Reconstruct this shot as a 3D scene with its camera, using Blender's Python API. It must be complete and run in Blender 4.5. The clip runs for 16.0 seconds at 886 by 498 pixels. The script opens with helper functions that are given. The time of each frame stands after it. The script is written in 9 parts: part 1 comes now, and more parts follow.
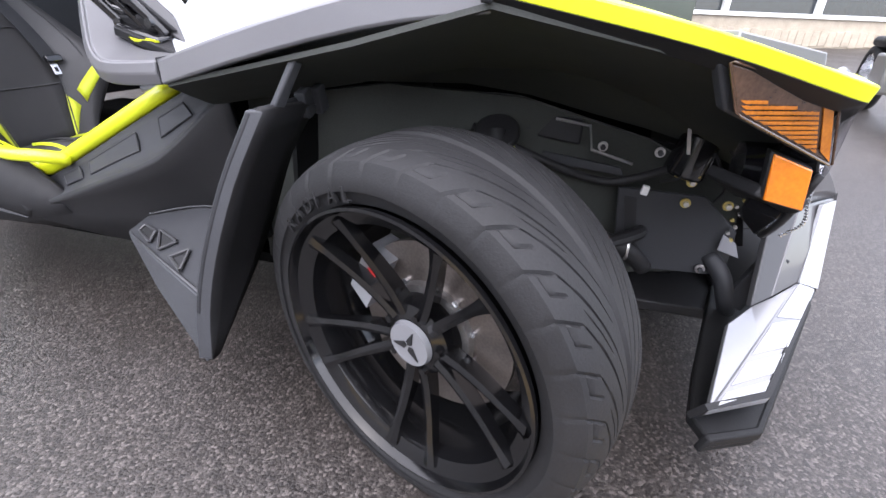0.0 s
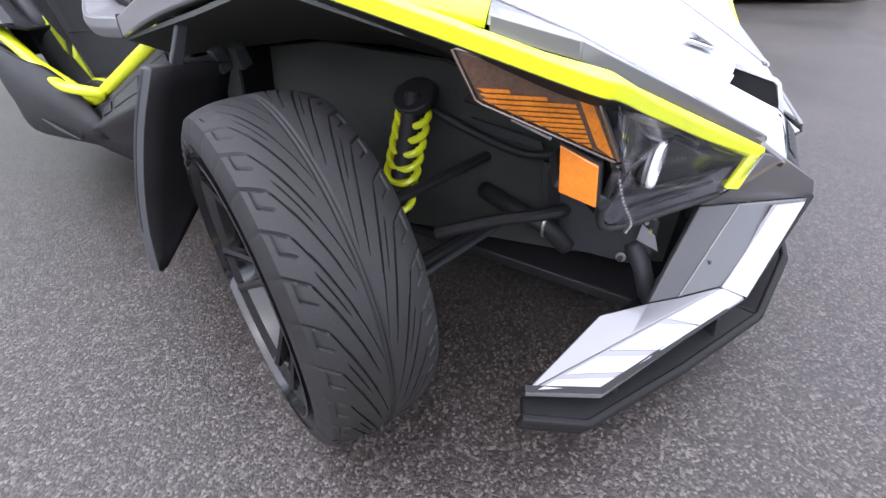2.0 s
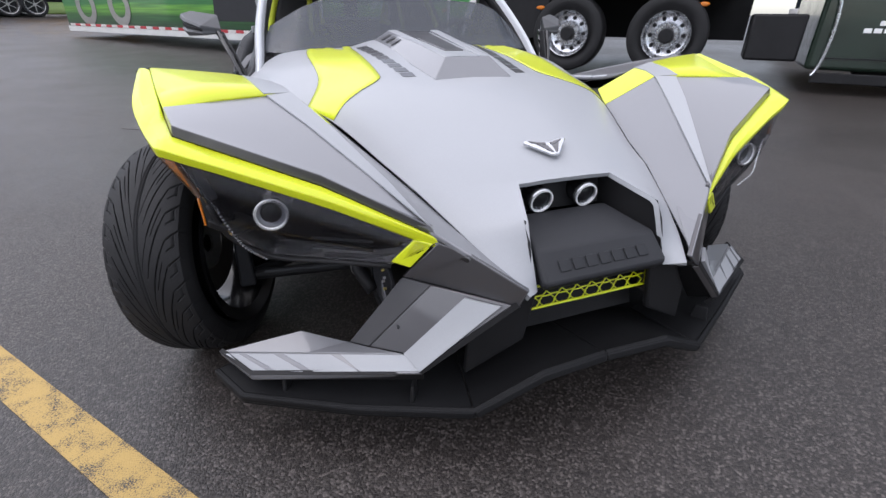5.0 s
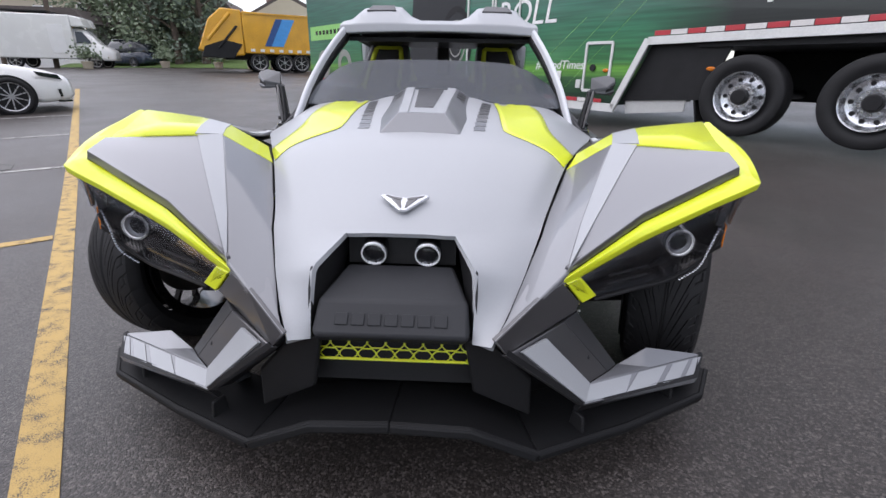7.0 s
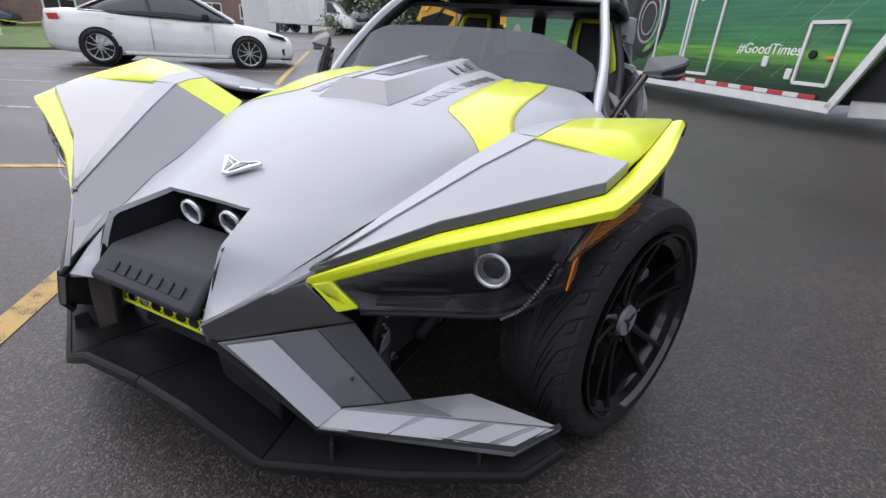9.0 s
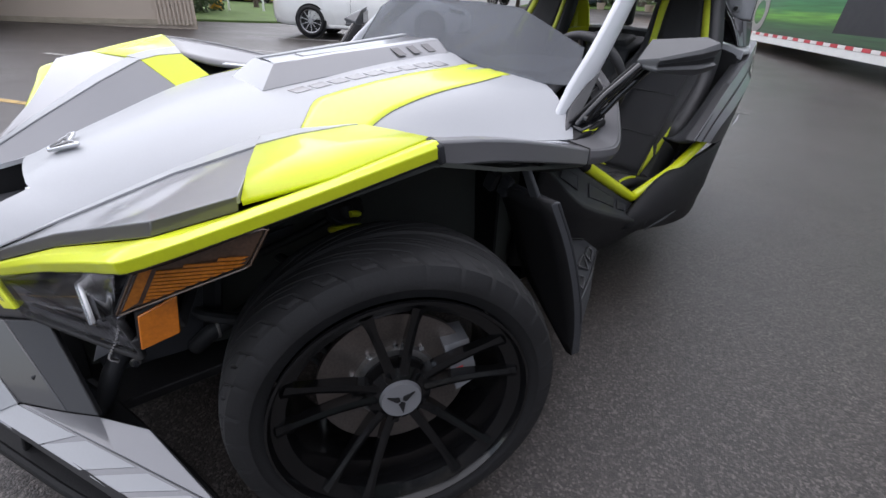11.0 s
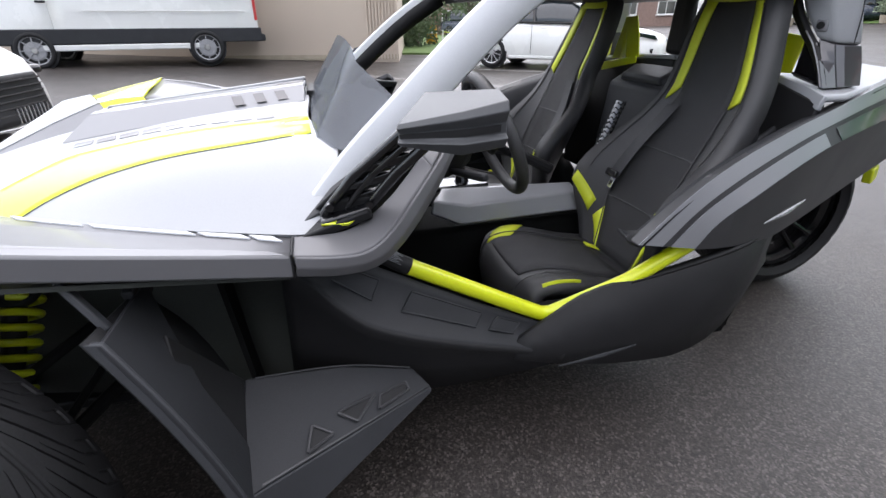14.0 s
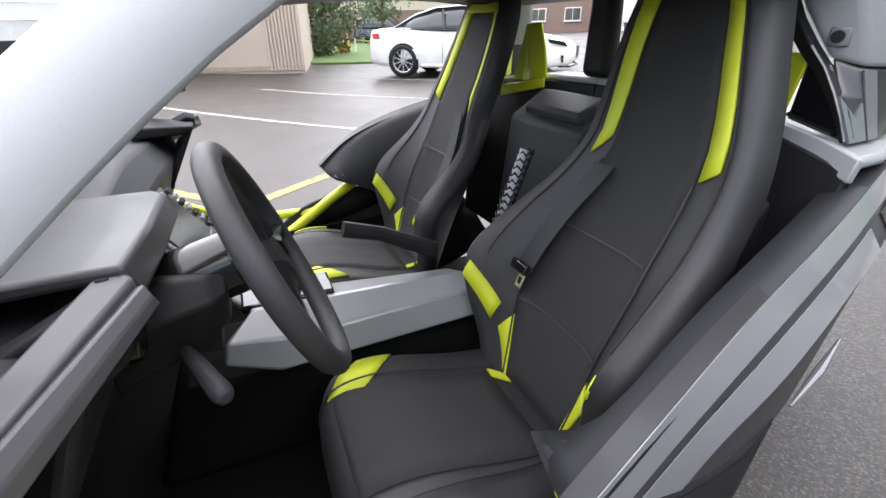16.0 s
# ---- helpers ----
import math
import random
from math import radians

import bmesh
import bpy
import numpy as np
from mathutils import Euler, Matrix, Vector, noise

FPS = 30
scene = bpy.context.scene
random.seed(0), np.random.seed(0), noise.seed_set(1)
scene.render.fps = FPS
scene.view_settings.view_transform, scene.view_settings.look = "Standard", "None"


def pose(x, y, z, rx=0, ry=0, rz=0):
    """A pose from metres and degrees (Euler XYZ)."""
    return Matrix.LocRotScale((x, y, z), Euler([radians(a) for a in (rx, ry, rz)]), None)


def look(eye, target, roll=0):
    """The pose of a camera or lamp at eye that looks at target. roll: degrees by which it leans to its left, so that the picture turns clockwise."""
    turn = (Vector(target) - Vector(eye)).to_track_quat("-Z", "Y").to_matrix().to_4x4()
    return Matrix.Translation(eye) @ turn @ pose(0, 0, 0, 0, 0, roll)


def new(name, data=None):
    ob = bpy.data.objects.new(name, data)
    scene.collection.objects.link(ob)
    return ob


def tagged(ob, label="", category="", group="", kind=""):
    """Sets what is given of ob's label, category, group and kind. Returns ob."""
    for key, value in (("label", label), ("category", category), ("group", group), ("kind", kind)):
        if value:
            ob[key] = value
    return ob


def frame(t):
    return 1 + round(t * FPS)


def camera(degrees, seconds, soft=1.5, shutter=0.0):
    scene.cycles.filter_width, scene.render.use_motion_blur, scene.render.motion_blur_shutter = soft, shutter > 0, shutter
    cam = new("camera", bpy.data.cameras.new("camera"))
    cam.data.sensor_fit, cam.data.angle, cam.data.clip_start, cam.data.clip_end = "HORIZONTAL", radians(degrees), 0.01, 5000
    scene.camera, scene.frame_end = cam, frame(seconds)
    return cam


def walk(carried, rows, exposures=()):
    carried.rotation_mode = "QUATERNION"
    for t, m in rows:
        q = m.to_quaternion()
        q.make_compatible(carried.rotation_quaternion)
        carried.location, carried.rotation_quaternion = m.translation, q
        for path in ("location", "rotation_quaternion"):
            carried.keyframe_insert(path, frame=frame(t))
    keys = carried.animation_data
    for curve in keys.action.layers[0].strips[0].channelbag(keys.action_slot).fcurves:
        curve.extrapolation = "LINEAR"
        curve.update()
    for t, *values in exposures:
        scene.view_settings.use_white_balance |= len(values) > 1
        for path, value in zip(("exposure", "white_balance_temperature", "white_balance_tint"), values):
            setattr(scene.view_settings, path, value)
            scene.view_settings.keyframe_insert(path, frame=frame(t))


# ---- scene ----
cam = camera(87.5, 16.0)
PATH = [
    (0, (-1.58, -0.111, 0.821), (0.15, 0.334, -0.079), 2.3),
    (0.5, (-1.476, -0.167, 0.783), (0.174, 0.357, -0.22), 2.1),
    (1, (-1.446, -0.264, 0.797), (0.134, 0.319, -0.282), 1.9),
    (1.5, (-1.446, -0.395, 0.846), (0.071, 0.287, -0.265), 1.9),
    (2, (-1.436, -0.55, 0.885), (0.011, 0.28, -0.219), 2.0),
    (2.5, (-1.415, -0.712, 0.932), (-0.073, 0.304, -0.148), 2.1),
    (3, (-1.364, -0.911, 0.979), (-0.118, 0.277, -0.04), 1.2),
    (3.5, (-1.249, -1.103, 1.006), (-0.124, 0.236, 0.035), 0.3),
    (4, (-1.065, -1.265, 1.004), (-0.058, 0.17, 0.041), 0.2),
    (4.2, (-0.999, -1.316, 1.0), (-0.051, 0.161, 0.041), 0.4),
    (6.3, (-0.175, -1.658, 1.022), (-0.033, 0.184, 0.255), 0.8),
    (6.5, (-0.093, -1.667, 1.027), (-0.01, 0.189, 0.288), 1.0),
    (7, (0.141, -1.632, 1.015), (0.082, 0.235, 0.299), 1.1),
    (7.5, (0.36, -1.596, 1.008), (0.107, 0.254, 0.29), 2.3),
    (8, (0.58, -1.529, 1.014), (0.139, 0.273, 0.268), 3.1),
    (8.5, (0.784, -1.389, 1.008), (0.181, 0.347, 0.217), 3.4),
    (9, (0.962, -1.254, 1.013), (0.186, 0.394, 0.188), 3.8),
    (9.5, (1.164, -1.134, 1.03), (0.221, 0.409, 0.175), 4.0),
    (10, (1.323, -0.942, 1.04), (0.241, 0.508, 0.188), 4.2),
    (10.2, (1.37, -0.828, 1.053), (0.246, 0.568, 0.164), 4.1),
    (12.3, (1.682, 0.0, 1.075), (0.04, 0.685, 0.162), 1.9),
    (12.5, (1.695, 0.08, 1.073), (0.031, 0.698, 0.152), 1.6),
    (13, (1.737, 0.314, 1.079), (0.024, 0.783, 0.16), 0.5),
    (13.5, (1.699, 0.531, 1.095), (-0.034, 0.942, 0.185), -0.1),
    (14, (1.615, 0.725, 1.105), (-0.127, 1.157, 0.224), -0.3),
    (14.5, (1.501, 0.903, 1.116), (-0.263, 1.35, 0.288), 0.2),
    (15, (1.353, 1.03, 1.12), (-0.407, 1.509, 0.3), -0.6),
    (15.5, (1.173, 1.109, 1.097), (-0.559, 1.679, 0.275), -0.9),
    (16, (1.025, 1.153, 1.111), (-0.639, 1.855, 0.25), -0.8),
]
EXPOSURES = [(0.0, 2.2, 6350, 15), (0.5, 2.7, 6300, 15), (1.0, 2.78, 6250, 15), (1.5, 2.55, 6200, 15), (2.0, 2.05, 6200, 15), (2.5, 1.5, 6200, 15), (3.0, 1.1, 6150, 14), (3.5, 0.9, 6250, 13), (4.2, 0.78, 6300, 13), (6.5, 0.72, 6400, 14),
             (10.0, 0.76, 6400, 13), (12.5, 1.28, 6450, 12), (13.3, 1.46, 6500, 12), (14.5, 1.56, 6500, 11), (16.0, 1.95, 6600, 11)]
walk(cam, [(t, look(eye, target, roll)) for t, eye, target, roll in PATH], EXPOSURES)

# ---- overcast sky and a very soft sun ----
world = bpy.data.worlds.new("overcast_sky")
scene.world = world
world.use_nodes = True
wn, wl = world.node_tree.nodes, world.node_tree.links
wn.clear()
sky = wn.new("ShaderNodeTexSky")
sky.sky_type = "NISHITA"
sky.sun_disc = False
sky.sun_elevation, sky.sun_rotation = radians(58), radians(280)
sky.dust_density, sky.air_density = 1.0, 1.0
grey = wn.new("ShaderNodeHueSaturation")
grey.inputs["Saturation"].default_value = 0.45
back = wn.new("ShaderNodeBackground")
back.inputs["Strength"].default_value = 0.15
wout = wn.new("ShaderNodeOutputWorld")
wl.new(sky.outputs[0], grey.inputs["Color"])
wl.new(grey.outputs[0], back.inputs["Color"])
wl.new(back.outputs[0], wout.inputs["Surface"])
sun_data = bpy.data.lights.new("sun", "SUN")
sun_data.energy, sun_data.angle, sun_data.color = 1.8, radians(130), (1.0, 0.955, 0.96)
sun = new("sun", sun_data)
sun.matrix_world = look((-7, -1, 32), (0, 0, 0))
# ---- materials ----
def material(name, color, rough=0.5, metal=0.0, coat=0.0, scale=8.0, vary=0.12, fine=90.0, bump=0.0, spec=0.5):
    """A principled surface with variation at two scales and a fine relief."""
    m = bpy.data.materials.new(name)
    m.use_nodes = True
    n, l = m.node_tree.nodes, m.node_tree.links
    p = n["Principled BSDF"]
    co = n.new("ShaderNodeTexCoord")
    big, small = n.new("ShaderNodeTexNoise"), n.new("ShaderNodeTexNoise")
    big.inputs["Scale"].default_value, big.inputs["Detail"].default_value = scale, 4
    small.inputs["Scale"].default_value, small.inputs["Detail"].default_value = fine, 3
    l.new(co.outputs["Object"], big.inputs["Vector"])
    l.new(co.outputs["Object"], small.inputs["Vector"])
    both = n.new("ShaderNodeMath")
    both.operation = "ADD"
    l.new(big.outputs[0], both.inputs[0])
    l.new(small.outputs[0], both.inputs[1])
    ramp = n.new("ShaderNodeMapRange")
    ramp.inputs["From Min"].default_value, ramp.inputs["From Max"].default_value = 0.7, 1.3
    ramp.inputs["To Min"].default_value, ramp.inputs["To Max"].default_value = 1 - vary, 1 + vary
    l.new(both.outputs[0], ramp.inputs["Value"])
    tint = n.new("ShaderNodeVectorMath")
    tint.operation = "SCALE"
    tint.inputs[0].default_value = color[:3]
    l.new(ramp.outputs[0], tint.inputs["Scale"])
    l.new(tint.outputs[0], p.inputs["Base Color"])
    rr = n.new("ShaderNodeMapRange")
    rr.inputs["From Min"].default_value, rr.inputs["From Max"].default_value = 0.3, 0.7
    rr.inputs["To Min"].default_value, rr.inputs["To Max"].default_value = max(0.0, rough - 0.06), min(1.0, rough + 0.06)
    l.new(big.outputs[0], rr.inputs["Value"])
    l.new(rr.outputs[0], p.inputs["Roughness"])
    p.inputs["Metallic"].default_value = metal
    p.inputs["Coat Weight"].default_value = coat
    p.inputs["Coat Roughness"].default_value = 0.06
    p.inputs["Specular IOR Level"].default_value = spec
    if bump:
        b = n.new("ShaderNodeBump")
        b.inputs["Strength"].default_value, b.inputs["Distance"].default_value = bump, 0.002
        l.new(small.outputs[0], b.inputs["Height"])
        l.new(b.outputs[0], p.inputs["Normal"])
    return m


def glass(name, tint, rough=0.0, haze=0.0, base=0.03, slant=0.9):
    """Thin tinted sheet: clear through, mirror-like at a slant."""
    m = bpy.data.materials.new(name)
    m.use_nodes = True
    n, l = m.node_tree.nodes, m.node_tree.links
    n.clear()
    out, mix = n.new("ShaderNodeOutputMaterial"), n.new("ShaderNodeMixShader")
    tr, gl, lw = n.new("ShaderNodeBsdfTransparent"), n.new("ShaderNodeBsdfGlossy"), n.new("ShaderNodeLayerWeight")
    fr, fs = n.new("ShaderNodeMath"), n.new("ShaderNodeMath")
    tr.inputs["Color"].default_value = (*tint, 1)
    gl.inputs["Roughness"].default_value = rough
    lw.inputs["Blend"].default_value = 0.5
    fs.operation, fr.operation = "POWER", "MULTIPLY_ADD"
    fs.inputs[1].default_value, fr.inputs[1].default_value, fr.inputs[2].default_value = 5.0, slant, base
    l.new(lw.outputs["Facing"], fs.inputs[0])
    l.new(fs.outputs[0], fr.inputs[0])
    l.new(fr.outputs[0], mix.inputs[0])
    l.new(tr.outputs[0], mix.inputs[1])
    l.new(gl.outputs[0], mix.inputs[2])
    # even grey share: dense smoking plus reflected light mixed into the colour
    veiled, veil = n.new("ShaderNodeMixShader"), n.new("ShaderNodeBsdfDiffuse")
    veil.inputs["Color"].default_value = (0.14, 0.15, 0.165, 1)
    veiled.inputs[0].default_value = haze
    l.new(mix.outputs[0], veiled.inputs[1])
    l.new(veil.outputs[0], veiled.inputs[2])
    l.new(veiled.outputs[0], out.inputs["Surface"])
    return m


LIPM = material("worn_satin_black_plastic", (0.0125, 0.0127, 0.0135), 0.5, 0, 0, 5, 0.25, 300, 0.2, 0.14)
RINGWHITE = material("white_lamp_ring", (0.86, 0.86, 0.86), 0.25, 0, 0.5)
SATIN = material("satin_gunmetal_paint", (0.045, 0.045, 0.048), 0.5, 0.2, 0.1, 4, 0.08, 900)
PALE = material("pale_silver_paint", (0.26, 0.265, 0.28), 0.35, 0.2, 0.6, 4, 0.04, 900)
# brighter copy of the white paint, with strong light put into its colour
LITWHITE = material("white_paint_with_light", (0.56, 0.575, 0.60), 0.36, 0.0, 0.15, 3, 0.03, 300, 0.0, 0.3)
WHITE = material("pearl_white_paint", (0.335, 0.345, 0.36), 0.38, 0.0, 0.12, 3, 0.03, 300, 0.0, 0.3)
SILVER = material("silver_grey_paint", (0.185, 0.188, 0.20), 0.36, 0.2, 0.8, 4, 0.05, 900)
SLOPEGREY = material("glossy_mid_grey_paint", (0.145, 0.145, 0.153), 0.38, 0.12, 0.3, 4, 0.06, 900, 0.0, 0.4)
FOOTGREY = material("mid_grey_paint", (0.115, 0.114, 0.12), 0.42, 0.1, 0.12, 4, 0.06, 900, 0.0, 0.3)
GREY = material("gunmetal_paint", (0.075, 0.073, 0.077), 0.35, 0.4, 0.7, 4, 0.06, 900)
LIME = material("lime_yellow_paint", (0.62, 0.69, 0.012), 0.36, 0.0, 0.4, 4, 0.04, 200)
BLACK = material("black_textured_plastic", (0.016, 0.016, 0.017), 0.5, 0, 0, 6, 0.25, 500, 0.25, 0.2)
DARK = material("dark_grey_plastic", (0.026, 0.027, 0.030), 0.55, 0, 0, 6, 0.2, 500, 0.3, 0.25)
MIRRORGREY = material("grey_mirror_shell", (0.058, 0.06, 0.064), 0.42, 0, 0.1, 6, 0.12, 500, 0.15, 0.4)
# paler than the dark plastic, for guard edge, strut and wing face
PALERGREY = material("paler_grey_plastic", (0.046, 0.048, 0.053), 0.5, 0, 0, 6, 0.2, 500, 0.3, 0.35)
GLOSS = material("gloss_black", (0.007, 0.007, 0.008), 0.16, 0, 0.35, 5, 0.2, 100)
# cabin carpet; on the wheel well walls its black stands for shade
CARPETSHADE = material("black_carpet_and_well_shade", (0.0065, 0.0068, 0.0068), 0.9, 0, 0, 8, 0.3, 700, 0.4, 0.08)
RUBBER = material("tyre_rubber", (0.014, 0.014, 0.015), 0.62, 0, 0, 10, 0.25, 260, 0.25, 0.3)
STEEL = material("brushed_steel", (0.42, 0.41, 0.40), 0.35, 0.9, 0, 14, 0.15, 200)
DISCSTEEL = material("dull_disc_steel", (0.20, 0.175, 0.16), 0.38, 0.8, 0, 14, 0.2, 200)
ALLOY = material("bright_alloy", (0.62, 0.63, 0.65), 0.25, 0.9, 0, 10, 0.1, 150)
SEAT = material("black_vinyl", (0.032, 0.032, 0.034), 0.48, 0, 0, 12, 0.2, 600, 0.35)
SEATCLOTH = material("charcoal_cloth", (0.026, 0.026, 0.028), 0.8, 0, 0, 20, 0.15, 1200, 0.6)
SEATLIME = material("lime_vinyl", (0.55, 0.62, 0.03), 0.5, 0, 0, 20, 0.1, 500, 0.2)
RED = material("red_plastic", (0.45, 0.02, 0.02), 0.35, 0, 0.3)
AMBER = material("amber_lens", (0.55, 0.155, 0.008), 0.2, 0, 0.7, 30, 0.15, 200)
CREAM = material("off_white_paint", (0.7, 0.7, 0.69), 0.35, 0, 0.5, 2, 0.05, 40)
MIRROR = material("mirror_glass", (0.6, 0.62, 0.64), 0.06, 1.0)
CLEAR = glass("clear_lens", (0.92, 0.93, 0.95))
AMBERMID = material("ribbed_amber_lens", (0.36, 0.115, 0.008), 0.2, 0, 0.3, 30, 0.25, 200)
COVER = glass("tinted_lamp_cover", (0.80, 0.80, 0.82), base=0.02, slant=0.6)
AMBERDARK = material("dark_amber_lens", (0.062, 0.034, 0.020), 0.15, 0, 0.5, 30, 0.3, 200)
BRASS = material("yellow_plated_steel", (0.45, 0.36, 0.12), 0.4, 0.7)
RIMBLACK = material("deep_gloss_black", (0.0045, 0.0045, 0.005), 0.13, 0, 0, 5, 0.2, 100, 0.0, 0.45)
TINT = glass("smoked_windscreen", (0.45, 0.48, 0.52), haze=0.38, base=0.06, slant=0.3)
LINER = material("dull_black_liner", (0.033, 0.036, 0.032), 0.65, 0, 0, 6, 0.3, 400, 0.3, 0.3)
BLADE = material("light_silver_paint", (0.18, 0.183, 0.195), 0.34, 0.1, 0.6, 4, 0.05, 900)
CARGLASS = material("dark_window_glass", (0.02, 0.025, 0.03), 0.08, 0, 0.5)
# ---- shape helpers ----
def catmull(pts, n):
    """n + 1 points along a smooth curve through pts."""
    p = [np.array(q, float) for q in pts]
    p = [2 * p[0] - p[1], *p, 2 * p[-1] - p[-2]]
    out = []
    for i in range(n + 1):
        f = i / n * (len(pts) - 1)
        k = min(int(f), len(pts) - 2)
        t = f - k
        a, b, c, d = p[k : k + 4]
        out.append(0.5 * (2 * b + (c - a) * t + (2 * a - 5 * b + 4 * c - d) * t * t + (3 * b - a - 3 * c + d) * t**3))
    return out


def linear(pts, n):
    """n + 1 points along a broken line through pts, evenly by length, with its corners kept as nearly as can be."""
    p = np.array(pts, float)
    run = np.r_[0, np.cumsum(np.linalg.norm(np.diff(p, axis=0), axis=1))]
    return [np.array([np.interp(s, run, p[:, k]) for k in range(p.shape[1])]) for s in np.linspace(0, run[-1], n + 1)]


def part(name, bm, mat, parent=None, label="", smooth=False, bevel=0.0, segs=2):
    me = bpy.data.meshes.new(name)
    bm.to_mesh(me)
    bm.free()
    me.materials.append(mat)
    for f in me.polygons:
        f.use_smooth = True
    if not smooth:
        me.set_sharp_from_angle(angle=radians(28))
    ob = new(name, me)
    if parent is not None:
        ob.parent = parent
    if label:
        ob["label"] = label
    if bevel:
        mod = ob.modifiers.new("bevel", "BEVEL")
        mod.width, mod.segments, mod.limit_method, mod.angle_limit = bevel, segs, "ANGLE", radians(25)
    return ob


def empty(name, loc=(0, 0, 0), label="", category="", group="", kind="", rz=0.0):
    ob = new(name)
    ob.empty_display_size = 0.2
    ob.matrix_world = pose(*loc, 0, 0, rz)
    return tagged(ob, label, category, group, kind)


def sheet(verts, faces, up=(0, 0, 1), thick=0.01, sx=1):
    """A closed slab from an open sheet of faces; its outer side looks along up."""
    bm = bmesh.new()
    vs = [bm.verts.new((x * sx, y, z)) for x, y, z in verts]
    for f in faces:
        try:
            bm.faces.new([vs[i] for i in f])
        except ValueError:
            pass
    bmesh.ops.remove_doubles(bm, verts=bm.verts, dist=1e-6)
    bmesh.ops.recalc_face_normals(bm, faces=bm.faces)
    bm.normal_update()
    side = Vector((up[0] * sx, up[1], up[2]))
    if sum(f.normal.dot(side) * f.calc_area() for f in bm.faces) < 0:
        bmesh.ops.reverse_faces(bm, faces=bm.faces)
    bm.normal_update()
    top = list(bm.verts)
    shift = {v: v.co - v.normal * thick for v in top}
    low = {v: bm.verts.new(shift[v]) for v in top}
    for f in list(bm.faces):
        bm.faces.new([low[v] for v in reversed(f.verts)])
    for e in [e for e in bm.edges if len(e.link_faces) == 1 and e.verts[0] in low]:
        a, b = e.verts
        loop = e.link_loops[0]
        if loop.vert is a:
            bm.faces.new([b, a, low[a], low[b]])
        else:
            bm.faces.new([a, b, low[b], low[a]])
    bm.normal_update()
    return bm


def loft(curves, up=(0, 0, 1), thick=0.01, sx=1):
    """A slab over a net of points: curves of equal length, side by side."""
    n = len(curves[0])
    verts = [tuple(p) for c in curves for p in c]
    faces = [(i * n + j, i * n + j + 1, (i + 1) * n + j + 1, (i + 1) * n + j) for i in range(len(curves) - 1) for j in range(n - 1)]
    return sheet(verts, faces, up, thick, sx)


def between(a, b, n):
    """Curves that lead over from a to b."""
    return [[np.array(p) * (1 - k / n) + np.array(q) * k / n for p, q in zip(a, b)] for k in range(n + 1)]


def box(size, at=(0, 0, 0), rot=(0, 0, 0), taper=1.0, bm=None):
    """A box about at; its top is taper times as wide."""
    bm = bm or bmesh.new()
    made = bmesh.ops.create_cube(bm, size=1)["verts"]
    for v in made:
        k = taper if v.co.z > 0 else 1
        v.co = Vector((v.co.x * size[0] * k, v.co.y * size[1] * k, v.co.z * size[2]))
    bmesh.ops.transform(bm, verts=made, matrix=pose(*at, *rot))
    return bm


def disc(r, depth, at=(0, 0, 0), rot=(0, 0, 0), r2=None, n=28, bm=None):
    bm = bm or bmesh.new()
    made = bmesh.ops.create_cone(bm, cap_ends=True, segments=n, radius1=r, radius2=r if r2 is None else r2, depth=depth)["verts"]
    bmesh.ops.transform(bm, verts=made, matrix=pose(*at, *rot))
    return bm


def ring(profile, n=64, bm=None, axis="x"):
    """Turns a profile of (along, radius) points about the x axis; the profile is closed."""
    bm = bm or bmesh.new()
    rows = []
    for i in range(n):
        a = 2 * math.pi * i / n
        rows.append([bm.verts.new((s, r * math.cos(a), r * math.sin(a))) for s, r in profile])
    m = len(profile)
    for i in range(n):
        p, q = rows[i], rows[(i + 1) % n]
        for j in range(m):
            bm.faces.new((p[j], p[(j + 1) % m], q[(j + 1) % m], q[j]))
    bmesh.ops.recalc_face_normals(bm, faces=bm.faces)
    return bm


def tube(path, r, n=12, bm=None, closed=False):
    """A round bar along a path."""
    bm = bm or bmesh.new()
    pts = [Vector(p) for p in path]
    rows, last = [], None
    for i, p in enumerate(pts):
        if closed:
            d = pts[(i + 1) % len(pts)] - pts[i - 1]
        else:
            d = pts[min(i + 1, len(pts) - 1)] - pts[max(i - 1, 0)]
        d.normalize()
        side = d.cross(Vector((0, 0, 1))) if last is None else last - d * last.dot(d)
        if side.length < 1e-4:
            side = d.cross(Vector((0, 1, 0)))
        side.normalize()
        last = side
        other = d.cross(side)
        rad = r[i] if isinstance(r, (list, tuple)) else r
        rows.append([bm.verts.new(p + rad * (math.cos(2 * math.pi * k / n) * side + math.sin(2 * math.pi * k / n) * other)) for k in range(n)])
    ends = len(rows) if closed else len(rows) - 1
    for i in range(ends):
        p, q = rows[i], rows[(i + 1) % len(rows)]
        for k in range(n):
            bm.faces.new((p[k], p[(k + 1) % n], q[(k + 1) % n], q[k]))
    if not closed:
        bm.faces.new(list(reversed(rows[0])))
        bm.faces.new(rows[-1])
    bmesh.ops.recalc_face_normals(bm, faces=bm.faces)
    return bm


def prism(outline, depth, m=Matrix(), bm=None):
    """An outline in x and y, made depth thick along z, then laid by m."""
    bm = bm or bmesh.new()
    lo = [bm.verts.new(m @ Vector((x, y, -depth / 2))) for x, y in outline]
    hi = [bm.verts.new(m @ Vector((x, y, depth / 2))) for x, y in outline]
    bm.faces.new(list(reversed(lo)))
    bm.faces.new(hi)
    for i in range(len(outline)):
        j = (i + 1) % len(outline)
        bm.faces.new((lo[i], lo[j], hi[j], hi[i]))
    bmesh.ops.recalc_face_normals(bm, faces=bm.faces)
    return bm


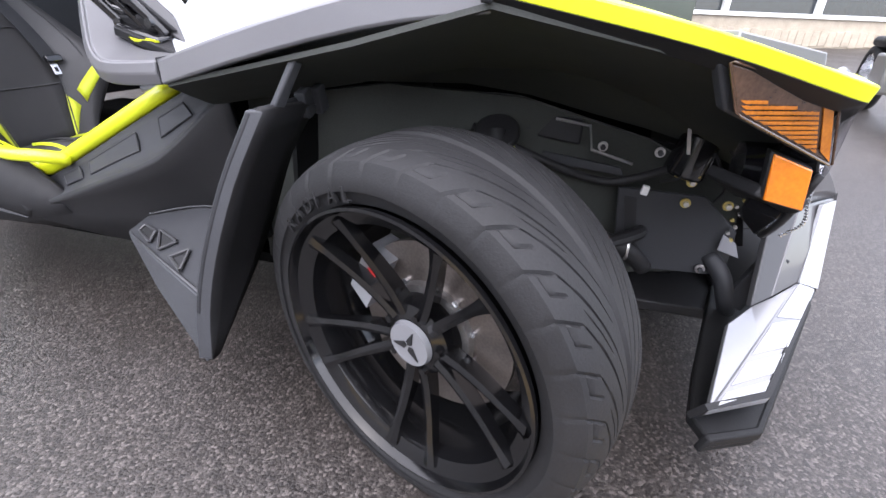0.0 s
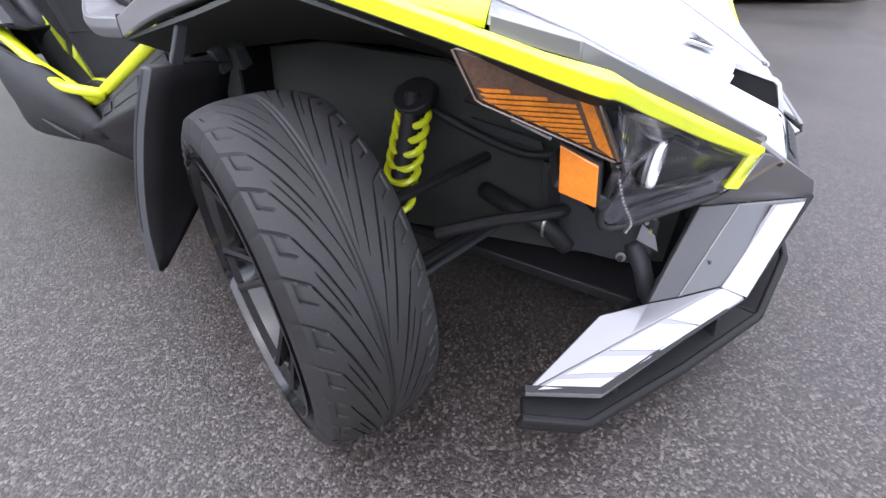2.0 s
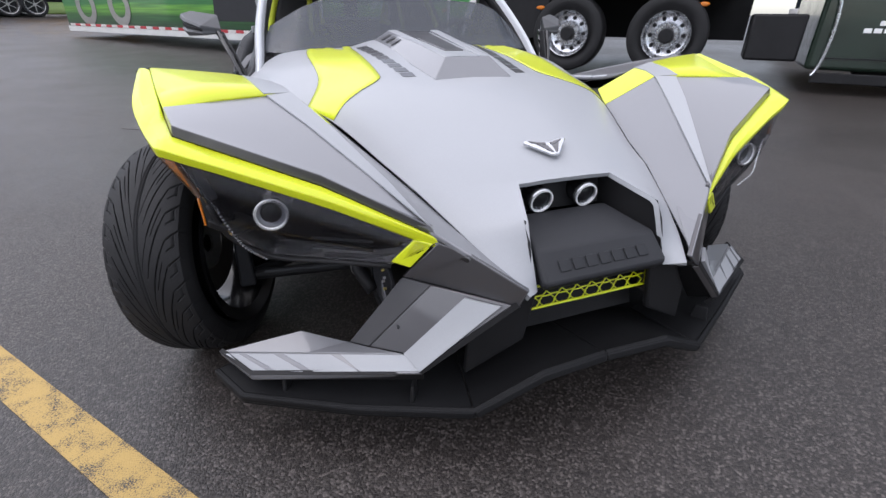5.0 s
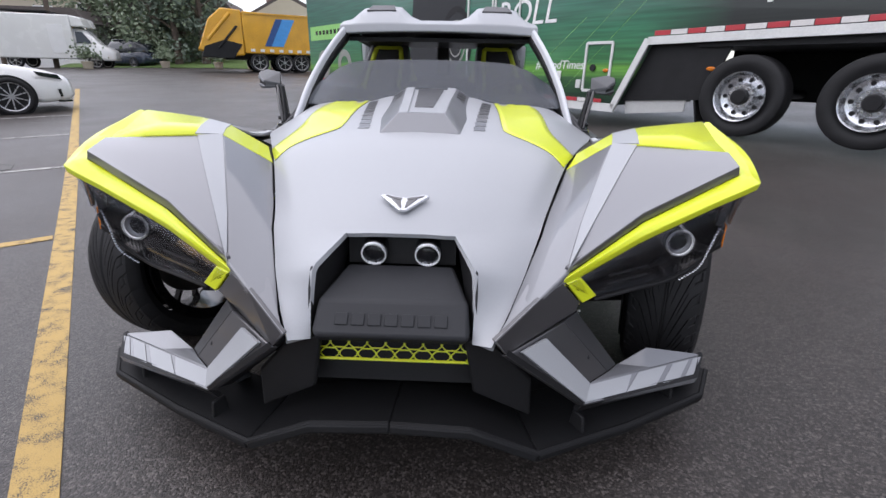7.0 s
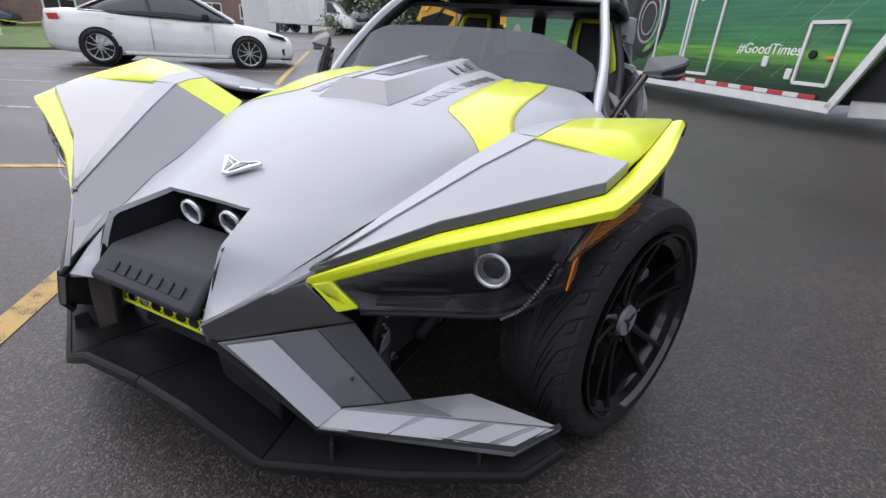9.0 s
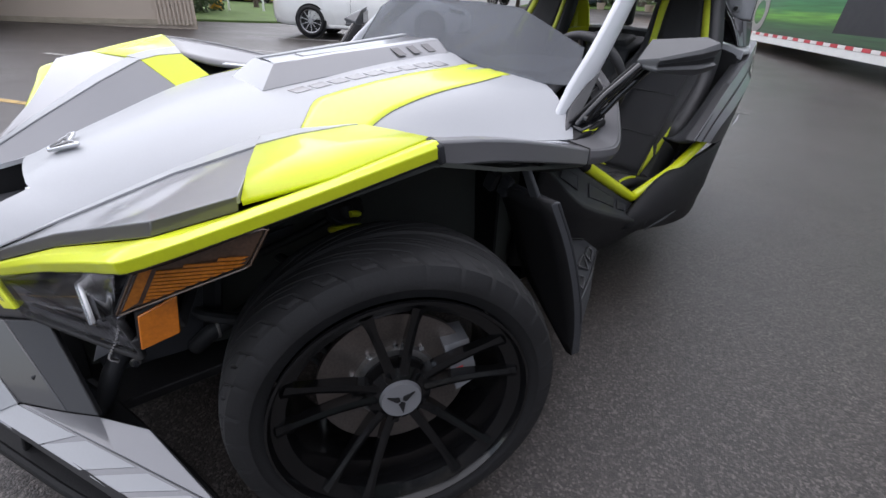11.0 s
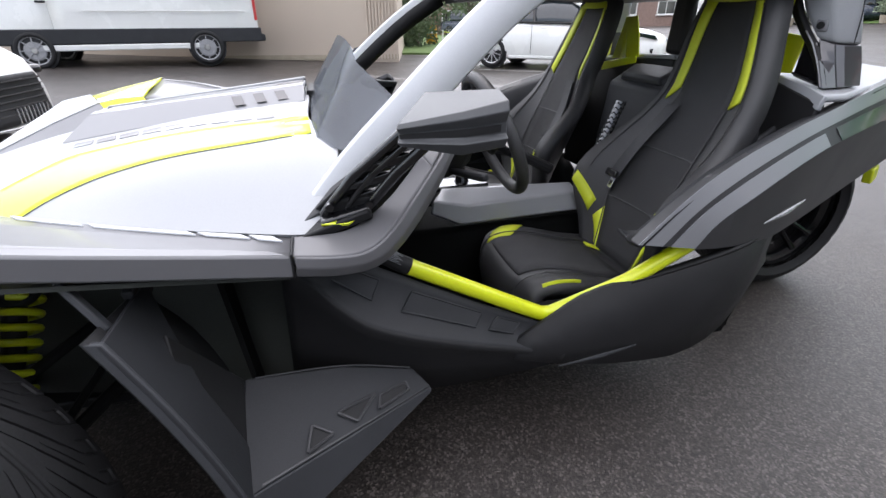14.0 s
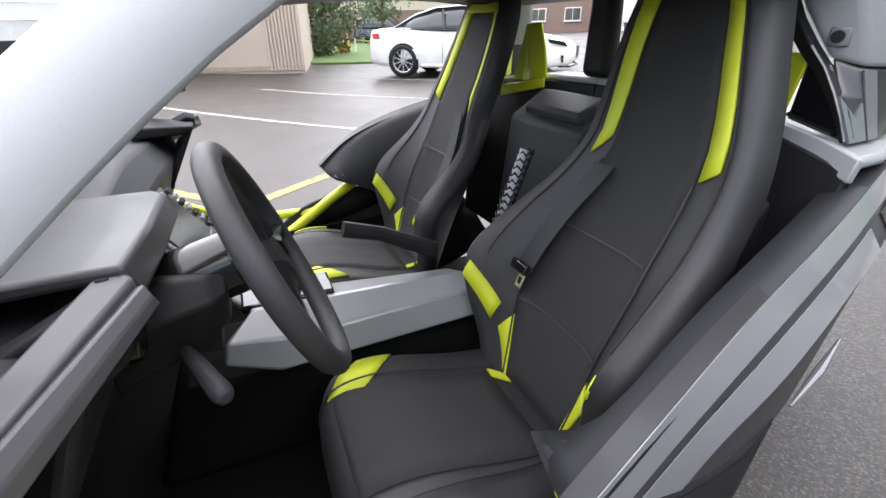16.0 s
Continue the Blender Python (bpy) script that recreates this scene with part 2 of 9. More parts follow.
def mir(pts, sx):
    return [(p[0] * sx, p[1], p[2]) for p in pts]


def lettering(name, text, size, m, mat, parent=None, depth=0.003):
    """Raised letters in the built-in font."""
    cu = bpy.data.curves.new(name, "FONT")
    cu.body, cu.size, cu.extrude, cu.shear = text, size, depth, 0.15
    tmp = bpy.data.objects.new(name, cu)
    me = bpy.data.meshes.new_from_object(tmp)
    bpy.data.objects.remove(tmp)
    me.materials.clear()
    me.materials.append(mat)
    ob = new(name, me)
    ob.parent = parent
    ob.matrix_basis = m
    return ob


def rise(x, y):
    """The lot's height: level by the roadster, then a gentle climb outwards, least towards the west."""
    q = max(0.0, min(math.hypot(x, y - 0.5), 34.0) - 3.4)
    ang = math.degrees(math.atan2(y - 0.5, x)) % 360
    west, trailer_side = math.exp(-(((ang - 165) / 28) ** 2)), math.exp(-(((ang - 49) / 24) ** 2))
    return 0.007 * max(-1.5, min(1.5, x)) + 0.033 * q * (1 - 0.8 * west) + 0.14 * trailer_side * (1 - math.exp(-q / 1.5))


def stack(rings, sx=1):
    """A closed body through rings of equal count, capped at both ends."""
    bm = bmesh.new()
    vs = [[bm.verts.new((x * sx, y, z)) for x, y, z in r] for r in rings]
    n = len(vs[0])
    for a, b in zip(vs, vs[1:]):
        for k in range(n):
            bm.faces.new((a[k], a[(k + 1) % n], b[(k + 1) % n], b[k]))
    bm.faces.new(vs[0])
    bm.faces.new(list(reversed(vs[-1])))
    bmesh.ops.recalc_face_normals(bm, faces=bm.faces)
    return bm
# ---- asphalt lot ----
def asphalt_material():
    m = bpy.data.materials.new("damp_asphalt")
    m.use_nodes = True
    n, l = m.node_tree.nodes, m.node_tree.links
    p = n["Principled BSDF"]
    co = n.new("ShaderNodeTexCoord")
    stones = n.new("ShaderNodeTexVoronoi")
    stones.inputs["Scale"].default_value = 170
    l.new(co.outputs["Object"], stones.inputs["Vector"])
    grit = n.new("ShaderNodeTexNoise")
    grit.inputs["Scale"].default_value, grit.inputs["Detail"].default_value = 420, 4
    l.new(co.outputs["Object"], grit.inputs["Vector"])
    blot = n.new("ShaderNodeTexNoise")
    blot.inputs["Scale"].default_value, blot.inputs["Detail"].default_value, blot.inputs["Roughness"].default_value = 0.55, 6, 0.6
    l.new(co.outputs["Object"], blot.inputs["Vector"])
    lum = n.new("ShaderNodeSeparateColor")
    l.new(stones.outputs["Color"], lum.inputs[0])
    tone = n.new("ShaderNodeValToRGB")
    e = tone.color_ramp.elements
    e[0].position, e[0].color = 0.0, (0.0102, 0.0084, 0.0076, 1)
    e[1].position, e[1].color = 0.60, (0.0295, 0.0246, 0.0220, 1)
    e2 = tone.color_ramp.elements.new(0.86)
    e2.color = (0.053, 0.0462, 0.0425, 1)
    e3 = tone.color_ramp.elements.new(0.97)
    e3.color = (0.088, 0.077, 0.070, 1)
    l.new(lum.outputs[0], tone.inputs[0])
    k1 = n.new("ShaderNodeMapRange")
    k1.inputs["From Min"].default_value, k1.inputs["From Max"].default_value = 0.3, 0.7
    k1.inputs["To Min"].default_value, k1.inputs["To Max"].default_value = 0.92, 1.42
    l.new(blot.outputs[0], k1.inputs["Value"])
    tint = n.new("ShaderNodeVectorMath")
    tint.operation = "SCALE"
    l.new(tone.outputs[0], tint.inputs[0])
    l.new(k1.outputs[0], tint.inputs["Scale"])
    l.new(tint.outputs[0], p.inputs["Base Color"])
    k2 = n.new("ShaderNodeMapRange")
    k2.inputs["From Min"].default_value, k2.inputs["From Max"].default_value = 0.3, 0.7
    k2.inputs["To Min"].default_value, k2.inputs["To Max"].default_value = 0.33, 0.52
    l.new(blot.outputs[0], k2.inputs["Value"])
    l.new(k2.outputs[0], p.inputs["Roughness"])
    hs = n.new("ShaderNodeMath")
    hs.operation = "MULTIPLY_ADD"
    hs.inputs[1].default_value = -1.0
    l.new(stones.outputs["Distance"], hs.inputs[0])
    l.new(grit.outputs[0], hs.inputs[2])
    b = n.new("ShaderNodeBump")
    b.inputs["Strength"].default_value, b.inputs["Distance"].default_value = 0.42, 0.003
    l.new(hs.outputs[0], b.inputs["Height"])
    l.new(b.outputs[0], p.inputs["Normal"])
    return m


ASPHALT = asphalt_material()
bm = bmesh.new()
radii = [0.0, 1.0, 2.0, 3.0, 3.4, 3.8, 4.5, 5.5, 7, 9, 11, 13, 16, 20, 25, 30, 34, 36, 45, 70, 120, 300, 900, 2500]
rings = []
for r in radii[1:]:
    rings.append([bm.verts.new((r * math.cos(a), 0.5 + r * math.sin(a), rise(r * math.cos(a), 0.5 + r * math.sin(a)))) for a in np.linspace(0, 2 * math.pi, 145)[:-1]])
mid = bm.verts.new((0, 0.5, rise(0, 0.5)))
for k in range(144):
    bm.faces.new((mid, rings[0][k], rings[0][(k + 1) % 144]))
for a, b in zip(rings, rings[1:]):
    for k in range(144):
        bm.faces.new((a[k], b[k], b[(k + 1) % 144], a[(k + 1) % 144]))
bmesh.ops.recalc_face_normals(bm, faces=bm.faces)
tagged(part("ground", bm, ASPHALT, smooth=True), "dark damp coarse asphalt lot", "ground", kind="structure")


def stripe(name, a, b, width, mat, label):
    """A painted line that follows the ground."""
    a, b = np.array(a, float), np.array(b, float)
    d = (b - a) / np.linalg.norm(b - a)
    side = np.array((-d[1], d[0])) * width / 2
    n = max(2, int(np.linalg.norm(b - a) / 0.25))
    rows = [[(*(a + (b - a) * i / n + side * k), rise(*(a + (b - a) * i / n)) + 0.004) for i in range(n + 1)] for k in (-1, 1)]
    return tagged(part(name, loft(rows, (0, 0, 1), 0.003), mat), label, "road marking", kind="structure")


def worn_paint(name, color, wear):
    """Road paint with the asphalt showing through where it has worn off."""
    m = bpy.data.materials.new(name)
    m.use_nodes = True
    n, l = m.node_tree.nodes, m.node_tree.links
    p = n["Principled BSDF"]
    co, no, fine = n.new("ShaderNodeTexCoord"), n.new("ShaderNodeTexNoise"), n.new("ShaderNodeTexNoise")
    no.inputs["Scale"].default_value, no.inputs["Detail"].default_value = 14, 8
    fine.inputs["Scale"].default_value, fine.inputs["Detail"].default_value = 260, 3
    l.new(co.outputs["Object"], no.inputs["Vector"])
    l.new(co.outputs["Object"], fine.inputs["Vector"])
    add = n.new("ShaderNodeMath")
    add.operation = "ADD"
    l.new(no.outputs[0], add.inputs[0])
    l.new(fine.outputs[0], add.inputs[1])
    r = n.new("ShaderNodeValToRGB")
    r.color_ramp.elements[0].position, r.color_ramp.elements[0].color = wear - 0.05, (0.055, 0.053, 0.05, 1)
    r.color_ramp.elements[1].position, r.color_ramp.elements[1].color = wear + 0.05, (*color, 1)
    half = n.new("ShaderNodeMath")
    half.operation = "MULTIPLY"
    half.inputs[1].default_value = 0.5
    l.new(add.outputs[0], half.inputs[0])
    l.new(half.outputs[0], r.inputs[0])
    l.new(r.outputs[0], p.inputs["Base Color"])
    p.inputs["Roughness"].default_value = 0.7
    b = n.new("ShaderNodeBump")
    b.inputs["Strength"].default_value, b.inputs["Distance"].default_value = 0.6, 0.003
    l.new(fine.outputs[0], b.inputs["Height"])
    l.new(b.outputs[0], p.inputs["Normal"])
    return m


YELLOW_PAINT = worn_paint("worn_yellow_paint", (0.46, 0.31, 0.10), 0.44)
WHITE_PAINT = worn_paint("worn_white_paint", (0.42, 0.41, 0.39), 0.46)
PALE_PATCH = worn_paint("pale_dried_patch", (0.13, 0.125, 0.12), 0.50)
YD = np.array((-0.615, 0.789))
Y0 = np.array((-0.91, -0.80))
stripe("yellow_line", Y0 - YD * 6, Y0 + YD * 17, 0.105, YELLOW_PAINT, "worn yellow painted line on the asphalt")
LD, LN = np.array((-0.76, -0.65)), np.array((-0.65, 0.76))
for off, paint, lab in ((2.35, YELLOW_PAINT, "worn yellow bay line"), (4.92, WHITE_PAINT, "worn white bay line"), (7.42, WHITE_PAINT, "worn white bay line"), (9.95, WHITE_PAINT, "worn white bay line"), (12.5, WHITE_PAINT, "worn white bay line")):
    k = (off - Y0 @ LN) / (YD @ LN)
    start = Y0 + YD * k + LD * 0.06
    stripe("bay_line", start, start + LD * 5.2, 0.09, paint, lab)
for a, b, w in (((-1.9, 3.9), (-0.7, 3.2), 0.16), ((-1.9, 6.9), (-0.5, 5.7), 0.45), ((-4.9, 2.7), (-4.5, 3.0), 0.4)):
    stripe("pale_patch", a, b, w, PALE_PATCH, "pale dried patch on the asphalt")
# ---- the roadster's body ----
car = empty("three_wheeled_roadster", (0, 0, 0), "white, grey and lime open three-wheeled roadster parked on asphalt", "three-wheeler")

HOOD_NET = [
    [(0, -0.558, 0.640), (0.07, -0.556, 0.639), (0.137, -0.548, 0.634), (0.26, -0.50, 0.622), (0.364, -0.439, 0.605)],
    [(0, -0.40, 0.702), (0.10, -0.395, 0.700), (0.21, -0.37, 0.692), (0.325, -0.34, 0.670), (0.405, -0.31, 0.638)],
    [(0, -0.12, 0.785), (0.14, -0.12, 0.781), (0.28, -0.10, 0.772), (0.42, -0.08, 0.750), (0.50, -0.05, 0.715)],
    [(0, 0.15, 0.838), (0.16, 0.15, 0.833), (0.32, 0.15, 0.817), (0.48, 0.17, 0.790), (0.60, 0.19, 0.745)],
    [(0, 0.38, 0.876), (0.17, 0.38, 0.870), (0.33, 0.38, 0.852), (0.53, 0.40, 0.830), (0.70, 0.44, 0.745)],
    [(0, 0.60, 0.903), (0.18, 0.60, 0.896), (0.32, 0.60, 0.870), (0.53, 0.63, 0.854), (0.757, 0.645, 0.738)],
    [(0, 0.685, 0.912), (0.18, 0.685, 0.903), (0.31, 0.685, 0.875), (0.56, 0.745, 0.855), (0.754, 0.69, 0.742)],
]
NU, NV = 24, 60
HOOD_LINES = [catmull(row, NU) for row in HOOD_NET]
HOOD = [catmull([line[i] for line in HOOD_LINES], NV) for i in range(NU + 1)]
HOOD_GRID = np.array(HOOD)


def hood_point(x, y, lift=0.0):
    """The hood's point over a place of the plan."""
    flat = HOOD_GRID.reshape(-1, 3)
    d = (flat[:, 0] - abs(x)) ** 2 + (flat[:, 1] - y) ** 2
    near = np.argsort(d)[:4]
    w = 1 / (d[near] + 1e-6)
    a = np.c_[flat[near, :2], np.ones(4)]
    try:
        k = np.linalg.lstsq(a * w[:, None] ** 0.5, flat[near, 2] * w**0.5, rcond=None)[0]
        z = k @ (abs(x), y, 1)
        if abs(z - flat[near[0], 2]) > 0.03:
            z = flat[near[0], 2]
    except np.linalg.LinAlgError:
        z = flat[near[0], 2]
    return (x, y, float(z) + lift)


hood_verts, hood_faces = [], []


def add_net(curves):
    n, k0 = len(curves[0]), len(hood_verts)
    hood_verts.extend(tuple(p) for c in curves for p in c)
    hood_faces.extend((k0 + i * n + j, k0 + i * n + j + 1, k0 + (i + 1) * n + j + 1, k0 + (i + 1) * n + j) for i in range(len(curves) - 1) for j in range(n - 1))


add_net([[(-p[0], p[1], p[2]) for p in line] for line in reversed(HOOD[1:])] + [[tuple(p) for p in line] for line in HOOD])
# legs of the hood round the lamp recess
leg_in = linear([(0.137, -0.548, 0.634), (0.185, -0.678, 0.597), (0.186, -0.70, 0.55), (0.182, -0.742, 0.447)], 14)
leg_out = linear([(0.364, -0.439, 0.605), (0.305, -0.60, 0.545), (0.262, -0.70, 0.50), (0.222, -0.775, 0.462)], 14)
legs = between(leg_in, leg_out, 12)
for k in range(13):
    legs[k][0] = np.array(HOOD[12 + k][0])
    for i in range(1, 5):
        legs[k][i] = legs[k][i] + (np.array(HOOD[12 + k][0]) - (np.array(leg_in[0]) * (1 - k / 12) + np.array(leg_out[0]) * k / 12)) * (1 - i / 5)
for sx in (1, -1):
    add_net([[(p[0] * sx, p[1], p[2]) for p in c] for c in legs])
hood = part("hood", sheet(hood_verts, hood_faces, (0, 0, 1), 0.012), WHITE, car, "pearl white hood with two legs round the lamp recess")
for f in hood.data.polygons:
    f.use_smooth = True
for sx in (1, -1):
    # lime band from the seam to the windscreen
    a = catmull([(0.495, -0.055), (0.395, 0.03), (0.312, 0.10), (0.298, 0.17), (0.298, 0.34), (0.297, 0.50), (0.295, 0.682)], 30)
    b = catmull([(0.555, 0.075), (0.515, 0.15), (0.492, 0.225), (0.487, 0.31), (0.488, 0.42), (0.485, 0.55), (0.468, 0.69)], 30)
    rows = [[hood_point(p[0], p[1], 0.002) for p in c] for c in between(a, b, 8)]
    part("lime_band", loft(rows, (0, 0, 1), 0.002, sx), LIME, hood, "lime band", smooth=True)
    edge = [hood_point(p[0], p[1], 0.0015) for p in a]
    part("band_edge", tube([(x * sx, y, z) for x, y, z in edge], 0.0009, 6), GREY, hood, "thin grey pinstripe")
    edge = [hood_point(p[0], p[1], 0.0015) for p in b]
    part("band_edge", tube([(x * sx, y, z) for x, y, z in edge], 0.0009, 6), GREY, hood, "thin grey pinstripe")
    # maker's name as plain bars
    for k in range(9):
        y0, x0 = 0.075 + k * 0.058, 0.190 + 0.046 * k / 8
        rows = [[hood_point(x0 + dx, y0 + dy + 0.25 * dx, 0.0016) for dy in (0, 0.016, 0.032, 0.046)] for dx in (0, 0.014, 0.028, 0.042)]
        part("lettering_bar", loft(rows, (0, 0, 1), 0.0008, sx), GREY, hood, "plain grey bar")
    # scoop: grey facets at the side of a raised white deck
    base = [hood_point(0.142, 0.021, 0.001), hood_point(0.165, 0.2, 0.001), hood_point(0.18, 0.675, 0.001)]
    top = [(0.082, 0.085, 0.876), (0.095, 0.28, 0.902), (0.118, 0.675, 0.941)]
    part("scoop_side", sheet([*base, *top], [(0, 1, 4, 3), (1, 2, 5, 4)], (1, -0.2, 0.6), 0.01, sx), SILVER, hood, "grey scoop flank", bevel=0.003)
    deck = [(0.048, 0.085, 0.879), (0.083, 0.085, 0.877), (0.119, 0.675, 0.942), (0.078, 0.675, 0.944)]
    part("scoop_deck", sheet(deck, [(0, 1, 2, 3)], (0, 0, 1), 0.008, sx), WHITE, hood, "white scoop deck", bevel=0.003)
    for k in range(3):
        y0 = 0.47 + k * 0.06
        quad = []
        for g, dy in ((0.2, 0), (0.75, 0.012), (0.75, 0.040), (0.2, 0.028)):
            y1 = y0 + dy
            up_ = np.array((0.095 + 0.0582 * (y1 - 0.28), y1, 0.902 + 0.0987 * (y1 - 0.28)))
            dn_ = np.array(hood_point(0.165 + 0.0316 * (y1 - 0.2), y1, 0.001))
            quad.append(up_ * (1 - g) + dn_ * g + np.array((0.0008, 0, 0.0014)))
        part("scoop_slot", sheet(quad, [(0, 1, 2, 3)], (0.5, 0, 1), 0.0008, sx), GREY, hood, "grey slanted slot")
front = [hood_point(-0.142, 0.021, 0.001), hood_point(0.142, 0.021, 0.001), (0.083, 0.085, 0.877), (-0.083, 0.085, 0.877)]
part("scoop_front", sheet(front, [(0, 1, 2, 3)], (0, -1, 1), 0.01), SILVER, hood, "grey scoop face", bevel=0.003)
mid = [(-0.05, 0.10, 0.876), (0.05, 0.10, 0.876), (0.080, 0.675, 0.934), (-0.080, 0.675, 0.934)]
part("scoop_inlay", sheet(mid, [(0, 1, 2, 3)], (0, 0, 1), 0.008), WHITE, hood, "white inlay of the scoop")
mid = [(-0.036, 0.20, 0.890), (0.036, 0.20, 0.890), (0.060, 0.672, 0.938), (-0.060, 0.672, 0.938)]
part("scoop_vent", sheet(mid, [(0, 1, 2, 3)], (0, 0, 1), 0.006), GREY, hood, "grey recess of the scoop", bevel=0.003)
part("cowl", box((0.20, 0.03, 0.02), (0, 0.695, 0.912)), BLACK, hood, "black cowl strip", bevel=0.004)

# badge: a chrome winged triangle with grey fields
BADGE = Matrix.Translation((0, -0.455, 0.694)) @ pose(0, 0, 0, 19, 0, 0)
badge = part("badge", prism([(-0.066, 0.022), (-0.054, 0.029), (0.0, 0.013), (0.054, 0.029), (0.066, 0.022), (0.010, -0.044), (-0.010, -0.044)], 0.010, BADGE), ALLOY, hood, "chrome winged badge", bevel=0.003)
for field in ([(-0.052, 0.021), (-0.006, 0.007), (-0.010, -0.002), (-0.042, 0.012)], [(0.052, 0.021), (0.042, 0.012), (0.010, -0.002), (0.006, 0.007)], [(-0.034, 0.006), (-0.008, -0.006), (-0.004, -0.034), (-0.009, -0.034)], [(0.034, 0.006), (0.009, -0.034), (0.004, -0.034), (0.008, -0.006)]):
    part("badge_field", prism(field, 0.003, BADGE @ Matrix.Translation((0, 0, 0.0052))), GREY, badge, "grey field")

# lamp recess with its block, two round lamps and lime mesh below
pod_side = [(0.137, -0.545, 0.628), (0.185, -0.675, 0.592), (0.186, -0.70, 0.55), (0.182, -0.74, 0.447), (0.18, -0.5, 0.447), (0.14, -0.46, 0.60)]
pod = part("lamp_recess", sheet([(-0.137, -0.545, 0.628), (0.137, -0.545, 0.628), (0.14, -0.46, 0.60), (-0.14, -0.46, 0.60)], [(0, 1, 2, 3)], (0, -1, 0), 0.004), BLACK, car, "black lamp recess")
for sx in (1, -1):
    part("recess_wall", sheet(pod_side, [(0, 1, 2, 3, 4, 5)], (-1, 0, 0), 0.006, sx), BLACK, pod)
    part("daytime_lamp", disc(0.033, 0.05, (0.068 * sx, -0.52, 0.585), (90 + 12, 0, 0)), GLOSS, pod, "black lamp barrel")
    lamp = part("lamp_ring", ring([(0.006, 0.0285), (0.006, 0.0335), (-0.006, 0.0335), (-0.006, 0.0285)], 40), ALLOY, pod, "bright lamp ring", smooth=True)
    lamp.matrix_basis = Matrix.Translation((0.068 * sx, -0.547, 0.583)) @ pose(0, 0, 0, 12, 0, 0) @ pose(0, 0, 0, 0, 0, 90)
    ball = bmesh.new()
    bmesh.ops.create_uvsphere(ball, u_segments=24, v_segments=12, radius=0.024)
    bmesh.ops.transform(ball, verts=ball.verts, matrix=Matrix.Translation((0.068 * sx, -0.543, 0.584)) @ Matrix.Diagonal((1, 0.45, 1, 1)))
    part("lamp_lens", ball, CLEAR, pod, "clear lamp lens", smooth=True)
    for k in range(30):
        a = 2 * math.pi * k / 30
        spot = Matrix.Translation((0.068 * sx, -0.547, 0.583)) @ pose(0, 0, 0, 12, 0, 0) @ Vector((0.030 * math.cos(a), -0.007, 0.030 * math.sin(a)))
        bead = part("ring_bead", disc(0.0020, 0.004, spot, (90, 0, 0), None, 6), RINGWHITE, pod)
    bowl = part("lamp_bowl", ring([(0.004, 0.0285), (-0.006, 0.020), (-0.008, 0.012), (-0.010, 0.012), (-0.010, 0.0285)], 36), BLADE, pod, "pale lamp bowl", smooth=True)
    bowl.matrix_basis = Matrix.Translation((0.068 * sx, -0.541, 0.583)) @ pose(0, 0, 0, 12, 0, 0) @ pose(0, 0, 0, 0, 0, -90)
    part("lamp_bulb", disc(0.013, 0.012, (0.068 * sx, -0.536, 0.584), (102, 0, 0), 0.011), GLOSS, pod, "dark projector eye")
part("recess_back", box((0.28, 0.012, 0.10), (0, -0.500, 0.59), (-10, 0, 0)), BLACK, pod)
block = [(-0.135, -0.545, 0.553), (0.135, -0.545, 0.553), (0.172, -0.698, 0.528), (-0.172, -0.698, 0.528),
         (-0.176, -0.762, 0.468), (0.176, -0.762, 0.468), (0.165, -0.735, 0.438), (-0.165, -0.735, 0.438)]
part("nose_block", sheet(block, [(0, 1, 2, 3), (3, 2, 5, 4), (4, 5, 6, 7)], (0, -0.6, 0.8), 0.03), DARK, pod, "dark grey ribbed nose block", bevel=0.012, segs=3)
for k in range(7):
    o = [(-0.0145, -0.014), (0.0145, -0.014), (0.0145, 0.014), (-0.0145, 0.014)]
    m = Matrix.Translation(((k - 3) * 0.037, -0.734, 0.4975)) @ pose(0, 0, 0, 48, 0, 0)
    part("name_bar", prism(o, 0.0035, m), DARK, pod, "raised plain bar", bevel=0.0015)
# lime honeycomb mesh
mesh_m = Matrix.Translation((0, -0.682, 0.388)) @ pose(0, 0, 0, 70, 0, 0)
frame_pts = [(-0.204, 0.026), (0.204, 0.026), (0.190, -0.026), (-0.190, -0.026)]
grille = part("grille_frame", tube([mesh_m @ Vector((x, y, 0)) for x, y in frame_pts], 0.0036, 8, closed=True), LIME, car, "lime honeycomb grille")
for r in range(2):
    for c in range(9):
        cx, cy = -0.180 + 0.045 * c + (0.0225 if r else 0), 0.013 - 0.026 * r
        if cx > 0.182:
            continue
        hexa = [mesh_m @ Vector((cx + 0.0245 * math.cos(a), cy + 0.0135 * math.sin(a), 0)) for a in (math.pi / 3 * k for k in range(6))]
        part("grille_cell", tube(hexa, 0.0020, 6, closed=True), LIME, grille)
part("radiator", box((0.42, 0.02, 0.22), (0, -0.60, 0.37), (-15, 0, 0)), BLACK, car, "black radiator core")

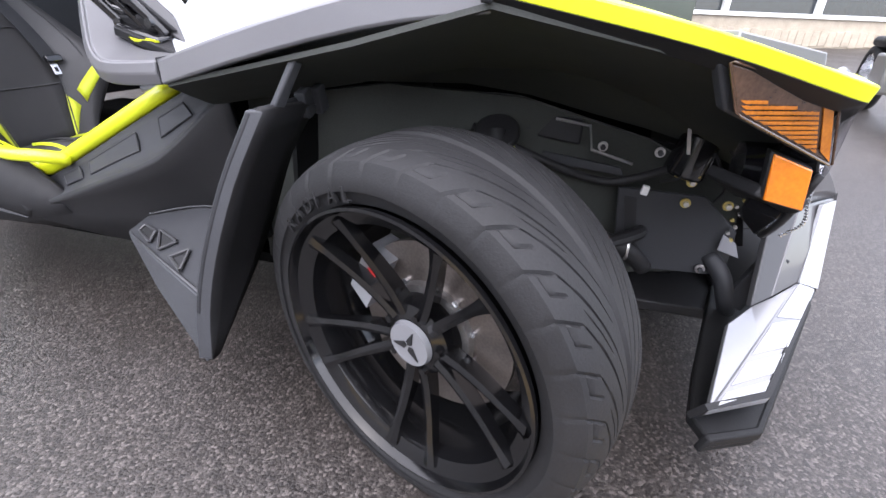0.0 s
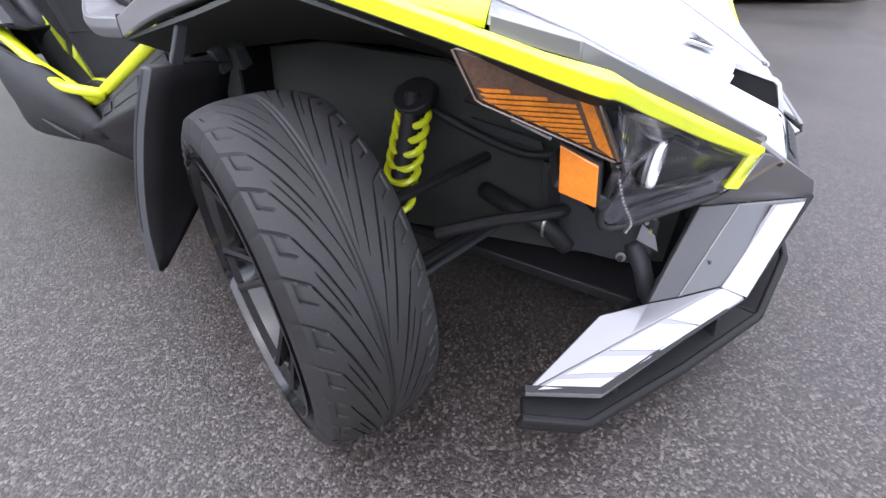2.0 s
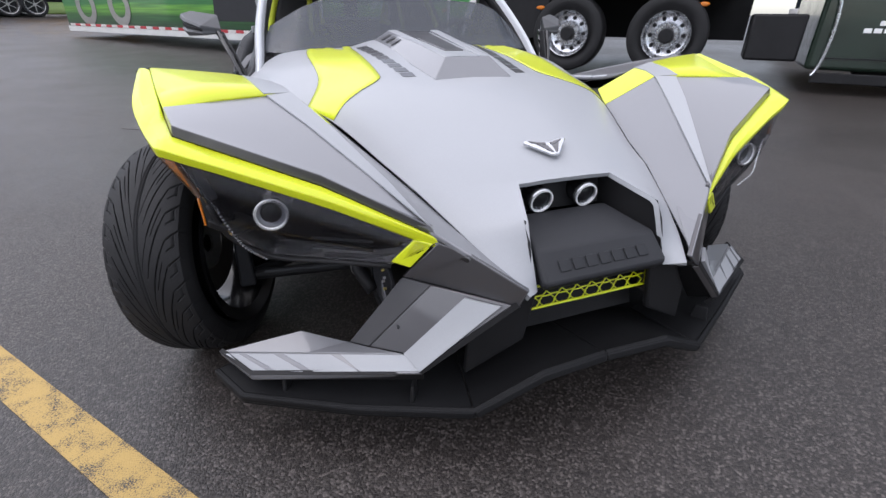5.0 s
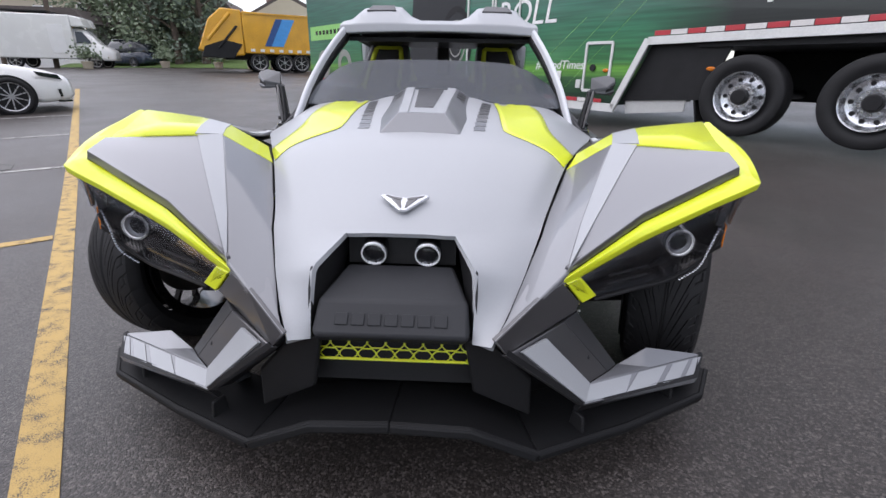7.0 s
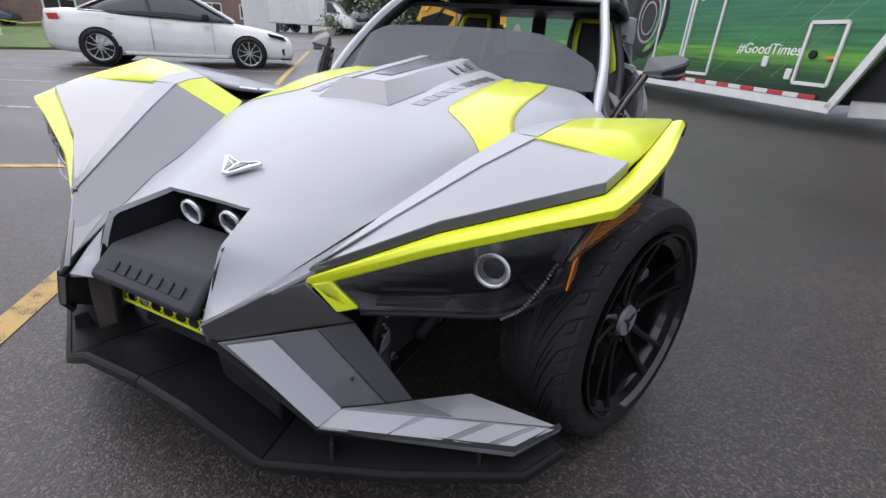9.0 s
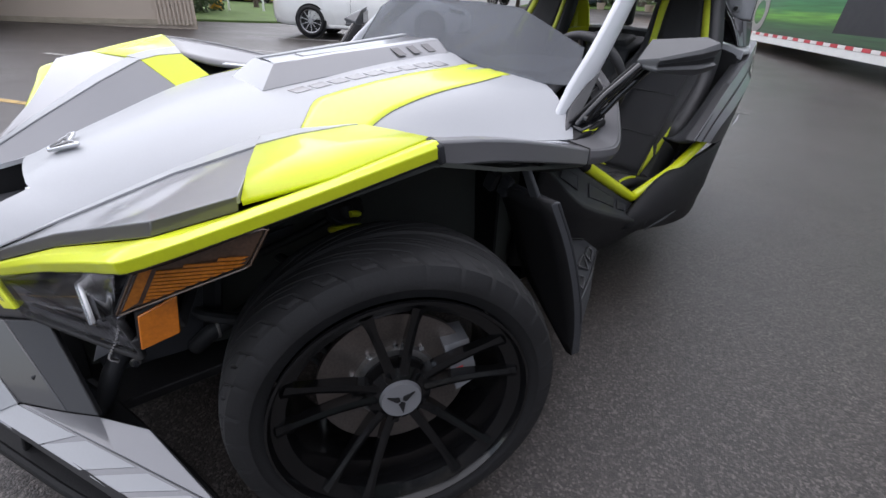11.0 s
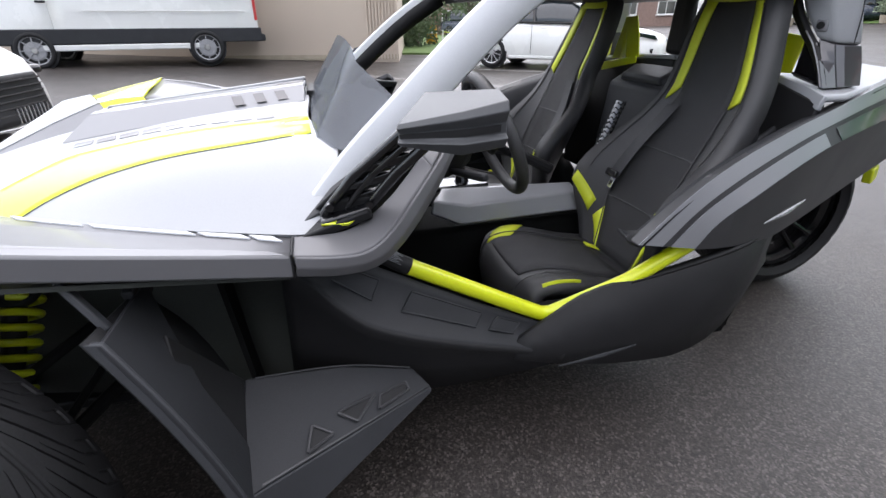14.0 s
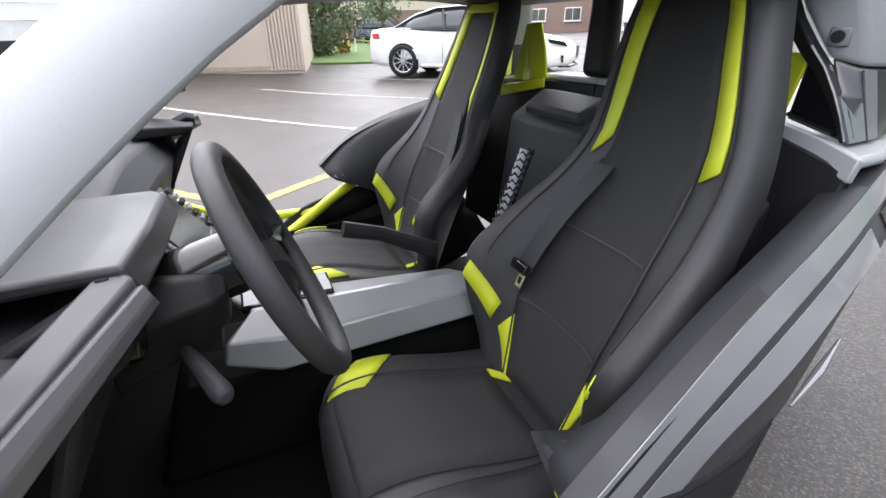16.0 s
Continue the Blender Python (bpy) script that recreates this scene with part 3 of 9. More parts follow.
# front splitter and chin
lip = [(0.0, -0.803, 0.265), (0.185, -0.812, 0.266), (0.348, -0.788, 0.183), (0.60, -0.660, 0.165), (0.850, -0.530, 0.174), (0.913, -0.425, 0.188)]
lipb = [(0.0, -0.56, 0.205), (0.160, -0.56, 0.20), (0.30, -0.56, 0.175), (0.50, -0.50, 0.185), (0.74, -0.43, 0.19), (0.86, -0.40, 0.192)]
for sx in (1, -1):
    split = part("splitter", loft(between(lip[2:], lipb[2:], 3), (0, -0.2, 1), 0.022, sx), LIPM, car, "satin black front splitter", bevel=0.005)
    part("splitter_centre", loft(between(lip[:3], lipb[:3], 3), (0, -0.2, 1), 0.022, sx), LIPM, split, "black middle of the splitter", bevel=0.005)
    low = [(x, y + 0.012, z - 0.035) for x, y, z in lip]
    part("splitter_edge", loft([low, lip], (0, -1, 0), 0.015, sx), LIPM, split, bevel=0.004)
    for x0, y0 in ((0.46, -0.70), (0.74, -0.55)):
        part("splitter_strut", box((0.012, 0.05, 0.06), (x0 * sx, y0 + 0.02, 0.19), (0, 0, 30 * sx), 0.7), BLACK, split, bevel=0.003)
    cheek = [(0.165, -0.72, 0.445), (0.235, -0.74, 0.44), (0.33, -0.70, 0.33), (0.335, -0.70, 0.22), (0.19, -0.72, 0.30)]
    part("chin_cheek", sheet(cheek, [(0, 1, 2, 3, 4)], (-1, -1, 0), 0.02, sx), BLACK, car, "black chin cheek", bevel=0.006)

# fenders, nose cheeks, bumper arms and blades, side by side
A, G = (0.388, -0.655, 0.566), (0.396, -0.648, 0.590)
NT, NL, NO = (0.228, -0.778, 0.480), (0.254, -0.787, 0.452), (0.450, -0.580, 0.455)
CREST = [(0.396, -0.648, 0.590), (0.455, -0.50, 0.665), (0.545, -0.30, 0.757), (0.612, -0.155, 0.815)]
SEAM = [(0.238, -0.770, 0.484), (0.368, -0.440, 0.601), (0.409, -0.31, 0.634), (0.504, -0.053, 0.711)]
PANEL_OUT = [(0.400, -0.645, 0.600), (0.602, -0.510, 0.697), (0.873, -0.398, 0.798), (0.896, -0.291, 0.818)]
LIPTOP = [(0.398, -0.643, 0.580), (0.60, -0.515, 0.672), (0.876, -0.401, 0.776), (0.898, -0.293, 0.795)]
BLADE_IN = [(0.398, -0.643, 0.580), (0.60, -0.515, 0.672), (0.83, -0.415, 0.757), (0.876, -0.401, 0.776), (0.898, -0.293, 0.795), (0.922, -0.16, 0.826), (0.950, 0.0, 0.872)]
BLADE_OUT = [A, (0.60, -0.548, 0.652), (0.80, -0.482, 0.728), (0.888, -0.458, 0.762), (0.915, -0.425, 0.772), (0.962, -0.25, 0.818), (0.980, 0.0, 0.866)]
for sx in (1, -1):
    fend = part("fender", loft(between(CREST, SEAM, 4), (-0.6, -0.3, 0.7), 0.012, sx), SILVER, car, "grey and lime front fender", bevel=0.003)
    # raised outer panel, grey with a white stripe along the crest
    out = PANEL_OUT
    part("fender_panel", loft(between(CREST, out, 6), (0.3, -0.3, 0.9), 0.012, sx), SILVER, fend, "silver-grey panel", bevel=0.003)
    def across(k, f):
        """The panel's point at row k, a share f of the way out from the crest."""
        return np.array(CREST[k]) * (1 - f) + np.array(out[k]) * f

    e0, e1 = across(0, 0.9), across(3, 0.235)
    shares = []
    for k in range(4):
        d = [abs((e1 - e0)[0] * (q - e0)[1] - (e1 - e0)[1] * (q - e0)[0]) for q in (across(k, f) for f in np.linspace(0, 0.95, 96))]
        shares.append(0.95 * int(np.argmin(d)) / 95)
    rows = [[across(k, f * g) + np.array((-0.0005, -0.002, 0.003)) for k, f in enumerate(shares)] for g in np.linspace(0.02, 1, 6)]
    part("white_stripe", loft(rows, (0.3, -0.3, 0.9), 0.003, sx), WHITE, fend, "white stripe")
    part("panel_step", loft([out, LIPTOP], (0.6, -0.6, 0.2), 0.012, sx), GREY, fend, "dark edge under the panel", bevel=0.002)
    # lime blade along the lower edge, sweeping up to the peak
    o1, i1 = linear(BLADE_OUT[:3], 8)[:-1] + catmull(BLADE_OUT[2:], 16), linear(BLADE_IN[:3], 8)[:-1] + linear(BLADE_IN[2:], 16)
    i1 = linear(BLADE_IN[:3], 8)[:-1] + [np.array(BLADE_IN[2 + k // 4]) * (1 - k % 4 / 4) + np.array(BLADE_IN[min(6, 3 + k // 4)]) * (k % 4 / 4) for k in range(17)]
    ridge = [p * 0.4 + q * 0.6 + np.array((0.003, -0.003, 0.006)) for p, q in zip(i1, o1)]
    low = [q + np.array((-0.003, 0.004, -0.020)) for q in o1]
    inn = [q + np.array((-0.022, 0.016, -0.014)) for q in low]
    part("lime_blade", loft([i1, ridge, o1, low], (0.4, -0.8, 0.5), 0.006, sx), LIME, fend, "lime blade", bevel=0.003)
    part("blade_seal", loft([low, inn], (0, 0, -1), 0.006, sx), BLACK, fend, "black lower seal")
    cap = [(0.945, 0.004, 0.876), (0.982, 0.004, 0.870), (0.982, 0.012, 0.838), (0.945, 0.012, 0.838)]
    part("blade_cap", sheet(cap, [(0, 1, 2, 3)], (0, 1, 0), 0.014, sx), DARK, fend, "dark end cap", bevel=0.004)
    # lime top
    r0 = [CREST[-1], (0.70, -0.198, 0.822), (0.80, -0.245, 0.822), (0.897, -0.288, 0.812)]
    r1 = [(0.632, -0.09, 0.826), (0.72, -0.12, 0.838), (0.82, -0.13, 0.842), (0.922, -0.16, 0.832)]
    r2 = [(0.655, -0.005, 0.828), (0.75, -0.005, 0.852), (0.85, -0.003, 0.864), (0.950, 0.0, 0.874)]
    part("lime_top", loft([r0, r1, r2], (0, 0, 1), 0.01, sx), LIME, fend, "lime fender top", smooth=True)
    q0 = [CREST[-1], (0.632, -0.09, 0.826), (0.655, -0.005, 0.828)]
    q1 = [SEAM[-1], (0.535, 0.01, 0.725), (0.565, 0.075, 0.745)]
    part("lime_inner", loft(between(q0, q1, 3), (-0.6, 0, 0.8), 0.01, sx), LIME, fend, "lime inner slope")
    tops = [linear(r, 20) for r in (r0, r1, r2)]
    rows = [[p + np.array((0, -0.0005, 0.0025)) for p in r[0:6]] for r in tops]
    part("white_band", loft(rows, (0, 0, 1), 0.003, sx), WHITE, fend, "white band across the lime")
    # rear of the fender falls to the door
    b0 = catmull([(0.655, -0.004, 0.826), (0.64, 0.12, 0.785), (0.69, 0.36, 0.752), (0.757, 0.64, 0.731)], 8)
    b1 = catmull([(0.960, 0.0, 0.870), (0.945, 0.16, 0.849), (0.905, 0.38, 0.799), (0.832, 0.64, 0.730)], 8)
    part("fender_top", loft(between(b0, b1, 4), (0, 0.2, 1), 0.01, sx), SLOPEGREY, fend, "grey rear slope", smooth=True)
    b2 = [p - np.array((0.002, 0, 0.045)) for p in b1]
    part("fender_rail", loft([[p + np.array((0.004, 0, 0.0)) for p in b1], [p + np.array((0.006, 0, 0)) for p in b2]], (1, 0, 0), 0.03, sx), SLOPEGREY, fend, "grey side rail", bevel=0.005)
    def slope_point(y, d):
        """The rear slope at y, a width d out from its inner edge."""
        i = np.interp(y, [p[1] for p in b0], range(9))
        a, b = (np.array([np.interp(i, range(9), [p[k] for p in c]) for k in range(3)]) for c in (b0, b1))
        return a + (b - a) * d / np.linalg.norm(b - a) + np.array((0, 0, 0.004))
    for y0, y1 in ((0.155, 0.265), (0.285, 0.462), (0.480, 0.560), (0.575, 0.618)):
        dash_line = [[slope_point(y + 0.9 * d - 0.02, d) for y in np.linspace(y0, y1, 6)] for d in (0.004, 0.015, 0.026)]
        part("white_dash", loft(dash_line, (0, 0, 1), 0.003, sx), LITWHITE, fend, "white dash")
    # under shell of the fender
    u0 = [(0.40, -0.60, 0.55), (0.60, -0.50, 0.645), (0.79, -0.40, 0.715), (0.865, -0.34, 0.765), (0.945, -0.20, 0.80), (0.968, 0.0, 0.838), (0.94, 0.2, 0.785), (0.83, 0.63, 0.69)]
    u1 = [(0.38, -0.58, 0.52), (0.48, -0.42, 0.60), (0.55, -0.28, 0.68), (0.60, -0.15, 0.73), (0.62, -0.05, 0.745), (0.64, 0.1, 0.74), (0.68, 0.32, 0.70), (0.72, 0.63, 0.64)]
    part("fender_liner", loft(between(u0, u1, 3), (0, 0, 1), 0.008, sx), LINER, fend, "black inner liner")
    u2 = [(0.35, -0.56, 0.50), (0.40, -0.40, 0.575), (0.44, -0.28, 0.61), (0.47, -0.15, 0.64), (0.50, -0.02, 0.672), (0.53, 0.12, 0.69), (0.58, 0.34, 0.685), (0.63, 0.63, 0.63)]
    part("fender_liner", loft(between(u1, u2, 2), (0, 0, -1), 0.008, sx), LINER, fend, "black inner liner")
    # lime tab and the nose cheek
    tab = [(0.398, -0.650, 0.562), (0.436, -0.632, 0.570), (0.484, -0.614, 0.516), (0.446, -0.634, 0.504)]
    part("lime_tab", sheet(tab, [(0, 1, 2, 3)], (0.4, -0.8, 0.2), 0.012, sx), LIME, fend, "lime tab", bevel=0.003)
    cheek = part("nose_cheek", sheet([NT, A, (0.440, -0.632, 0.505), NO, NL, (0.33, -0.70, 0.545), G], [(0, 5, 2, 3, 4), (5, 1, 2)], (0.5, -0.8, 0.1), 0.012, sx), GREY, car, "gunmetal nose cheek", bevel=0.003)
    part("cheek_top", sheet([NT, (0.33, -0.70, 0.545), A, G, (0.31, -0.63, 0.545)], [(0, 1, 2, 3, 4)], (0.1, -0.5, 0.8), 0.01, sx), SILVER, cheek, "grey cheek top")
    # bumper arm: a creased face whose white flash bends out along the blade
    RO, BC, BI = (0.584, -0.552, 0.281), (0.453, -0.725, 0.279), (0.480, -0.668, 0.303)
    CR1, CR2 = (0.404, -0.648, 0.460), (0.545, -0.600, 0.290)
    arm = part("bumper_arm", sheet([NL, CR1, CR2, BI, BC], [(0, 1, 2, 3, 4)], (0.1, -0.9, 0.3), 0.018, sx), GREY, car, "gunmetal bumper arm", bevel=0.003)
    part("arm_outer", sheet([CR1, NO, RO, CR2], [(0, 1, 2, 3)], (0.6, -0.7, 0.2), 0.016, sx), SATIN, arm, "satin outer facet", bevel=0.003)
    SA, SB = np.array((0.290, -0.766, 0.449)), np.array((0.352, -0.712, 0.452))
    lift = np.array((0.0, -0.0045, 0.002))
    fo, fi = [SA * (1 - f) + (np.array(BC) + (0.006, 0.006, 0.006)) * f + lift for f in np.linspace(0, 1, 7)], [SB * (1 - f) + np.array(BI) * f + lift for f in np.linspace(0, 1, 7)]
    part("white_flash", loft(between(fo, fi, 3), (0.1, -0.9, 0.3), 0.008, sx), WHITE, arm, "white flash")
    inner = [NL, BC, (0.440, -0.640, 0.235), (0.24, -0.72, 0.43)]
    part("arm_inner", sheet(inner, [(0, 1, 2, 3)], (-1, -0.3, -0.3), 0.012, sx), BLACK, arm)
    TIP, LT = (0.892, -0.414, 0.234), (0.821, -0.532, 0.233)
    b_out, b_in = linear([BC, LT], 16), linear([BI, TIP], 16)
    blade = part("bumper_blade", loft(between(b_out, b_in, 6), (0.1, -0.6, 0.8), 0.02, sx), BLADE, car, "light grey bumper blade with white dashes", bevel=0.003)

    def on_blade(f, g, up=0.0025):
        a, b = np.array(BC) * (1 - f) + np.array(LT) * f, np.array(BI) * (1 - f) + np.array(TIP) * f
        return a * (1 - g) + b * g + np.array((0.0, -0.5, 0.85)) * up

    for f0, f1, lean in ((0.0, 0.27, 0.0), (0.33, 0.585, 0.06), (0.645, 0.80, 0.06), (0.855, 0.925, 0.05)):
        rows = [[on_blade(f0 + lean * g + (f1 + 0.06 - f0 - lean) * k / 6, g) for k in range(7)] for g in np.linspace(0.13, 0.90, 5)]
        part("white_dash", loft(rows, (0.1, -0.6, 0.8), 0.006, sx), WHITE, blade, "white dash")
    under = [BC, LT, TIP]
    lowu = [np.array(p) + np.array((-0.01, 0.02, -0.035)) for p in under]
    part("blade_back", sheet([BI, CR2, RO, (0.690, -0.478, 0.292), TIP, tuple(b_in[8])], [(0, 1, 2, 5), (5, 2, 3, 4)], (0.1, -0.4, 0.9), 0.012, sx), SILVER, blade, "grey rear facet", bevel=0.002)
    part("blade_edge", loft([under, lowu], (0.4, -0.9, 0), 0.012, sx), BLACK, blade)
    part("fog_lamp", disc(0.018, 0.03, (0.30 * sx, -0.63, 0.36), (90, 0, 0)), GLOSS, car, "small round fog lamp", bevel=0.003)

    # walls of the wheel well, behind and beside the wheel; deep shade put into their black
    wellb = [(0.33, 0.47, 0.17), (0.66, 0.50, 0.17), (0.68, 0.46, 0.66), (0.36, 0.44, 0.66)]
    part("well_wall", sheet(wellb, [(0, 1, 2, 3)], (0, -1, 0), 0.012, sx), CARPETSHADE, fend, "rear wall of the wheel well, shade in its black")
    wells = [(0.30, -0.45, 0.19), (0.33, 0.47, 0.17), (0.37, 0.44, 0.66), (0.36, -0.40, 0.56)]
    part("well_wall", sheet(wells, [(0, 1, 2, 3)], (1, 0, 0), 0.012, sx), CARPETSHADE, fend, "chassis side of the wheel well, shade in its black")

    # headlamp bay
    bay = [A, (0.60, -0.545, 0.640), (0.80, -0.455, 0.712), (0.868, -0.425, 0.738), (0.826, -0.462, 0.640), (0.80, -0.445, 0.560), (0.722, -0.455, 0.503), (0.479, -0.598, 0.503), (0.432, -0.638, 0.540)]
    bayi = [(0.44, -0.60, 0.548), (0.60, -0.51, 0.615), (0.78, -0.425, 0.670), (0.80, -0.41, 0.650), (0.79, -0.41, 0.60), (0.76, -0.41, 0.56), (0.70, -0.43, 0.527), (0.50, -0.56, 0.523), (0.46, -0.585, 0.535)]
    n = len(bay)
    lampbay = part("headlamp_bay", sheet(bay + bayi, [(i, (i + 1) % n, n + (i + 1) % n, n + i) for i in range(n)] + [tuple(range(n, 2 * n))], (0.3, -0.9, 0), 0.006, sx), GLOSS, car, "black headlamp housing", bevel=0.002)
    cov_t = linear([(0.405, -0.648, 0.560), (0.60, -0.545, 0.634), (0.80, -0.480, 0.708), (0.876, -0.452, 0.740)], 40)
    cov_b = linear([(0.437, -0.636, 0.538), (0.481, -0.602, 0.503), (0.722, -0.460, 0.503), (0.80, -0.452, 0.560), (0.829, -0.466, 0.645)], 40)
    cov_b = [q + np.array((0.002, -0.005, 0.002)) for q in cov_b]
    part("lamp_cover", loft(between(cov_t, cov_b, 2), (0.3, -0.9, 0), 0.003, sx), COVER, lampbay, "clear headlamp cover", smooth=True).visible_shadow = False
    HL = Vector((0.712 * sx, -0.492, 0.616))
    aim = pose(0, 0, 0, 0, 0, 2 * sx)
    part("lamp_barrel", disc(0.038, 0.09, HL + Vector((-0.01 * sx, 0.050, -0.002)), (90, 0, 2 * sx), 0.04), GLOSS, lampbay, "black lamp barrel")
    hr = part("lamp_ring", ring([(-0.002, 0.0305), (-0.002, 0.0355), (-0.008, 0.0355), (-0.008, 0.0305)], 48), RINGWHITE, lampbay, "bright lamp ring", smooth=True)
    hr.matrix_basis = Matrix.Translation(HL) @ aim @ pose(0, 0, 0, 0, 0, 90)
    for k in range(40):
        a = 2 * math.pi * k / 40
        bead = HL + aim @ Vector((0.033 * math.cos(a), -0.009, 0.033 * math.sin(a)))
        if k == 0:
            first = part("ring_bead", disc(0.0022, 0.005, (0, 0, 0), (90, 0, 0), None, 8), ALLOY, lampbay)
            bead_mesh = first.data
        else:
            first = new("ring_bead", bead_mesh)
            first.parent = lampbay
        first.matrix_basis = Matrix.Translation(bead)
    ball = bmesh.new()
    bmesh.ops.create_uvsphere(ball, u_segments=28, v_segments=14, radius=0.027)
    bmesh.ops.transform(ball, verts=ball.verts, matrix=Matrix.Translation(HL + Vector((0, 0.006, 0))) @ aim @ Matrix.Diagonal((1, 0.5, 1, 1)))
    part("lamp_lens", ball, CLEAR, lampbay, "clear round lens", smooth=True)
    bowl = part("lamp_bowl", ring([(0.004, 0.0305), (-0.006, 0.022), (-0.009, 0.014), (-0.012, 0.014), (-0.012, 0.0305)], 40), SILVER, lampbay, "pale lamp bowl", smooth=True)
    bowl.matrix_basis = Matrix.Translation(HL) @ aim @ pose(0, 0, 0, 0, 0, -90)
    part("reflector_cup", disc(0.016, 0.02, HL + Vector((0, 0.014, 0)), (90, 0, 2 * sx), 0.012), GLOSS, lampbay, "dark projector eye")
    for z0 in (0.535, 0.557):
        part("bay_rib", box((0.14, 0.006, 0.004), (0.575 * sx, -0.548 + 0.0, z0), (0, 0, 30 * sx)), DARK, lampbay)
    for p in catmull([(0.824, -0.458, 0.645), (0.802, -0.472, 0.592), (0.776, -0.489, 0.547), (0.738, -0.482, 0.508)], 22):
        dot = new("trim_dot", bead_mesh)
        dot.parent = lampbay
        dot.matrix_basis = Matrix.Translation((p[0] * sx, p[1] - 0.002, p[2])) @ pose(0, 0, 0, 0, 0, 45 * sx)
    rim_line = catmull([(0.832, -0.462, 0.640), (0.806, -0.450, 0.560), (0.724, -0.462, 0.500), (0.60, -0.535, 0.500), (0.481, -0.602, 0.500)], 18)
    part("bay_rim", tube(mir(rim_line, sx), 0.006, 8), BLACK, lampbay, "raised black lower rim", smooth=True)
    # amber side lamp in its dark frame, and the amber reflector
    fr4 = [(0.945, -0.262, 0.792), (0.872, -0.422, 0.756), (0.826, -0.468, 0.650), (0.926, -0.292, 0.728)]
    c4 = sum((np.array(p) for p in fr4), np.zeros(3)) / 4
    side = part("side_lamp", sheet(fr4, [(0, 1, 2, 3)], (1, -0.2, 0), 0.02, sx), DARK, car, "amber side lamp in a dark grey frame", bevel=0.004)
    in4 = [c4 + (np.array(p) - c4) * 0.90 + np.array((0.011, -0.004, 0)) for p in fr4]
    part("amber_rim", sheet(in4, [(0, 1, 2, 3)], (1, -0.2, 0), 0.006, sx), AMBERDARK, side, "dark amber lens", bevel=0.004)
    def on_lamp(u, v, lift):
        """The lamp's face: u runs forwards, v downwards."""
        a, b = np.array(fr4[0]) * (1 - u) + np.array(fr4[1]) * u, np.array(fr4[3]) * (1 - u) + np.array(fr4[2]) * u
        return a * (1 - v) + b * v + np.array((0.97, -0.25, 0.0)) * lift
    def lamp_at(u, z, lift=0.014):
        """The lamp's face at a height z."""
        hi, lo = (fr4[0][2] * (1 - u) + fr4[1][2] * u), (fr4[3][2] * (1 - u) + fr4[2][2] * u)
        return on_lamp(u, (hi - z) / (hi - lo), lift)
    part("lens_block", sheet([on_lamp(u, v, 0.014) for u, v in ((0.84, 0.16), (0.93, 0.16), (0.94, 0.92), (0.84, 0.84))], [(0, 1, 2, 3)], (1, -0.2, 0), 0.0015, sx), AMBERMID, side, "clear amber end block")
    for k in range(11):
        z = 0.744 - 0.0063 * k
        u0 = max(0.10, (0.734 - z) / 0.078 + 0.06)
        u1 = 0.34 if k == 0 else 0.60 if k == 1 else 0.80
        part("lens_rib", sheet([lamp_at(u0, z), lamp_at(u1, z), lamp_at(u1, z - 0.0042), lamp_at(u0 + 0.04, z - 0.0042)], [(0, 1, 2, 3)], (1, -0.2, 0), 0.0015, sx), AMBERMID, side, "ribbed amber glass")
    edge4 = [c4 + (np.array(p) - c4) * 0.93 + np.array((0.013, -0.005, 0)) for p in fr4]
    part("amber_edge", tube(mir([p for a, b in zip(edge4, edge4[1:] + edge4[:1]) for p in (a * 0.96 + b * 0.04, (a + b) / 2, a * 0.04 + b * 0.96)], sx), 0.0018, 6, closed=True), AMBERDARK, side, "raised lens edge")
    rf = [(0.852, -0.388, 0.668), (0.850, -0.442, 0.650), (0.847, -0.450, 0.590), (0.849, -0.396, 0.600)]
    rb = [tuple(np.array((0.846, -0.42, 0.627)) + (np.array(p) - np.array((0.849, -0.42, 0.627))) * 1.08) for p in rf]
    refl = part("reflector_mount", sheet(rb, [(0, 1, 2, 3)], (1, 0, 0), 0.02, sx), BLACK, car, "orange reflector on a black mount", bevel=0.003)
    part("reflector", sheet([(x + 0.003, y, z) for x, y, z in rf], [(0, 1, 2, 3)], (1, 0, 0), 0.005, sx), AMBER, refl, "orange reflector", bevel=0.002)
    part("mount_shelf", sheet([(0.846, -0.385, 0.602), (0.845, -0.452, 0.588), (0.80, -0.455, 0.560), (0.72, -0.40, 0.565), (0.74, -0.34, 0.60)], [(0, 1, 2, 3, 4)], (0.3, 0, -1), 0.02, sx), BLACK, refl, "black mount", bevel=0.004)
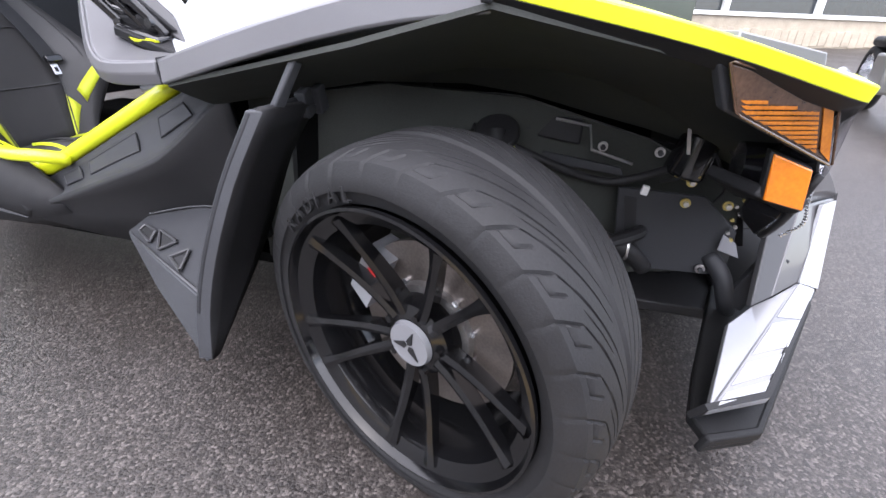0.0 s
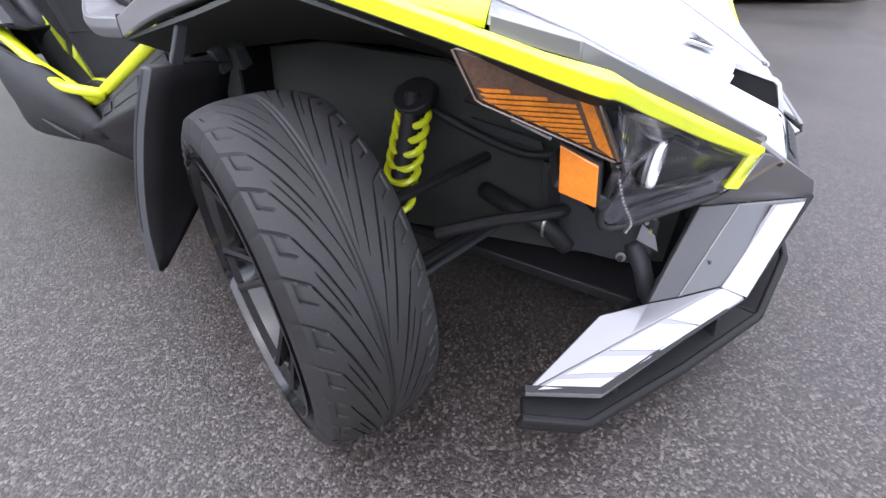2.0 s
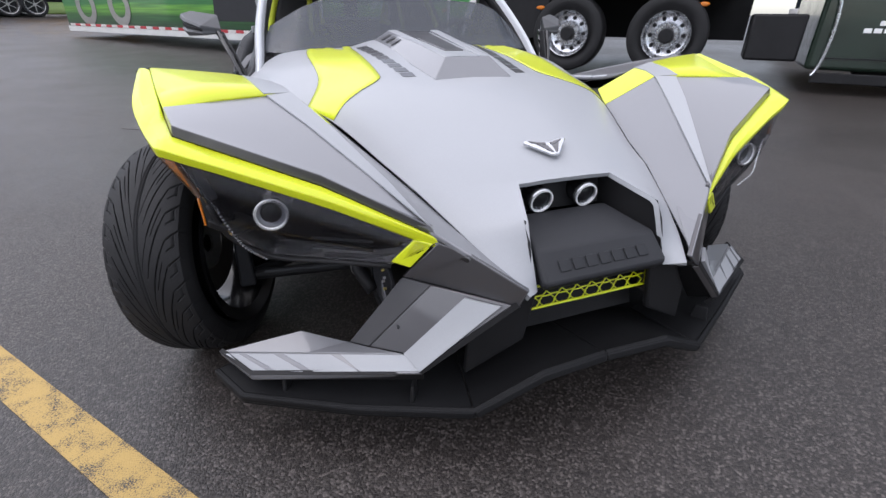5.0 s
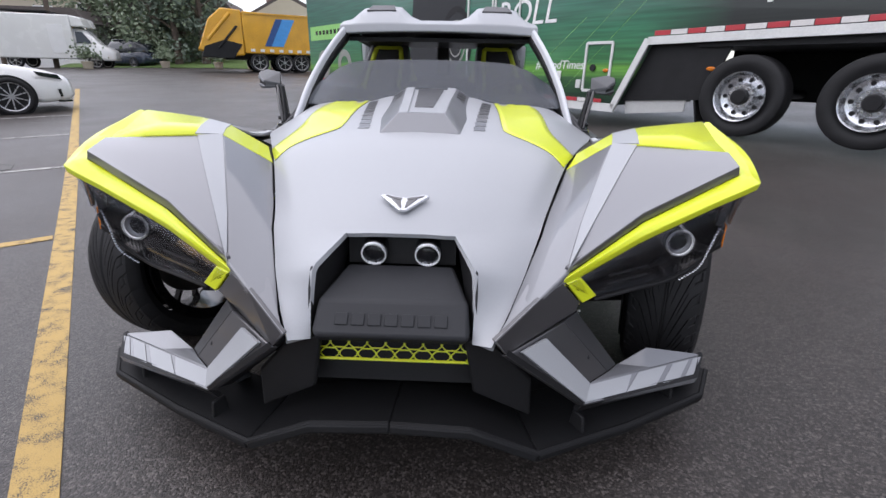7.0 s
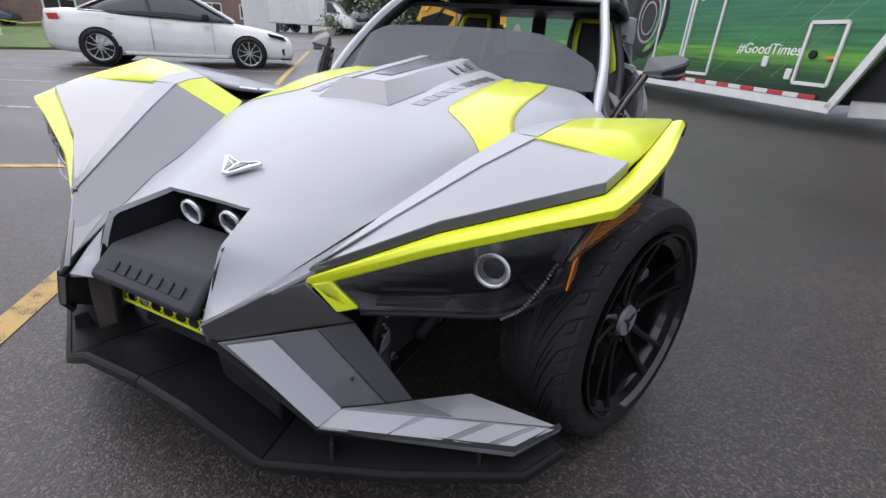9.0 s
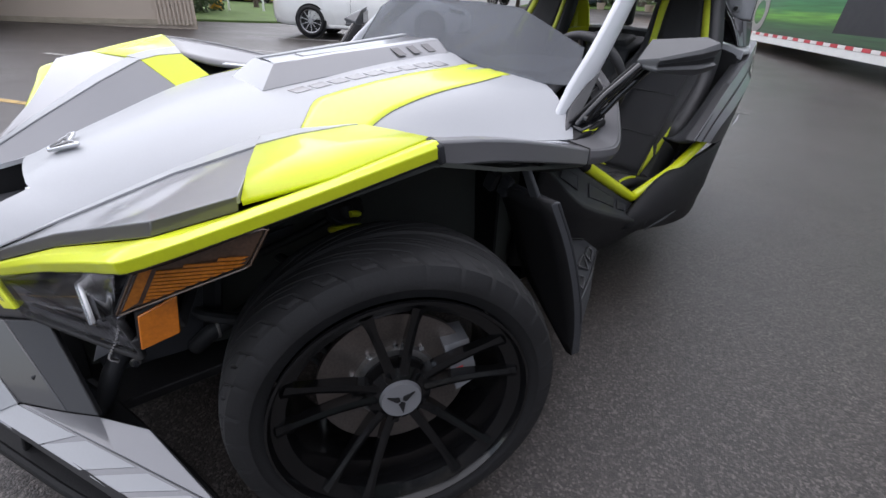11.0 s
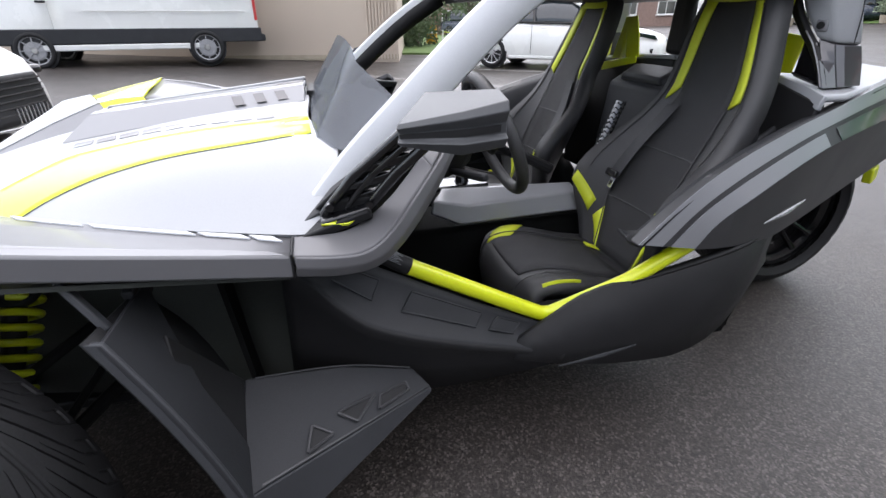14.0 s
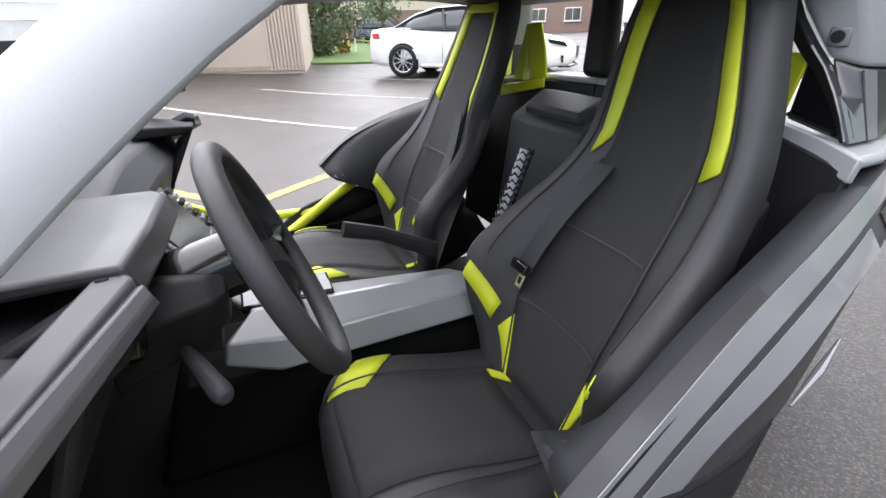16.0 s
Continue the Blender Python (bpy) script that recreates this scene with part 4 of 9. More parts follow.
# ---- wheels ----
def tyre_mesh(R, W, rim, grooves=30, fine=16, nw=56, way=1):
    """A tyre with real swept grooves: the net is sheared so that its lines follow them; +x is the outer side."""
    half = W / 2
    tread_w = half * 0.88
    prof = [(-1 + 2 * j / nw) for j in range(nw + 1)]
    side = [(half * 0.968, R - 0.036), (half * 1.0, R - 0.055), (half * 0.995, R - 0.057), (half * 0.985, rim + 0.030), (half * 0.965, rim + 0.028), (half * 0.90, rim + 0.012), (half * 0.86, rim)]
    verts, faces = [], []
    na = grooves * fine
    line = [(-s, r, -1.0, False) for s, r in reversed(side)] + [(w * tread_w, R - 0.017 * abs(w) ** 3.2, w, True) for w in prof] + [(s, r, 1.0, False) for s, r in side]
    rows = len(line)
    for i in range(na):
        for s, r, w, tread in line:
            k = abs(w)
            sweep = 4.2 * (min(k, 0.70) / 0.70) ** 0.62 + 0.35 * max(0.0, k - 0.70) / 0.3
            a = way * 2 * math.pi * (i / fine + sweep + (0.5 if w < 0 else 0.0)) / grooves
            if tread:
                g, nth = i % fine, i // fine
                wide = 2 if 0.25 < k < 0.55 else 1
                if 0.10 + 0.10 * (nth % 2) < k <= 1.0 and g < wide and not 0.68 < k < 0.73:
                    r -= 0.0055 if k < 0.7 else 0.0038
                if 0.36 < k < 0.60 and g == 9 and nth % 2:
                    r -= 0.004
                if 0.745 < k < 0.90 and g == fine // 2 + 1:
                    r -= 0.003
                if abs(k - 0.045) < 0.012:
                    r -= 0.0025
                if abs(k - 0.90) < 0.01 and g > fine // 2:
                    r -= 0.003
            elif r > R - 0.045 and i % fine < 2:
                s *= 0.986
            verts.append((s, r * math.sin(a), r * math.cos(a)))
    for i in range(na):
        for j in range(rows - 1):
            p, q = i * rows + j, ((i + 1) % na) * rows + j
            faces.append((p, p + 1, q + 1, q) if way > 0 else (p, q, q + 1, p + 1))
    me = bpy.data.meshes.new("tyre")
    me.from_pydata(verts, [], faces)
    me.validate()
    me.materials.append(RUBBER)
    for f in me.polygons:
        f.use_smooth = True
    me.set_sharp_from_angle(angle=radians(32))
    return me


def sub(name, me, parent, label="", m=Matrix()):
    ob = new(name, me)
    ob.parent = parent
    ob.matrix_basis = m
    if label:
        ob["label"] = label
    return ob


def mesh_of(name, bm, mat, sharp=True):
    me = bpy.data.meshes.new(name)
    bm.to_mesh(me)
    bm.free()
    me.materials.append(mat)
    for f in me.polygons:
        f.use_smooth = True
    if sharp:
        me.set_sharp_from_angle(angle=radians(30))
    return me


FRONT_TYRE, FRONT_TYRE_FLIPPED = tyre_mesh(0.341, 0.229, 0.260), tyre_mesh(0.341, 0.229, 0.260, way=-1)
barrel = ring([(0.092, 0.226), (0.098, 0.2385), (0.1055, 0.2385), (0.1065, 0.234), (0.094, 0.2285), (0.02, 0.212), (-0.09, 0.208), (-0.108, 0.236), (-0.114, 0.236), (-0.10, 0.200), (0.02, 0.190), (0.080, 0.206)], 96)
BARREL = mesh_of("rim", barrel, RIMBLACK)


def spoke_mesh(lean):
    """One thin twin-flanged spoke from the hub to the rim, leaning sideways."""
    bm = bmesh.new()
    st = []
    for k in range(9):
        f = k / 8
        r = 0.048 + f * 0.172
        x = 0.052 + 0.040 * f ** 1.6
        side = lean * 0.032 * f
        half = 0.0095 - 0.0025 * f + (0.005 * max(0, f - 0.8) / 0.2)
        dep = 0.030 - 0.012 * f
        st.append([bm.verts.new(v) for v in ((x, side - half, r), (x + 0.004, side, r), (x, side + half, r), (x - dep, side + half * 0.7, r), (x - dep, side - half * 0.7, r))])
    for a, b in zip(st, st[1:]):
        for k in range(5):
            bm.faces.new((a[k], a[(k + 1) % 5], b[(k + 1) % 5], b[k]))
    bm.faces.new(list(reversed(st[0])))
    bm.faces.new(st[-1])
    bmesh.ops.recalc_face_normals(bm, faces=bm.faces)
    return mesh_of("spoke", bm, RIMBLACK)


SPOKE_A, SPOKE_B = spoke_mesh(0.2), spoke_mesh(-0.2)
HUB = mesh_of("hub", ring([(0.02, 0.02), (0.055, 0.02), (0.060, 0.045), (0.050, 0.068), (0.02, 0.075)], 48), RIMBLACK)
CAP = mesh_of("hub_cap", disc(0.044, 0.010, (0.066, 0, 0), (0, 90, 0), 0.041, 40), BLADE)
wing = bmesh.new()
for k in range(3):
    m = pose(0.0725, 0, 0) @ pose(0, 0, 0, 0, 90, 0) @ pose(0, 0, 0, 0, 0, 120 * k)
    prism([(0.003, 0.0), (0.008, 0.0065), (0.033, 0.0), (0.008, -0.0065)], 0.003, m, wing)
CAPMARK = mesh_of("cap_mark", wing, BLACK)
LUG = mesh_of("lug_nut", disc(0.008, 0.02, (0.056, 0, 0.057), (0, 90, 0), 0.007, 6), RIMBLACK)
DISC = mesh_of("brake_disc", ring([(-0.004, 0.085), (-0.004, 0.165), (0.006, 0.165), (0.006, 0.085)], 72), DISCSTEEL)
HAT = mesh_of("disc_hat", ring([(0.006, 0.03), (0.018, 0.06), (0.018, 0.088), (0.0, 0.092), (-0.002, 0.03)], 48), STEEL)
BOLT = mesh_of("disc_bolt", disc(0.006, 0.008, (0.010, 0, 0.094), (0, 90, 0), None, 10), ALLOY)
CALIPER = mesh_of("caliper", box((0.075, 0.13, 0.055), (0.0, 0, 0.145), (0, 0, 0), 0.86), PALE)


def wheel(name, m, tyre, label, spin=0.0, caliper=True, parent=None, sc=1.09, word=""):
    hub = sub(name, HUB, parent, label, m)
    turn = pose(0, 0, 0, spin, 0, 0)
    sub("tyre", tyre, hub, "black rubber tyre with V grooves")
    sub("rim", BARREL, hub, "gloss black rim", Matrix.Scale(sc, 4))
    for k in range(5):
        sub("spoke", SPOKE_A, hub, "", turn @ pose(0, 0, 0, 72 * k + 13, 0, 0) @ Matrix.Scale(sc, 4))
        sub("spoke", SPOKE_B, hub, "", turn @ pose(0, 0, 0, 72 * k - 13, 0, 0) @ Matrix.Scale(sc, 4))
        sub("lug_nut", LUG, hub, "", turn @ pose(0, 0, 0, 72 * k + 20, 0, 0))
    upright = Matrix(((0, 0, 1, 0.1128), (1, 0, 0, 0), (0, 1, 0, 0.268), (0, 0, 0, 1)))
    for k, letter in enumerate(word):
        lettering("sidewall_letter", letter, 0.034, pose(0, 0, 0, 52 - 7.2 * k, 0, 0) @ upright, RUBBER, hub, 0.003)
    sub("hub_cap", CAP, hub, "silver hub cap", turn)
    sub("cap_mark", CAPMARK, hub, "black three-armed mark", turn)
    if caliper:
        sub("brake_disc", DISC, hub, "steel brake disc")
        sub("disc_hat", HAT, hub)
        for k in range(10):
            sub("disc_bolt", BOLT, hub, "", pose(0, 0, 0, 36 * k, 0, 0))
        sub("caliper", CALIPER, hub, "white caliper with red marking", pose(0, 0, 0, caliper, 0, 0))
        part("caliper_mark", box((0.01, 0.03, 0.02), (0.04, 0, 0)), RED, hub, "red mark").matrix_basis = pose(0, 0, 0, caliper, 0, 0) @ Matrix.Translation((0, 0.02, 0.135))
    return hub


STEER = 22
LEFT = pose(0.904, -0.039, 0.346, 0, 0, -STEER) @ pose(0, 0, 0, 0, -2.5, 0)
RIGHT = pose(-0.924, 0.068, 0.327, 0, 0, 180 - STEER) @ pose(0, 0, 0, 0, 3.5, 0)
# the tread turns towards the nose on both sides
wheel("front_wheel", LEFT @ pose(0, 0, 0, 0, 0, 0), FRONT_TYRE, "black alloy front wheel steered to its right", 5, -75, car)
wheel("front_wheel", RIGHT, FRONT_TYRE_FLIPPED, "black alloy front wheel steered to its right", 40, 62, car, word="RADIAL")
REAR_TYRE = tyre_mesh(0.345, 0.305, 0.262, 30, 8, 30)
wheel("rear_wheel", pose(0.03, 2.64, 0.345), REAR_TYRE, "wide black alloy rear wheel", 10, 150, car)

# ---- front suspension and the clutter behind the wheels ----
for sx in (1, -1):
    def S(*p):
        return Vector((p[0] * sx, p[1], p[2]))
    shock = part("shock_absorber", tube([S(0.56, 0.04, 0.60), S(0.74, 0.0, 0.27)], 0.022, 14), BLACK, car, "black shock with lime spring")
    coil = []
    for k in range(150):
        f = k / 149
        c = S(0.560, 0.039, 0.575).lerp(S(0.678, 0.013, 0.385), f)
        a = 2 * math.pi * 7 * f
        coil.append(c + Vector((0.034 * math.cos(a), 0.038 * math.sin(a), 0.02 * math.cos(a))))
    part("coil_spring", tube(coil, 0.0085, 8), LIME, shock, "lime coil spring")
    part("spring_cap", disc(0.05, 0.02, S(0.56, 0.04, 0.595), (0, 35 * sx, 0)), BLACK, shock, bevel=0.004)
    for a, b, r in (((0.40, -0.12, 0.255), (0.80, -0.01, 0.225), 0.018), ((0.40, 0.16, 0.255), (0.80, 0.0, 0.225), 0.018),
                    ((0.44, -0.10, 0.45), (0.77, -0.01, 0.42), 0.013), ((0.44, 0.15, 0.45), (0.77, 0.0, 0.42), 0.013), ((0.40, 0.12, 0.33), (0.78, 0.09, 0.31), 0.010)):
        part("control_arm", tube([S(*a), S(*b)], r, 10), BLACK, car, "black control arm")
    part("upright", box((0.05, 0.09, 0.26), S(0.82, 0.0, 0.33), (0, 0, 0), 0.7), DARK, car, "dark steering upright", bevel=0.008)
    part("tie_rod", tube([S(0.30, -0.20, 0.29), S(0.76, -0.11, 0.28)], 0.007, 8), DARK, car, "dark steel tie rod")
    part("anti_roll_bar", tube([S(*p) for p in catmull([(0.10, -0.32, 0.36), (0.42, -0.32, 0.37), (0.50, -0.29, 0.37), (0.55, -0.18, 0.34), (0.62, -0.06, 0.30)], 14)], 0.016, 10), BLACK, car, "black anti-roll bar")
    part("bar_clamp", tube([S(0.495 + 0.024 * math.cos(a), -0.288, 0.338 + 0.028 * math.sin(a)) for a in np.linspace(-1.2, 2.6, 10)], 0.0045, 6), STEEL, car, "steel hose clamp")
    # side of the engine bay
    wall = [(0.36, -0.55, 0.46), (0.42, -0.30, 0.58), (0.50, 0.0, 0.665), (0.56, 0.30, 0.68), (0.62, 0.62, 0.63), (0.62, 0.62, 0.22), (0.52, 0.30, 0.20), (0.44, 0.0, 0.20), (0.38, -0.30, 0.21), (0.34, -0.55, 0.24)]
    bay = part("inner_wing", sheet(wall, [(0, 1, 8, 9), (1, 2, 7, 8), (2, 3, 6, 7), (3, 4, 5, 6)], (1, 0, 0), 0.02, sx), LINER, car, "black inner wing")
    # flat side plate with a slot, bolts and a pale tab
    plate = part("wing_plate", sheet([(0.462, -0.245, 0.475), (0.462, -0.435, 0.475), (0.462, -0.520, 0.40), (0.462, -0.525, 0.285), (0.462, -0.305, 0.270), (0.462, -0.262, 0.33)], [(0, 1, 2, 3, 4, 5)], (1, 0, 0), 0.012, sx), DARK, bay, "dark flat side plate", bevel=0.003)
    part("plate_slot", sheet([(0.4645, -0.262, 0.455), (0.4645, -0.290, 0.455), (0.4645, -0.318, 0.30), (0.4645, -0.285, 0.33)], [(0, 1, 2, 3)], (1, 0, 0), 0.004, sx), BLACK, plate, "black slot")
    part("plate_tab", sheet([(0.480, -0.489, 0.397), (0.480, -0.486, 0.357), (0.480, -0.535, 0.343), (0.480, -0.520, 0.378)], [(0, 1, 2, 3)], (1, 0, 0), 0.003, sx), BLADE, plate, "pale metal tab", bevel=0.001)
    for y, z, gold in ((-0.192, 0.569, 0), (-0.314, 0.568, 0), (-0.394, 0.509, 1), (-0.393, 0.459, 1), (-0.480, 0.464, 1), (-0.495, 0.514, 0), (-0.465, 0.300, 0), (-0.02, 0.60, 0), (0.10, 0.635, 0), (0.22, 0.55, 0)):
        bolt = part("bolt", disc(0.0115, 0.006, S(0.474, y, z), (0, 90, 0), None, 16), BRASS if gold else STEEL, bay, "yellow plated washer" if gold else "bright washer", bevel=0.001)
        part("bolt_head", disc(0.0065, 0.014, S(0.480, y, z), (0, 90, 0), 0.006, 6), STEEL if gold else DARK, bolt)
    for k in range(8):
        part("rivet", disc(0.004, 0.008, S(0.476, -0.508 + 0.011 * (k % 2), 0.385 + 0.016 * k), (0, 90, 0), None, 8), STEEL if k % 3 else BRASS, bay)
    part("clip", box((0.012, 0.016, 0.022), S(0.474, -0.302, 0.478), (10, 0, 0)), CREAM, bay, "pale cable clip", bevel=0.002)
    # round unit with a strap, wires and connectors
    unit = part("canister", disc(0.045, 0.10, S(0.455, -0.385, 0.565), (14, 0, 0), 0.042), GLOSS, bay, "black round unit", bevel=0.008)
    part("unit_strap", loft([[S(0.502, -0.345, 0.668), S(0.505, -0.352, 0.62), S(0.500, -0.362, 0.575)], [S(0.502, -0.352, 0.668), S(0.505, -0.359, 0.62), S(0.500, -0.369, 0.575)]], (sx, 0, 0), 0.003), STEEL, unit, "bright strap")
    part("connector", box((0.03, 0.045, 0.03), S(0.495, -0.405, 0.640), (20, 0, 0)), DARK, unit, "grey connector", bevel=0.004)
    part("wire_clip", tube([S(0.49, -0.352, 0.524), S(0.495, -0.378, 0.518), S(0.49, -0.404, 0.527)], 0.0022, 6), BRASS, bay, "yellow wire clip")
    for a, b in (((0.48, -0.36, 0.57), (0.47, -0.33, 0.50)), ((0.485, -0.42, 0.58), (0.475, -0.45, 0.47)), ((0.48, -0.44, 0.60), (0.475, -0.49, 0.49))):
        mid = [(p + q) / 2 + d for p, q, d in zip(a, b, (0.02, -0.02, -0.01))]
        part("wire", tube([S(*p) for p in catmull([a, mid, b], 8)], 0.0035, 6), BLACK, bay, "black wire")
    # box with a bent steel bracket
    part("relay_box", box((0.05, 0.11, 0.055), S(0.455, -0.09, 0.600), (6, 0, 0), 0.9), BLACK, bay, "black relay box", bevel=0.006)
    part("bracket", tube([S(0.478, -0.08, 0.622), S(0.480, -0.157, 0.613), S(0.480, -0.168, 0.560), S(0.480, -0.262, 0.537)], 0.0038, 6), STEEL, bay, "bent steel bracket")
    part("bracket", sheet([(0.476, -0.06, 0.545), (0.476, -0.24, 0.525), (0.476, -0.25, 0.505), (0.476, -0.06, 0.52)], [(0, 1, 2, 3)], (1, 0, 0), 0.01, sx), DARK, bay, "dark bracket", bevel=0.002)
    part("bracket", box((0.02, 0.05, 0.16), S(0.472, -0.585, 0.29), (22, 0, 0)), DARK, bay, "dark upright bracket", bevel=0.003)
    part("hose", tube([S(*p) for p in catmull([(0.45, -0.48, 0.33), (0.475, -0.515, 0.29), (0.472, -0.54, 0.23), (0.45, -0.56, 0.19)], 14)], 0.021, 12), DARK, bay, "dark grey hose", smooth=True)
    part("hose", tube([S(*p) for p in catmull([(0.44, -0.42, 0.565), (0.475, -0.30, 0.515), (0.48, -0.2, 0.49), (0.52, -0.05, 0.54), (0.54, 0.1, 0.60)], 16)], 0.010, 8), BLACK, bay, "black hose", smooth=True)
    part("hose", tube([S(*p) for p in catmull([(0.45, -0.10, 0.36), (0.50, -0.22, 0.355), (0.50, -0.29, 0.335), (0.47, -0.34, 0.28)], 14)], 0.021, 12), BLACK, bay, "thick black hose", smooth=True)
    # mudguard behind the wheel, with its strut and the step wing
    edge = catmull([(0.955, 0.338, 0.682), (0.972, 0.40, 0.56), (0.985, 0.455, 0.42), (0.992, 0.488, 0.30), (0.994, 0.506, 0.188)], 12)
    ins = catmull([(0.78, 0.35, 0.665), (0.77, 0.42, 0.56), (0.78, 0.47, 0.43), (0.84, 0.485, 0.34), (0.975, 0.504, 0.19)], 12)
    guard = part("mudguard", loft(between(edge, ins, 4), (0, -1, 0), 0.012, sx), BLACK, car, "black mudguard with a grey edge", smooth=True)
    e2 = [p + np.array((0.006, 0.030, 0.0)) for p in edge]
    part("guard_edge", loft([edge, e2], (1, 0, 0), 0.010, sx), PALERGREY, guard, "grey guard edge", bevel=0.003)
    e3 = [p + np.array((-0.10 - 0.09 * max(0, 1 - k / 4), 0.006, 0.0)) for k, p in enumerate(e2)]
    part("guard_facet", loft([e2[:10], e3[:10]], (0, 1, 0), 0.010, sx), DARK, guard, "grey rear facet", bevel=0.003)
    part("guard_strut", sheet([(0.885, 0.300, 0.758), (0.905, 0.305, 0.757), (0.915, 0.352, 0.672), (0.893, 0.352, 0.66)], [(0, 1, 2, 3)], (0.3, -1, 0), 0.012, sx), PALERGREY, guard, "grey strut", bevel=0.003)
    for k in range(2):
        part("guard_clip", box((0.03, 0.02, 0.05), S(0.80 - 0.05 * k, 0.36, 0.67), (0, 20 * sx, 0)), DARK, guard, bevel=0.003)
    # step wing
    st_top = [(0.985, 0.49, 0.31), (0.89, 0.70, 0.325), (0.778, 0.902, 0.318)]
    st_low = [(0.985, 0.535, 0.165), (0.885, 0.73, 0.245), (0.774, 0.905, 0.296)]
    st_in = [(0.78, 0.50, 0.43), (0.75, 0.70, 0.40), (0.742, 0.865, 0.352)]
    step = part("step_wing", loft([st_in, st_top], (0, 0, 1), 0.012, sx), DARK, car, "dark grey step wing", bevel=0.004)
    part("wing_face", loft([st_top, st_low], (1, 0.3, -0.2), 0.014, sx), PALERGREY, step, "grey outer face", bevel=0.005)
    part("step_cheek", sheet([(0.860, 0.415, 0.62), (0.78, 0.50, 0.43), (0.975, 0.512, 0.31), (0.962, 0.450, 0.47)], [(0, 1, 2, 3)], (0.3, 0.9, 0.2), 0.010, sx), BLACK, step, "black cheek joining the mudguard", bevel=0.003)
    # raised ribs and slots of the sloping face; u runs outwards, v rearwards
    def face(u, v, lift):
        a = np.array(catmull(st_in, 40)[int(round(v * 40))])
        b = np.array(catmull(st_top, 40)[int(round(v * 40))])
        return a * (1 - u) + b * u + np.array((0.4, 0.15, 0.9)) * lift
    # raised edges in a lighter grey than the wing, as a painted highlight
    part("wing_line", tube(mir([face(0.01, v, 0.003) for v in np.linspace(0.04, 0.98, 8)], sx), 0.002, 6), SATIN, step, "pale inner edge")
    part("wing_ridge", loft([[face(u, v, 0.006) for v in np.linspace(0.1, 0.95, 8)] for u in (0.955, 0.985)], (0.4, 0, 0.9), 0.006, sx), SATIN, step, "raised outer ridge", bevel=0.002)
    for poly in ([(0.66, 0.33), (0.92, 0.29), (0.86, 0.43)], [(0.64, 0.44), (0.56, 0.67), (0.87, 0.56)], [(0.62, 0.71), (0.52, 0.88), (0.76, 0.87), (0.86, 0.67)]):
        mid = np.mean([face(u, v, 0.0) for u, v in poly], axis=0)
        rim = [face(u, v, 0.005) for u, v in poly]
        part("wing_rib", tube(mir([p for a, b in zip(rim, rim[1:] + rim[:1]) for p in (a * 0.97 + b * 0.03, (a + b) / 2, a * 0.03 + b * 0.97)], sx), 0.0035, 6, closed=True), SATIN, step, "raised outline with its highlight in the colour")
        part("wing_pocket", sheet([p * 0.9 + mid * 0.1 - np.array((0, 0, 0.002)) for p in rim], [tuple(range(len(rim)))], (0.4, 0, 0.9), 0.003, sx), BLACK, step, "dark pocket")
